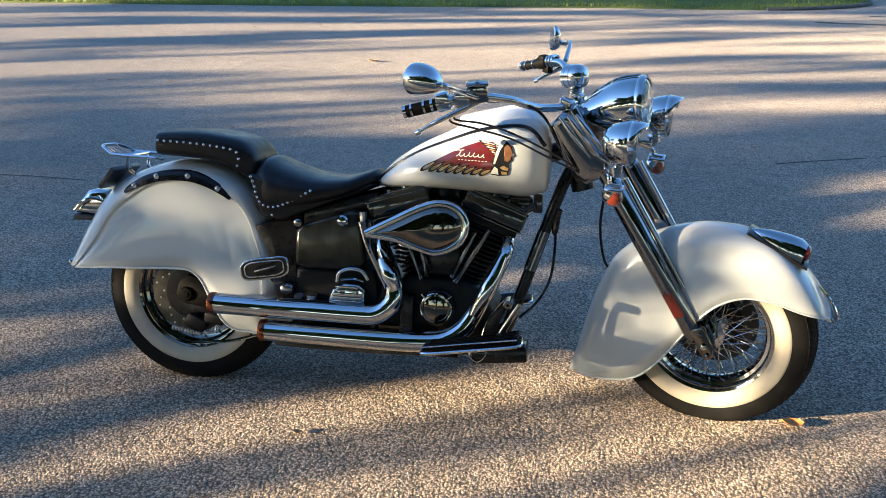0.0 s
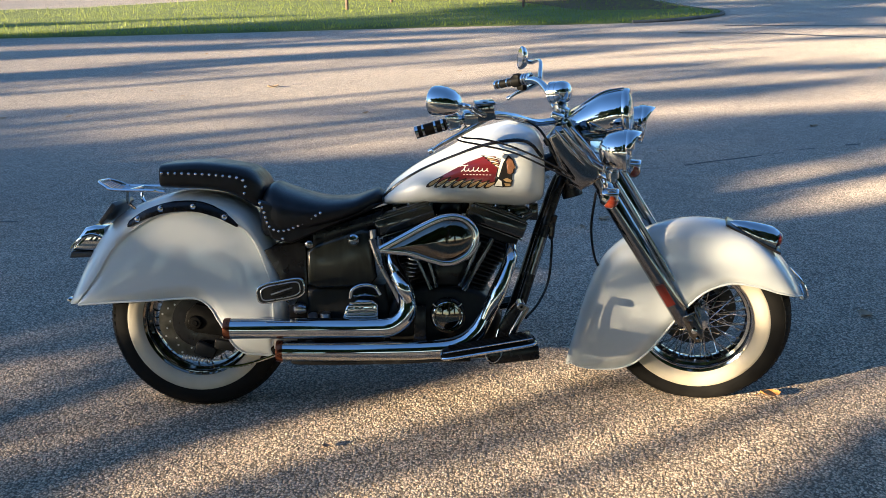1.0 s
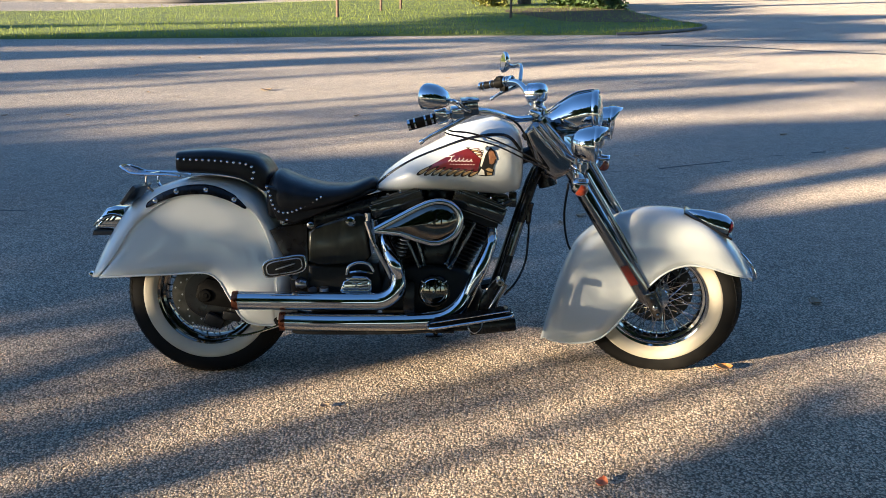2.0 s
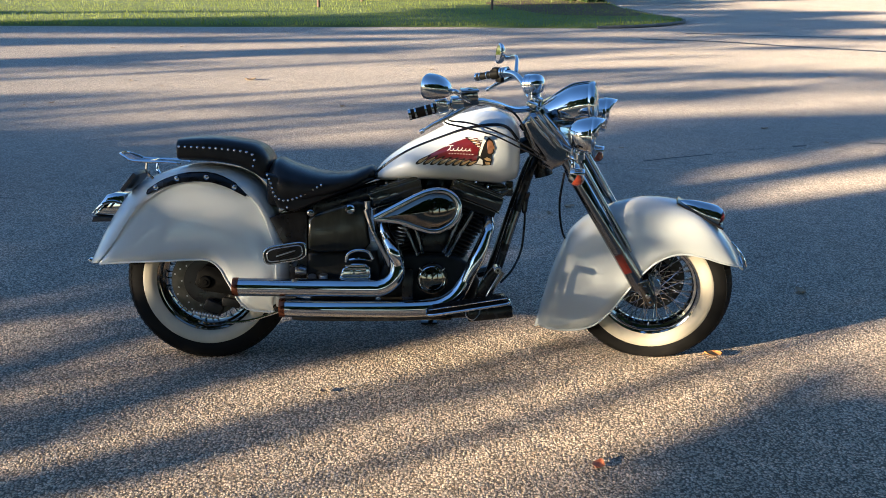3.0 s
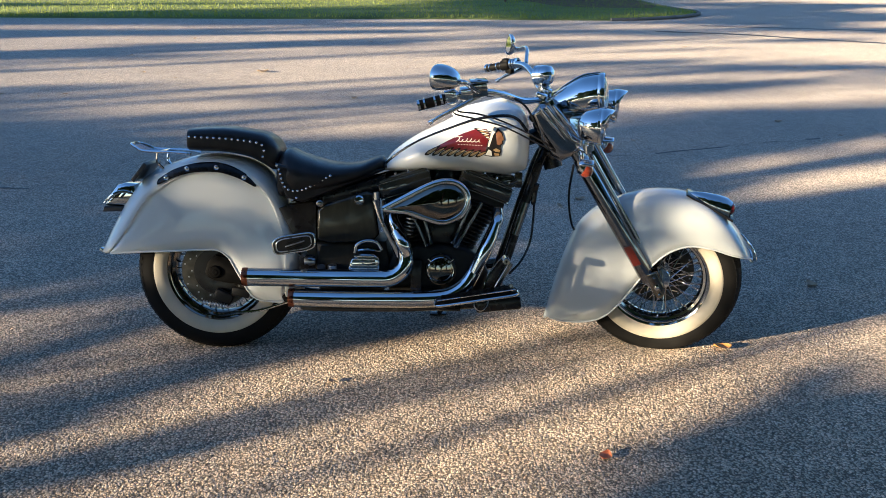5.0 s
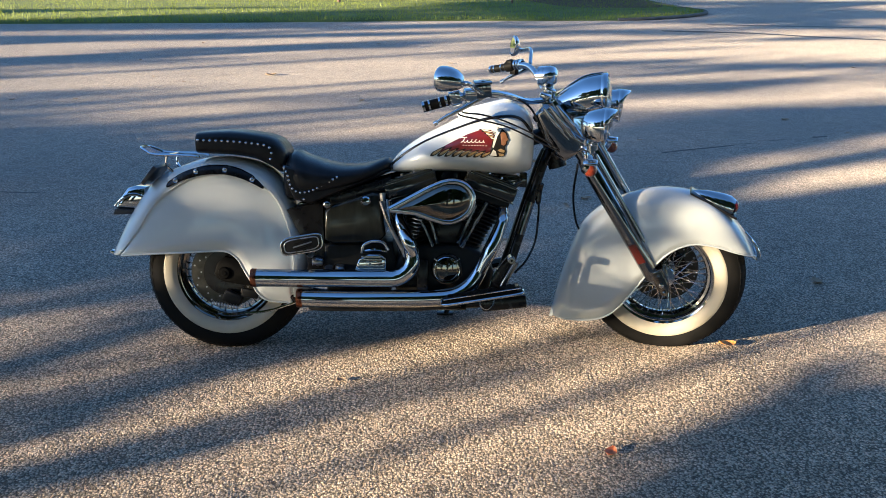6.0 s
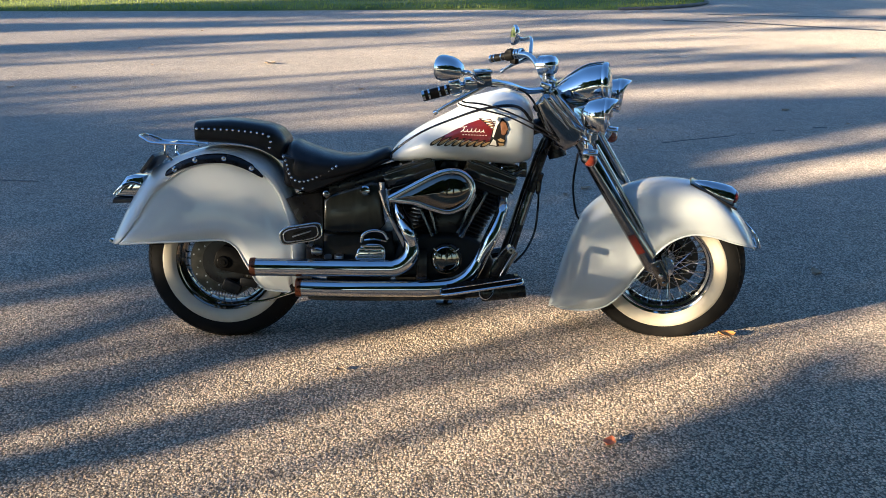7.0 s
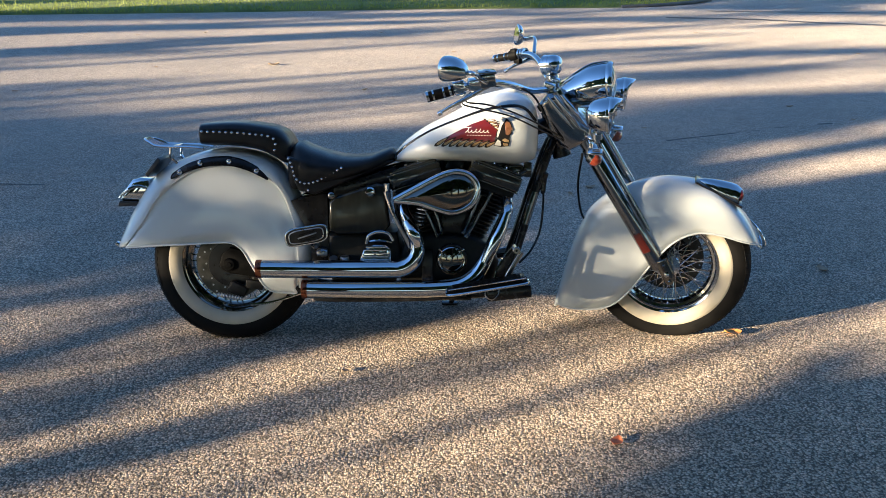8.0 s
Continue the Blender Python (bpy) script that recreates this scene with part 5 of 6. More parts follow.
for s in (-1, 1):
    bm = B()
    m = pose(0.328, s * 0.225, 0.443, 0, -8, 0)
    ring = [(0.078 * math.copysign(abs(math.cos(a)) ** 0.45, math.cos(a)), 0.031 * math.copysign(abs(math.sin(a)) ** 0.55, math.sin(a)) + 0.006 * math.cos(a)) for a in (2 * math.pi * k / 36 for k in range(36))]
    tube(bm, [tuple(m @ Vector((x, 0, z))) for x, z in ring] + [tuple(m @ Vector((ring[0][0], 0, ring[0][1])))], 0.0048, 10, 1)
    peg = part("passenger_footboard", bm, CHROME, bike, "folded-up passenger footboard with a chrome rim")
    bm = B()
    grid(bm, [[m @ Vector((x * q, s * y, z * q)) for x, z in ring] for y, q in ((-0.008, 0.98), (0.006, 0.98), (0.006, 0.02))], True, True)
    part("pad", bm, CASE, peg, "ribbed black rubber pad")
    bm = B()
    tube(bm, [tuple(m @ Vector((x * 0.84, s * 0.007, z * 0.76))) for x, z in ring] + [tuple(m @ Vector((ring[0][0] * 0.84, s * 0.007, ring[0][1] * 0.76)))], 0.0022, 8, 1)
    part("inner_edge", bm, STEEL, peg, "thin bright inner edge")
    for k in range(3):
        bm = B()
        box(bm, (0, 0, 0), (0.075 - 0.012 * abs(k - 1), 0.006, 0.005), (0, 0, 0), 0.002)
        bm.transform(m @ pose(0.004, s * 0.008, -0.012 + 0.012 * k, 0, -10, 0))
        part("rib", bm, STEEL if k == 1 else RUBBER, peg)
    bm = B()
    tube(bm, [(0.350, s * 0.205, 0.410), (0.352, s * 0.175, 0.395), (0.350, s * 0.11, 0.390)], 0.013, 10)
    part("bracket", bm, STEEL, peg)
bm = B()
tube(bm, [(0.93, 0.12, 0.20), (0.90, 0.20, 0.12), (0.88, 0.285, 0.0582)], 0.011, 10)
box(bm, (0.875, 0.292, 0.0545), (0.07, 0.04, 0.008), (9.5, 0, 0), 0.002)
part("side_stand", bm, BLACK, bike, "black side stand, swung out")

# ---- the setting ----
def sheet(name, outline, z, mat, label, category):
    bm = B()
    bm.faces.new([bm.verts.new((x, y, z)) for x, y in outline])
    ob = new(name, mesh_of(name, bm, mat))
    for v in ob.data.polygons:
        v.use_smooth = False
    return tagged(ob, label, category, kind="structure")


# the street: one sheet to the horizon, with its coarse stones in relief where the camera passes
def lines(fine, far):
    """Grid lines: the fine ones, then ever wider steps out to the horizon on both sides."""
    lo, hi, step = [fine[0]], [fine[-1]], 0.02
    while hi[-1] < far:
        hi.append(min(far, hi[-1] + step))
        lo.append(max(-far, lo[-1] - step))
        step *= 1.5
    return np.array(lo[:0:-1] + list(fine) + hi[1:])


def stone_height(x, y, cell, seed):
    """Rounded stones of uneven size and height on a jittered lattice, from 0 in the pits to 1."""
    wx = x + 0.25 * cell * np.sin(y * 310 + 1.3 * np.sin(x * 170))
    wy = y + 0.25 * cell * np.sin(x * 290 + 1.7 * np.sin(y * 190))
    ix, iy = np.floor(wx / cell).astype(np.int64), np.floor(wy / cell).astype(np.int64)
    best = np.zeros(x.shape)

    def pick(cx, cy, k):
        n = (cx * 73856093 ^ cy * 19349663 ^ (k + seed) * 83492791) & 0x7FFFFFFF
        n = (n ^ (n >> 13)) * 1274126177 & 0x7FFFFFFF
        return ((n ^ (n >> 16)) & 0xFFFF) / 65535.0

    for dx in (-1, 0, 1):
        for dy in (-1, 0, 1):
            cx, cy = ix + dx, iy + dy
            px, py = (cx + pick(cx, cy, 1)) * cell, (cy + pick(cx, cy, 2)) * cell
            r = cell * (0.50 + 0.38 * pick(cx, cy, 3))
            d = ((wx - px) ** 2 + (wy - py) ** 2) / (r * r)
            best = np.maximum(best, (0.35 + 0.65 * pick(cx, cy, 4)) * np.clip(1 - d, 0, 1) ** 0.55)
    return best


ys = [-1.30]
while ys[-1] < 3.0:
    ys.append(ys[-1] + 0.0054 + 0.0036 * max(0.0, ys[-1] - 0.2))
gx, gy = lines(np.arange(-1.55, 3.15, 0.0038), 600.0), lines(ys, 600.0)
X, Y = np.meshgrid(gx, gy)
fade = np.clip((X + 1.55) / 0.5, 0, 1) * np.clip((3.15 - X) / 0.5, 0, 1) * np.clip((Y + 1.30) / 0.1, 0, 1) * np.clip((3.0 - Y) / 2.0, 0, 1)
Z = (stone_height(X, Y, 0.0084, 5) * 0.0024 + 0.0011 * np.sin(X * 23 + 2 * np.sin(Y * 9)) * np.sin(Y * 19 + X * 7) - 0.0032) * fade
nx, ny = len(gx), len(gy)
corner = (np.arange(ny - 1)[:, None] * nx + np.arange(nx - 1)[None, :]).ravel()
me = bpy.data.meshes.new("ground")
me.vertices.add(nx * ny)
me.vertices.foreach_set("co", np.stack((X, Y, Z), -1).astype(np.float32).ravel())
me.loops.add(4 * len(corner))
me.loops.foreach_set("vertex_index", np.stack((corner, corner + 1, corner + nx + 1, corner + nx), -1).astype(np.int32).ravel())
me.polygons.add(len(corner))
me.polygons.foreach_set("loop_start", np.arange(0, 4 * len(corner), 4, dtype=np.int32))
me.update(calc_edges=True)
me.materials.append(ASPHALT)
me.shade_smooth()
tagged(new("ground", me), "grey-tan coarse asphalt of a quiet street", "ground", kind="structure")

# lawn island across the street, raised, with a soft edge
LAWN = [(-60, 8.0), (-30, 11.6), (-15, 13.1), (-7.5, 13.8), (-3.35, 14.3), (1.0, 15.0), (3.6, 15.2), (5.2, 15.5), (6.4, 16.4), (6.95, 17.4), (6.6, 18.6), (6.4, 21), (6.5, 27), (5.2, 30.5), (1.0, 30.2), (-0.9, 28.8), (-5.1, 25.2), (-8.1, 22.0), (-10.8, 20.8), (-30, 17.5), (-60, 14)]
lp = [tuple(p) for p in curve_pts(LAWN, 5)]
bm = B()
lc = np.mean(np.array(lp), 0)
rows = [[(x + (lc[0] - x) * 0.0, y, 0.001) for x, y in lp]]
for q, z in ((0.006, 0.03), (0.02, 0.055), (0.08, 0.08)):
    rows.append([(x + (cx_ - x) * q, y + (20 - y) * q, z) for (x, y), cx_ in ((p, max(-40, min(3, p[0]))) for p in lp)])
grid(bm, rows, True)
bm.faces.new([v for v in bm.verts][-len(lp):])
lawn = tagged(new("lawn", mesh_of("lawn", bm, SOIL)), "green lawn island across the street", "lawn", kind="structure")


def inside(x, y, poly):
    hit = False
    for (x0, y0), (x1, y1) in zip(poly, poly[1:] + poly[:1]):
        if (y0 > y) != (y1 > y) and x < (x1 - x0) * (y - y0) / (y1 - y0) + x0:
            hit = not hit
    return hit


rnd = random.Random(4)
verts, faces = [], []
made = 0
while made < 80000:
    x, y = rnd.uniform(-16, 7), 13.2 + 17.5 * rnd.random() ** 1.6
    if not inside(x, y, lp):
        continue
    made += 1
    a, h, w = rnd.uniform(0, 6.28), rnd.uniform(0.025, 0.065) * (1.9 if rnd.random() < 0.05 else 1), rnd.uniform(0.006, 0.013)
    dx, dy, b = w * math.cos(a), w * math.sin(a), rnd.uniform(-0.05, 0.05)
    n = len(verts)
    verts += [(x - dx, y - dy, 0.03), (x + dx, y + dy, 0.03), (x + b + dx * 0.3, y + b * 0.6, 0.05 + h), (x + b - dx * 0.3, y + b * 0.6, 0.05 + h)]
    faces.append((n, n + 1, n + 2, n + 3))
me = bpy.data.meshes.new("grass")
me.from_pydata(verts, [], faces)
me.materials.append(GRASS)
tagged(new("grass", me), "short sunlit green grass on the lawn", "grass", kind="stuff")

# pale concrete drive and kerb line beyond the lawn
sheet("drive", [(-60, 26), (-14.4, 27.2), (-9.9, 26.6), (-6.6, 26.9), (-3.2, 32.2), (-1, 36), (-30, 60), (-60, 60)], 0.006, CONCRETE, "pale concrete driveway across the street", "driveway")
bm = B()
pts = [(-40, 27.0, 0.05), (-14.4, 27.2, 0.05), (-9.9, 26.6, 0.05), (-6.6, 26.9, 0.05), (-3.2, 32.2, 0.05), (-1, 36, 0.05)]
tube(bm, pts, 0.08, 8)
tagged(new("kerb_far", mesh_of("kerb_far", bm, KERB)), "low dark kerb along the driveway", "kerb", kind="structure")
bm = B()
tube(bm, [(4.6, 15.28, 0.02), (5.4, 15.55, 0.03), (6.45, 16.35, 0.04), (7.0, 17.35, 0.04), (6.7, 18.7, 0.04), (6.5, 21, 0.03)], 0.036, 8)
tagged(new("kerb_lawn", mesh_of("kerb_lawn", bm, KERB)), "worn kerb round the lawn's corner", "kerb", kind="structure")
# tar seams and cracks in the street
for k, (pts, w) in enumerate((([(5.0, 13.2), (6.4, 12.9), (7.6, 12.2), (9.4, 11.4)], 0.13), ([(2.60, 3.42), (2.8, 3.52), (3.0, 3.60), (3.25, 3.70)], 0.016), ([(3.36, 3.76), (3.45, 3.79)], 0.010), ([(3.60, 3.88), (3.74, 3.92)], 0.013), ([(4.02, 4.02), (4.16, 4.06)], 0.022), ([(4.75, 4.20), (4.95, 4.16)], 0.020), ([(2.1, 3.30), (2.4, 3.36)], 0.006), ([(-2.6, 2.2), (-2.2, 2.25), (-1.7, 2.22)], 0.01), ([(6.2, 14.5), (7.6, 14.3), (9.6, 14.0)], 0.09))):
    bm = B()
    rows = []
    for i, p in enumerate(curve_pts(pts, 6)):
        ww = w * (0.5 + 0.7 * noise.noise((i * 0.6, k, 0)) ** 2 + 0.3)
        rows.append([(p[0], p[1] - ww, 0.003), (p[0], p[1] + ww, 0.003)])
    grid(bm, rows)
    tagged(new("tar_seam", mesh_of("tar_seam", bm, TAR)), "dark tar-filled crack in the asphalt", "crack", kind="structure")


# ---- plants ----
def leaf_cloud(n, centre, radii, size, rng, shell=0.55):
    """Many small folded leaves in an uneven clump."""
    v, f = [], []
    for _ in range(n):
        d = Vector((rng.gauss(0, 1), rng.gauss(0, 1), rng.gauss(0, 1))).normalized()
        q = (shell + (1 - shell) * rng.random()) * (0.75 + 0.5 * noise.noise(d * 1.7 + Vector(centre)))
        c = Vector(centre) + Vector((d.x * radii[0], d.y * radii[1], d.z * radii[2])) * q
        a = Vector((rng.gauss(0, 1), rng.gauss(0, 1), rng.gauss(0, 1))).normalized()
        b = a.orthogonal().normalized()
        s = size * rng.uniform(0.6, 1.4)
        k = len(v)
        v += [c - a * s, c + b * s * 0.45, c + a * s, c - b * s * 0.45 + a.cross(b) * s * 0.2]
        f.append((k, k + 1, k + 2, k + 3))
    return v, f


def tree(name, label, height, trunk_r, crown_z, spread, leaves, size, seed, mat=None, category="tree"):
    """A tapered trunk with limbs, and a crown of separate leaves in clumps."""
    rng = random.Random(seed)
    root = tagged(new(name), label, category)
    bm = B()
    top = (rng.uniform(-0.3, 0.3), rng.uniform(-0.3, 0.3), height * 0.9)
    mid = (top[0] * 0.4 + rng.uniform(-0.1, 0.1), top[1] * 0.4, height * 0.5)
    tube(bm, [(0, 0, -0.1), (0, 0, 0.25), mid, top], [trunk_r * 1.5, trunk_r * 1.05, trunk_r * 0.85, trunk_r * 0.2], 12)
    ends = []
    for k in range(9):
        h = crown_z + (height * 0.92 - crown_z) * (k + 0.3) / 9
        f = h / (height * 0.9)
        a = k * 2.4 + rng.uniform(-0.4, 0.4)
        rad = spread * (0.55 + 0.45 * math.sin(math.pi * min(1, (k + 1.5) / 10))) * rng.uniform(0.75, 1.1)
        p0 = Vector((mid[0] * min(1, f * 2), mid[1] * min(1, f * 2), h * 0.95))
        p1 = Vector((math.cos(a) * rad, math.sin(a) * rad, h + spread * 0.25))
        tube(bm, [tuple(p0), tuple(p0.lerp(p1, 0.5) + Vector((0, 0, spread * 0.08))), tuple(p1)], [trunk_r * 0.35, trunk_r * 0.2, trunk_r * 0.07], 6, 3)
        ends += [p1, p0.lerp(p1, 0.6)]
    ends.append(Vector(top))
    t = new("trunk", mesh_of("trunk", bm, BARK))
    t.parent = root
    v, f = [], []
    for e in ends:
        a, b = leaf_cloud(leaves // len(ends), tuple(e), (spread * 0.42, spread * 0.42, spread * 0.30), size, rng)
        f += [tuple(i + len(v) for i in q) for q in b]
        v += a
    me = bpy.data.meshes.new("crown")
    me.from_pydata(v, [], f)
    me.materials.append(mat or LEAF)
    c = new("crown", me)
    c.parent = root
    return root


def at_shadow(s, dist):
    """A place dist metres towards the sun, on the line whose shadow runs s metres left of the origin."""
    side = Vector((-SH.y, SH.x, 0))
    return side * s - SH * dist


# bush, clump and posts on the lawn
def shrub(name, label, x, y, radii, n, size, mat, seed, stems=7, category="shrub"):
    rg = random.Random(seed)
    root = tagged(new(name), label, category)
    root.location = (x, y, 0.06 if radii[2] > 1.2 else 0.06 - radii[2] * 0.45)
    bm = B()
    for k in range(stems):
        a = 2 * math.pi * k / stems
        tube(bm, [(0.1 * math.cos(a), 0.1 * math.sin(a), -0.05), (0.35 * radii[0] * math.cos(a), 0.35 * radii[1] * math.sin(a), radii[2] * 0.6), (0.6 * radii[0] * math.cos(a + 0.4), 0.6 * radii[1] * math.sin(a + 0.4), radii[2] * 1.3)], [0.04, 0.03, 0.01], 6, 3)
    t = new("stems", mesh_of("stems", bm, BARK))
    t.parent = root
    v, f = leaf_cloud(n, (0, 0, radii[2]), radii, size, rg, 0.35)
    me = bpy.data.meshes.new("foliage")
    me.from_pydata(v, [], f)
    me.materials.append(mat)
    o = new("foliage", me)
    o.parent = root
    return root


shrub("shrub", "yellow-green sunlit shrub on the lawn", 2.7, 24.3, (0.75, 0.7, 0.8), 3000, 0.09, SHRUB, 3)
shrub("shrub", "dense dark green shrub round a tree's foot", 5.9, 23.4, (0.95, 0.8, 0.7), 3500, 0.08, LEAF, 5)
shrub("shrub", "low dark green shrub beside a tree trunk", 5.3, 24.6, (1.3, 0.8, 0.9), 3500, 0.09, LEAF, 6)
oak = tree("tree", "broad tree with a dark trunk on the lawn", 8.0, 0.30, 2.6, 3.4, 9000, 0.14, 11)
oak.location = (5.9, 23.8, 0.05)
tree_b = tree("tree", "slim tree on the lawn behind a shrub", 7.0, 0.20, 2.8, 2.4, 6000, 0.13, 12)
tree_b.location = (3.7, 25.4, 0.05)
# brown mulch sheet, widened to put the lawn's shade into its colour
bm = B()
lp2 = [(5.0 + 2.0 * math.cos(a) * (1 + 0.2 * math.sin(3 * a)), 20.6 + 3.4 * math.sin(a) * (1 + 0.15 * math.cos(2 * a))) for a in (2 * math.pi * k / 30 for k in range(30))]
bm.faces.new([bm.verts.new((min(x, 6.3), y, 0.088)) for x, y in lp2])
tagged(new("mulch_shade", mesh_of("mulch_shade", bm, MULCH_SHADE)), "brown sheet under the lawn's trees, for mulch and shade", "mulch", kind="structure")
for x, y, h, r in ((-1.48, 19.2, 1.5, 0.036), (-0.55, 21.6, 1.6, 0.034), (-0.05, 22.6, 1.6, 0.034), (2.75, 19.1, 1.2, 0.03)):
    bm = B()
    tube(bm, [(0, 0, 0.0), (0.01, 0, h * 0.5), (0.0, 0.01, h - 0.02), (0, 0.01, h)], [r * 1.05, r, r * 0.95, r * 0.8], 10)
    p = new("garden_post", mesh_of("garden_post", bm, TIMBER))
    p.location = (x, y, 0.05)
    tagged(p, "weathered round wooden post in the lawn", "post", "posts on the lawn")

# unseen pines added towards the sun, for the chrome to reflect
pine = tree("pine_tree", "unseen tall bare-trunked pine, added for the chrome", 15.0, 0.15, 9.0, 2.6, 7000, 0.16, 21)
pine.location = tuple(at_shadow(-14.0, 30))
for s, dist, k in ((-18.0, 28, 1.1), (-6.5, 22, 1.4), (-10, 26, 1.4)):
    t = copy_thing(pine, Matrix.Translation(at_shadow(s, dist)) @ Matrix.Rotation(s * 1.3, 4, "Z"))
    t.scale = (k, k, 1.0)


# leaves left out of the added saplings to let sun patches through, at (s, height, half width, half height, tenths of
# the leaves gone)
GAPS = [(-0.70, 3.02, 0.10, 0.13, 6), (-0.66, 2.82, 0.08, 0.05, 6), (-0.07, 3.10, 0.10, 0.07, 9), (-0.16, 2.73, 0.09, 0.08, 5), (-0.19, 3.05, 0.03, 0.05, 6)]


# lanes cut through the unseen crowns to leave sunlit streaks on the street: (s, u, half width) from end to end
LANES = [[(10.36, 9.9, 0.18), (9.39, 11.6, 0.17)], [(7.88, 8.0, 0.3), (7.27, 10.1, 0.29), (6.48, 12.1, 0.28)], [(6.83, 7.2, 0.25), (6.56, 9.4, 0.26), (5.39, 10.7, 0.22)],
         [(6.11, 10.1, 0.64), (5.95, 10.6, 0.63)], [(5.68, 6.3, 0.16), (5.55, 7.6, 0.16)], [(4.83, 6.2, 0.13), (4.78, 7.5, 0.14), (4.4, 8.8, 0.14)],
         [(4.01, 5.5, 0.11), (3.74, 7.2, 0.11), (3.54, 8.3, 0.11)], [(3.45, 4.7, 0.16), (3.46, 5.9, 0.17), (3.05, 7.7, 0.17)], [(1.36, 4.5, 0.07), (1.35, 5.6, 0.11)], [(0.72, 4.5, 0.11), (0.67, 5.0, 0.13)]]
LANES += [[(13.58, -0.4, 0.3), (11.39, 6.7, 0.28)], [(11.41, -0.5, 0.38), (10.86, 1.4, 0.37), (10.27, 6.1, 0.4)], [(8.64, -0.6, 0.66), (8.29, 1.3, 0.67), (8.44, 5.2, 0.79)],
          [(7.14, 1.1, 0.63), (6.52, 4.3, 0.64)], [(5.54, 0.3, 0.15), (5.06, 1.4, 0.14)], [(4.46, 1.1, 0.24), (3.86, 2.9, 0.23)], [(3.16, -1.6, 0.17), (3.21, -0.4, 0.14)], [(6.55, -0.3, 0.20), (5.98, 1.4, 0.20), (5.45, 2.7, 0.16)], [(5.28, 0.0, 0.12), (4.78, 1.1, 0.12), (4.35, 2.1, 0.10)],
          [(-1.28, 0.5, 0.1), (-1.23, 1.01, 0.1), (-1.196, 1.27, 0.1), (-1.15, 1.45, 0.1)]]


def in_lane(v, s0, dist):
    """Which points of a tree, in its own axes, stand in an open lane."""
    p = np.array(v)
    s, u = p[:, 0] + s0, p[:, 2] / math.tan(radians(SUN_EL)) - dist - p[:, 1]
    out = np.zeros(len(p), bool)
    for lane in LANES:
        ls, lu, lw = (np.array([q[k] for q in lane]) for k in range(3))
        out |= (u > lu[0] - 0.5) & (u < lu[-1] + 0.5) & (np.abs(s - np.interp(u, lu, ls)) < np.interp(u, lu, lw) + 0.05)
    return out


def side_tree(name, label, s0, dist, trunk_r, clumps, size=0.07, dense=1.0, seed=1, category="tree", lean=0.0, fork=0.0):
    """An unseen small tree or tall shrub, added to shape the light: a trunk, limbs to every clump, and clumps of leaves
    at (s, height, half width, half height, density).
    """
    rg = random.Random(seed)
    root = tagged(new(name), label, category)
    root.matrix_world = Matrix.Translation(at_shadow(s0, dist)) @ Matrix.Rotation(radians(SUN_AZ + 90), 4, "Z")
    top = fork or max([c[1] for c in clumps] + [0.5])
    bm = B()
    tube(bm, [(0, 0, -0.1), (0, 0, 0.3), (rg.uniform(-0.03, 0.03), 0, top * 0.5), (0, 0, top)], [trunk_r * 1.3, trunk_r, trunk_r * 0.95, trunk_r * 0.55], 10)
    v, f = [], []
    for s, h, rs, rh, q in clumps:
        x = s - s0
        tube(bm, [(0, 0, max(0.3, h - 0.9 - abs(x) * 0.5)), (x * 0.5, 0.05, h - 0.35), (x, 0, h)], [min(0.020, trunk_r * 0.35), 0.010, 0.004], 6, 3)
        n = int(dense * q * 10.0 * math.pi * rs * rh / (size * size * 0.9))
        a, b = leaf_cloud(n, (x, rg.uniform(-0.2, 0.2), h), (rs * 1.25, max(0.3, rs * 0.5), rh * 1.25), size, rg, 0.1)
        a = [(q3[0] - lean * (q3[2] - h), q3[1], q3[2]) for q3 in a]
        if dist < 20:
            b = [p for k, p in enumerate(b) if not any(k % 10 < gone and ((a[p[0]][0] + s0 - gs) / ga) ** 2 + ((a[p[0]][2] - gh) / gb) ** 2 < 1 for gs, gh, ga, gb, gone in GAPS)]
        gone = in_lane(a, s0, dist)
        b = [p for p in b if not gone[p[0]]]
        f += [tuple(i + len(v) for i in p) for p in b]
        v += a
    t = new("trunk", mesh_of("trunk", bm, BARK))
    t.parent = root
    me = bpy.data.meshes.new("foliage")
    me.from_pydata(v, [], f)
    me.materials.append(LEAF)
    o = new("foliage", me)
    o.parent = root
    return root


# unseen trees towards the sun, placed to shade the motorcycle and the street
TALL = "unseen small leafy tree, added for its shade"
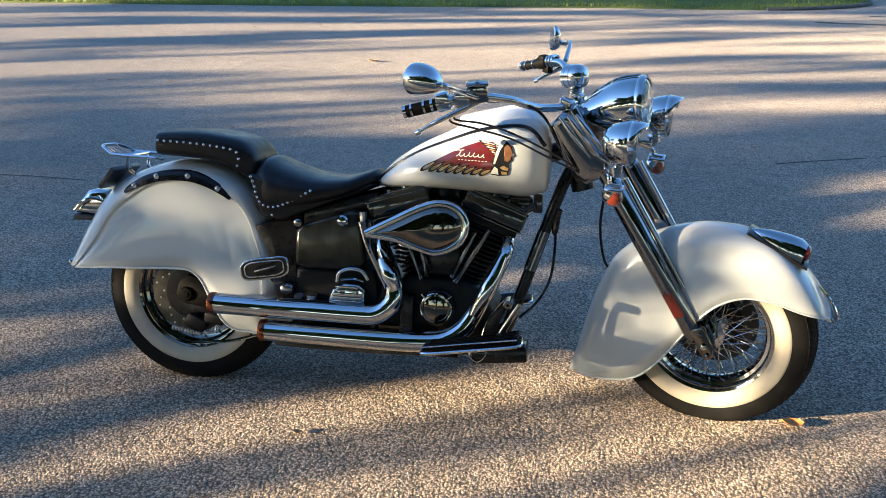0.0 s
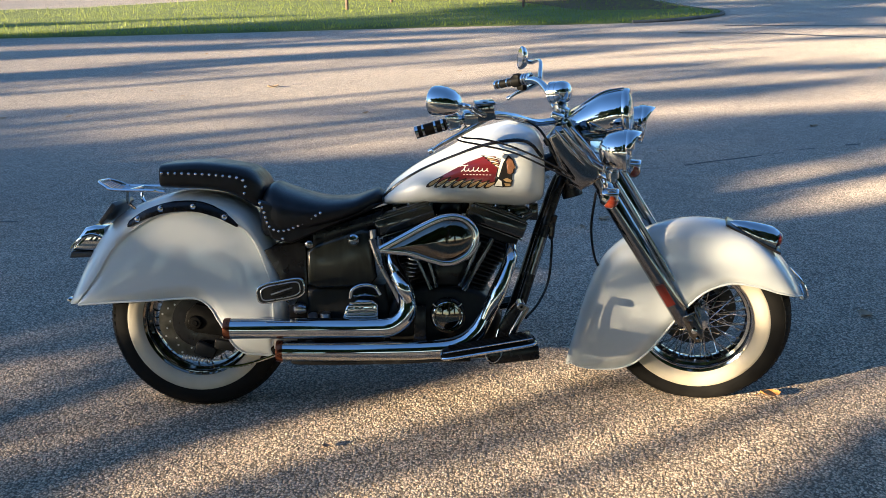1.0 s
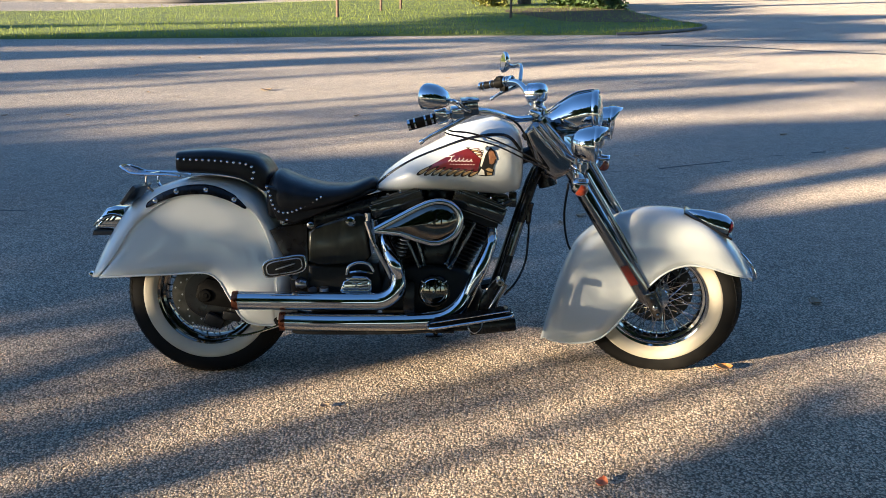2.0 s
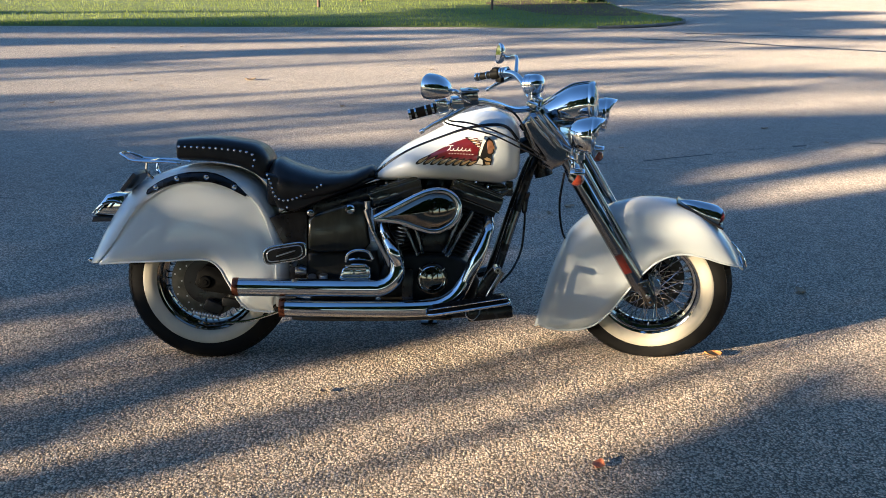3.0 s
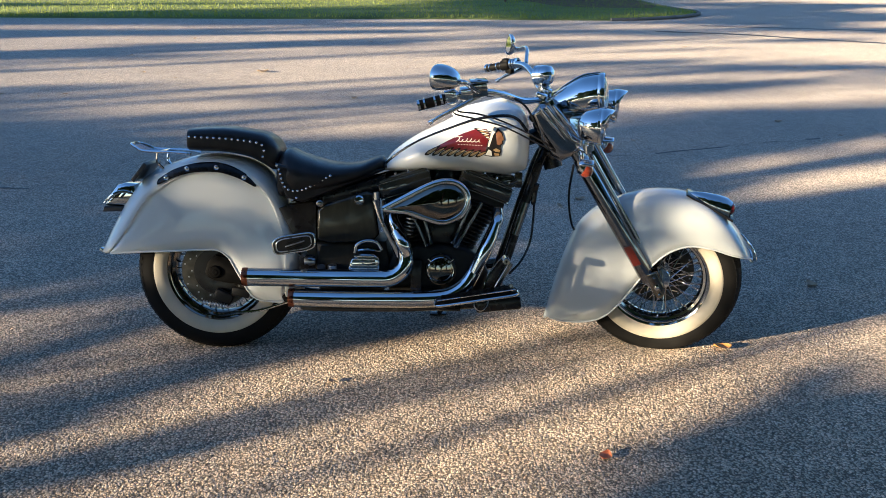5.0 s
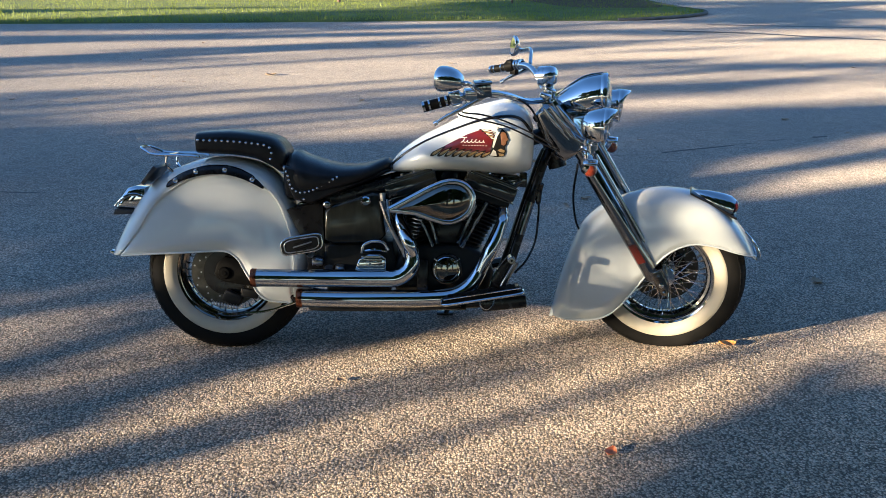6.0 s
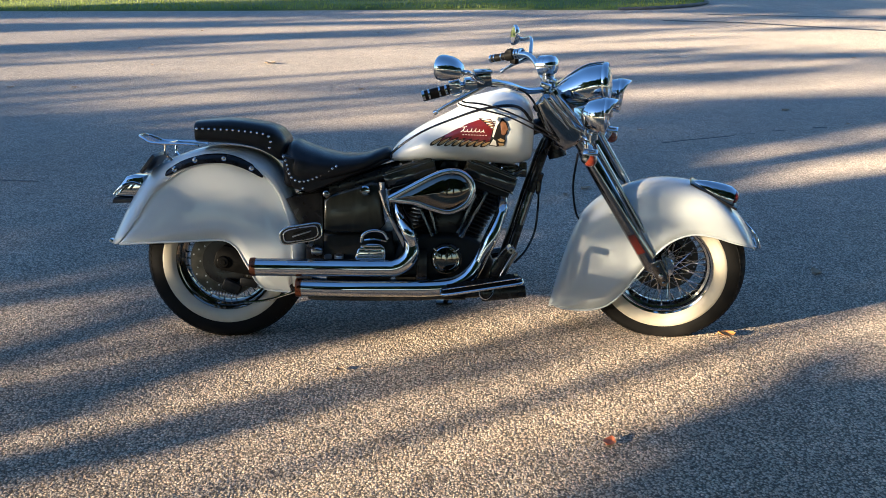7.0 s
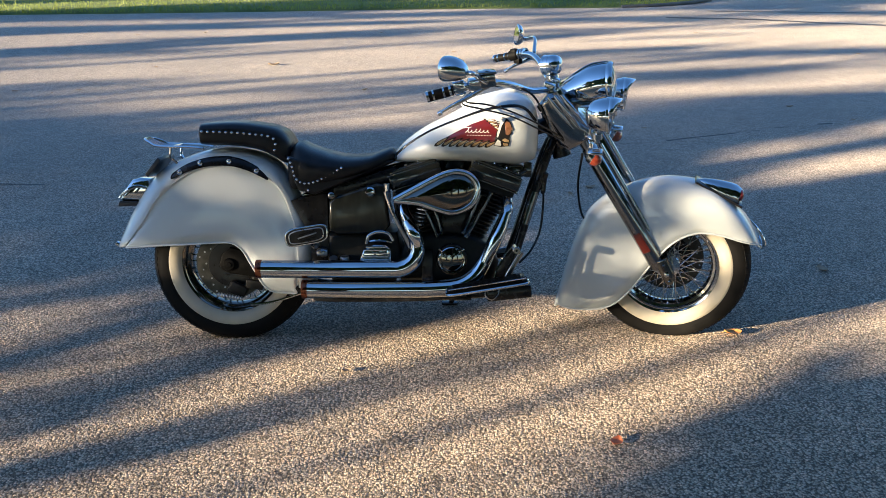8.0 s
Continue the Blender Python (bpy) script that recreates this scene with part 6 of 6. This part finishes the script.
side_tree("shade_sapling", "unseen young tree with a straight trunk, added for its shade", -0.26, 14, 0.125, [(0.12, 3.42, 0.26, 0.22, 1.3), (-0.14, 3.28, 0.20, 0.10, 1.2), (0.30, 2.96, 0.27, 0.24, 1.2), (-0.33, 2.78, 0.12, 0.10, 0.8), (-0.34, 3.0, 0.12, 0.12, 0.6), (-0.02, 2.62, 0.24, 0.17, 1.5), (-0.10, 3.015, 0.14, 0.022, 1.0), (-0.1, 3.20, 0.2, 0.05, 1.2), (-0.06, 3.0, 0.22, 0.22, 0.30), (0.12, 2.88, 0.16, 0.09, 1.4), (0.08, 2.99, 0.10, 0.16, 0.8), (0.02, 2.88, 0.11, 0.05, 1.2), (-0.20, 3.17, 0.10, 0.06, 1.4), (-0.12, 2.98, 0.12, 0.06, 0.8), (0.22, 2.67, 0.2, 0.05, 1.2), (0.1, 4.3, 0.5, 0.4, 0.6)] + [(-0.40 + 0.072 * k, 2.327 + 0.042 * k, 0.075, 0.036, 2.2) for k in range(6)] + [(-0.262, 2.585, 0.032, 0.07, 2.0)], 0.05, 1.0, 51, fork=2.2)
side_tree("shade_sapling", "unseen thin crooked tree, added for its shade", -0.62, 14, 0.03, [(-0.57, 2.95, 0.08, 0.10, 0.7), (-0.68, 3.08, 0.16, 0.22, 0.48), (-0.68, 2.875, 0.12, 0.03, 1.5), (-0.60, 2.81, 0.10, 0.04, 2.0), (-0.78, 2.962, 0.12, 0.024, 2.6), (-0.86, 2.955, 0.06, 0.018, 2.8), (-0.46, 3.08, 0.12, 0.20, 0.8), (-0.48, 3.60, 0.10, 0.10, 0.4), (-0.53, 3.38, 0.15, 0.10, 0.55), (-0.785, 2.93, 0.065, 0.04, 3.0), (-0.50, 3.95, 0.30, 0.20, 0.5), (-0.40, 3.41, 0.17, 0.08, 0.45), (-0.40, 3.22, 0.16, 0.08, 1.3), (-0.50, 2.86, 0.09, 0.04, 0.9)], 0.05, 1.0, 63, fork=2.2)
side_tree("shade_sapling", "unseen slim young tree, added for its shade", 0.27, 14, 0.13, [(0.47, 2.385, 0.10, 0.035, 0.9), (0.05, 2.375, 0.07, 0.025, 1.2), (0.30, 3.3, 0.26, 0.7, 1), (0.2, 4.4, 0.5, 0.4, 0.6)] + [(0.16 + 0.068 * k, 2.33 + 0.042 * k, 0.09, 0.036, 2.2) for k in range(7)], 0.05, 1.0, 52, fork=2.2)
side_tree("shade_sapling", "unseen short leafy tree, added for its shade", -0.73, 14, 0.045, [(-0.73, 2.40, 0.08, 0.10, 1), (-0.775, 2.595, 0.03, 0.05, 1.0)], 0.04, 1.0, 53)
side_tree("shade_sapling", "unseen thin tree with sparse leaves, added for its shade", -1.075, 14, 0.024, [(-0.57, 3.06, 0.06, 0.20, 0.9), (-0.78, 3.25, 0.14, 0.14, 0.36), (-0.80, 3.27, 0.07, 0.05, 1.0), (-0.88, 3.40, 0.08, 0.05, 1.0), (-0.88, 3.19, 0.05, 0.03, 1.0), (-0.79, 3.36, 0.06, 0.06, 1.6), (-0.96, 3.28, 0.14, 0.12, 0.12), (-0.93, 3.02, 0.15, 0.11, 0.20), (-0.9, 3.90, 0.5, 0.26, 0.5)], 0.065, 1.0, 54)
side_tree("shade_shrub", TALL, -2.5, 14, 0.08, [(-2.6, 1.4, 1.1, 1.4, 0.9), (-2.35, 2.8, 0.95, 0.6, 1.8), (-1.93, 2.61, 0.36, 0.25, 2.2), (-1.73, 3.02, 0.32, 0.12, 1.6), (-1.55, 2.70, 0.13, 0.05, 2.6), (-1.36, 2.785, 0.08, 0.03, 2.8), (-1.48, 2.74, 0.12, 0.05, 2.8), (-1.28, 2.80, 0.05, 0.022, 2.5), (-1.17, 2.835, 0.03, 0.03, 1.5), (-1.44, 2.76, 0.06, 0.03, 2.5), (-1.46, 2.84, 0.09, 0.03, 2.0), (-1.58, 2.76, 0.16, 0.08, 1.5), (-2.3, 3.7, 0.7, 0.6, 0.8), (-3.6, 2.6, 1.0, 1.2, 0.6)], 0.08, 1.0, 55)
side_tree("shade_shrub", TALL, 1.1, 14, 0.08, [(0.86, 3.13, 0.12, 0.03, 1.5), (1.15, 1.3, 0.62, 1.4, 1), (0.80, 2.60, 0.28, 0.34, 1), (1.08, 3.25, 0.13, 0.6, 1.4), (1.66, 3.15, 0.16, 0.6, 1.2), (0.72, 3.78, 0.32, 0.20, 1), (1.35, 2.52, 0.3, 0.26, 1), (1.40, 2.88, 0.42, 0.24, 1.4), (1.58, 2.98, 0.3, 0.22, 1.5), (0.80, 3.04, 0.24, 0.12, 1.6), (1.38, 3.08, 0.20, 0.09, 1.5), (0.62, 2.86, 0.32, 0.22, 1.2), (1.35, 3.82, 0.4, 0.24, 1), (1.0, 4.6, 0.6, 0.3, 1)], 0.06, 1.0, 56)


def far_tree(s0, spots, lean=0.0, seed=1, dist=30.0):
    """An unseen added tree; its clumps stand where the sun's rays to (s, u) on the street pass, with half width and
    half length of their shade.
    """
    k = math.tan(radians(SUN_EL))
    rg = random.Random(seed * 7)
    bits = []
    for s, u, rs, ru, q in spots:
        if rs < 0.3:
            bits.append((s, u, rs, ru, q))
            continue
        # a broad crown is a bundle of smaller sprays with gaps between them
        for _ in range(int(5 + rs * 8)):
            d = rg.uniform(-0.85, 0.85)
            du = rg.uniform(-0.65, 0.65) * ru
            bits.append((s + d * rs - lean * du, u + du, max(0.12, rs * 0.30), ru * rg.uniform(0.35, 0.6), q))
    side_tree("shade_tree", "unseen slender leafy tree, added for its shade", s0, dist, 0.09, [(s, (u + dist) * k, rs, ru * k, q) for s, u, rs, ru, q in bits], 0.11, 1.0, seed, lean=lean / k)


far_tree(2.3, [(2.25, 3.5, 0.62, 3.2, 1.3), (2.1, 7.0, 0.40, 2.2, 1.3), (3.18, 1.2, 0.5, 2.4, 1.2), (3.5, 4.0, 0.35, 1.0, 1.2), (2.75, 6.2, 0.30, 2.2, 1.4), (2.4, -1.2, 0.6, 2.6, 1.3), (3.65, -1.2, 0.5, 1.6, 1.2), (1.7, -1.0, 0.45, 1.6, 1.2), (2.0, 8.6, 0.6, 2.6, 1.4), (2.95, 8.0, 0.12, 1.3, 1.2), (2.2, 5.4, 0.5, 2.4, 1.3), (2.3, 1.4, 0.5, 2.4, 1.3), (3.1, -0.6, 0.5, 2.0, 1.2)], 0.30, 80)
far_tree(4.3, [(4.4, 5.7, 0.50, 1.6, 1.4), (4.75, 1.5, 0.10, 1.1, 1), (4.2, -0.2, 0.55, 1.0, 1.2), (5.2, -0.7, 0.6, 1.2, 1.2), (5.15, 2.9, 0.14, 1.0, 1), (4.5, 3.9, 0.2, 0.8, 1), (3.4, 9.6, 0.22, 1.3, 1.2), (3.5, 11.6, 0.5, 2.0, 1.2)], 0.36, 81)
far_tree(5.6, [(5.75, 7.2, 0.52, 2.0, 1.4), (4.45, 10.3, 0.52, 2.2, 1.4), (6.2, 5.0, 0.18, 1.0, 1), (6.45, -0.7, 0.30, 1.6, 1.2)], 0.46, 82)
far_tree(8.2, [(8.35, 0.6, 0.52, 2.1, 1.4), (8.10, 3.8, 0.15, 1.6, 1.2), (8.4, 8.4, 0.42, 2.1, 1), (7.15, 8.8, 0.10, 1.5, 1), (7.25, 12.8, 0.3, 2.0, 1)], 0.16, 83)
far_tree(9.9, [(9.85, 0.2, 0.60, 2.0, 1.4), (9.75, 3.4, 0.52, 2.4, 1.4), (9.7, 9.3, 0.70, 2.6, 1), (8.4, 14.4, 0.80, 3.0, 1), (10.9, 12.2, 0.7, 3.0, 1), (10.0, 17.2, 0.9, 3.0, 1)], 0.34, 84)
far_tree(12.0, [(12.5, 0.4, 0.66, 2.0, 1.4), (11.8, 3.2, 0.48, 2.0, 1.4), (11.2, 6.0, 0.25, 1.6, 1.2), (11.6, 15.4, 1.0, 3.0, 1.1), (13.6, 18.0, 1.2, 3.0, 1.1)], 0.26, 85)
far_tree(14.4, [(15.1, 0.2, 0.80, 2.2, 1.2), (14.5, 3.2, 0.70, 2.2, 1.2), (13.7, 6.6, 0.60, 2.2, 1.2), (12.9, 9.8, 0.60, 2.2, 1.2), (14.2, 12.6, 1.5, 2.8, 1.6), (15.0, 13.6, 1.2, 2.4, 1.6), (12.6, 12.4, 0.8, 2.4, 1.6), (16.4, 13.2, 1.0, 2.6, 1.6), (13.4, 11.0, 0.9, 2.0, 1.6), (15.8, 10.6, 0.7, 2.0, 1)], 0.26, 86)
far_tree(17.4, [(17.8, 0.0, 0.8, 2.2, 1.2), (16.9, 4.6, 0.25, 2.8, 1.2)], 0.2, 87)


def spray_tree(s0, sprays, seed):
    """An unseen added tree whose long sprays shade narrow bands of the street: (s, u, half width) from end to end."""
    bits = []
    for band in sprays:
        bs, bu, bw = ([q[k] for q in band] for k in range(3))
        for u in np.arange(bu[0], bu[-1] + 0.1, 0.6):
            c, w = float(np.interp(u, bu, bs)), float(np.interp(u, bu, bw))
            n = 1 + int(w / 0.3)
            bits += [(c + w * ((2 * j + 1) / n - 1), float(u), min(0.29, 0.85 * w / n), 0.42, 1.5) for j in range(n)]
    far_tree(s0, bits, 0.0, seed)


spray_tree(12.3, [[(14.97, -0.4, 0.7), (13.6, 3.3, 0.66), (10.72, 10.0, 0.5)], [(12.64, -0.5, 0.32), (11.65, 2.9, 0.32), (10.76, 6.4, 0.3)]], 90)
spray_tree(9.4, [[(9.91, -0.5, 0.42), (9.82, 1.2, 0.42), (9.8, 5.9, 0.45)], [(8.28, 2.0, 0.2), (7.76, 4.9, 0.2), (8.04, 8.2, 0.24)]], 91)
spray_tree(6.1, [[(6.83, -0.6, 0.32), (6.41, 1.2, 0.32)], [(5.24, 2.1, 0.24), (4.94, 3.5, 0.24)], [(6.44, 5.8, 0.25), (6.36, 6.8, 0.25), (6.02, 8.7, 0.26)]], 92)
spray_tree(4.7, [[(5.33, 8.0, 0.2), (4.97, 9.1, 0.19)], [(5.3, 6.0, 0.14), (5.14, 7.9, 0.14)], [(4.39, 7.2, 0.16), (3.98, 8.9, 0.16)], [(4.5, 5.4, 0.15), (4.21, 7.0, 0.15)], [(3.06, 5.6, 0.11), (2.62, 7.1, 0.11)]], 93)
spray_tree(3.9, [[(5.55, -0.6, 0.32), (4.39, 1.1, 0.28)], [(4.71, -0.6, 0.33), (3.7, 0.9, 0.28), (3.17, 1.9, 0.26)], [(2.81, 4.2, 0.19), (2.17, 6.6, 0.18)]], 95)
spray_tree(1.6, [[(1.14, 3.0, 0.15), (0.56, 3.6, 0.12)], [(1.47, 3.3, 0.08), (1.08, 3.7, 0.08), (0.95, 5.0, 0.08)], [(2.16, 3.6, 0.21), (1.98, 4.6, 0.21), (1.8, 6.1, 0.22)]], 96)
far_tree(15.4, [(17.2, 18.6, 0.9, 2.0, 1.3), (11.2, 18.0, 1.0, 2.2, 1.3), (9.4, 13.6, 0.7, 1.6, 1.3), (16.2, 17.0, 1.1, 2.5, 1.2), (14.0, 19.5, 1.1, 3.0, 1.2), (12.2, 16.5, 1.0, 3.0, 1.2), (10.2, 14.5, 0.8, 2.0, 1.2), (15.4, 15.0, 1.0, 2.0, 1.2)], 0.2, 94)

# a belt of broad oaks behind the viewer, seen in the chrome and the paint
shade_oak = tree("oak_tree", "broad dense oak along the near side of the street", 11.0, 0.32, 2.2, 4.6, 10000, 0.30, 71)
shade_oak.location = (1.5, -13.5, 0)
for k, (x, y, q) in enumerate(((-4.5, -14.5, 1.0), (7.5, -14, 1.1), (13.5, -12.5, 0.95), (19, -9.5, 1.05), (-10.5, -16.5, 1.1), (-2, -21, 1.3), (5, -22, 1.25), (12, -20, 1.3), (20, -17, 1.3), (25, -4, 1.1), (-17, -21, 1.2), (-9, -24, 1.35))):
    t = copy_thing(shade_oak, Matrix.Translation((x, y, 0)) @ Matrix.Rotation(k * 2.1 + 0.5, 4, "Z"))
    t.scale = (q, q, q * 1.15)
shade_oak.scale = (1.0, 1.0, 1.15)

# street trees all round, seen in the chrome
elm = tree("street_tree", "leafy street tree beyond the road", 9.0, 0.22, 2.4, 3.6, 5200, 0.23, 41)
elm.location = (-22, 44, 0)
rg = random.Random(8)
for k in range(26):
    a = 2 * math.pi * k / 26 + rg.uniform(-0.08, 0.08)
    d = rg.uniform(34, 48)
    x, y = d * math.cos(a), d * math.sin(a)
    s = -SH.y * x + SH.x * y
    if x * SH.x + y * SH.y < 0 and -7 < s < 50:
        continue
    if y > 5 and abs(x) < 2:
        continue
    t = copy_thing(elm, Matrix.Translation((x, y, 0)) @ Matrix.Rotation(k * 1.7, 4, "Z"))
    q = rg.uniform(0.85, 1.35)
    t.scale = (q, q, q * rg.uniform(0.9, 1.1))


# a low belt of trees far off towards the sun
rg = random.Random(15)
for k in range(14):
    q = rg.uniform(0.78, 0.88)
    t = copy_thing(elm, Matrix.Translation(at_shadow(-16 + 4.2 * k, rg.uniform(64, 72))) @ Matrix.Rotation(k * 1.9, 4, "Z"))
    t.scale = (q * 1.35, q * 1.35, q)


# ---- fallen leaves on the street ----
def fallen(x, y, size, turn, mat, label, curl=0.35):
    bm = B()
    rows = []
    for i in range(9):
        f = i / 8
        w = size * 0.36 * math.sin(math.pi * f ** 0.8) ** 0.8 + 0.0005
        rows.append([(size * (f - 0.5), w * q, 0.004 + size * curl * (abs(q) ** 2 * 0.35 + (f - 0.5) ** 2)) for q in (-1, -0.5, 0, 0.5, 1)])
    grid(bm, rows)
    tube(bm, [(size * 0.48, 0, 0.006 + size * curl * 0.25), (size * 0.62, 0.004, 0.004), (size * 0.75, 0.01, 0.006)], 0.0012, 5, 2)
    ob = new("fallen_leaf", mesh_of("fallen_leaf", bm, mat))
    ob.matrix_world = pose(x, y, 0.0, 0, 0, turn)
    return tagged(ob, label, "leaf", "fallen leaves on the street")


fallen(2.025, -0.025, 0.07, 170, FALLEN, "curled yellow-orange fallen leaf beside the front wheel")
fallen(1.395, -0.832, 0.055, 60, FALLEN_RED, "small rust-red fallen leaf on the asphalt")
fallen(-1.12, 7.44, 0.13, 20, FALLEN_DRY, "pale dry fallen leaf on the asphalt")
fallen(0.478, -0.337, 0.035, 20, FALLEN_DRY, "brown dry fallen leaf on the asphalt")
fallen(2.68, 0.68, 0.07, 100, FALLEN_DRY, "dry fallen leaf on the asphalt")
rg = random.Random(77)
for _ in range(30):
    x, y = rg.uniform(-4, 6.5), rg.uniform(0.9, 11)
    fallen(x, y, rg.uniform(0.03, 0.07), rg.uniform(0, 360), FALLEN_DRY, "dry fallen leaf on the asphalt")
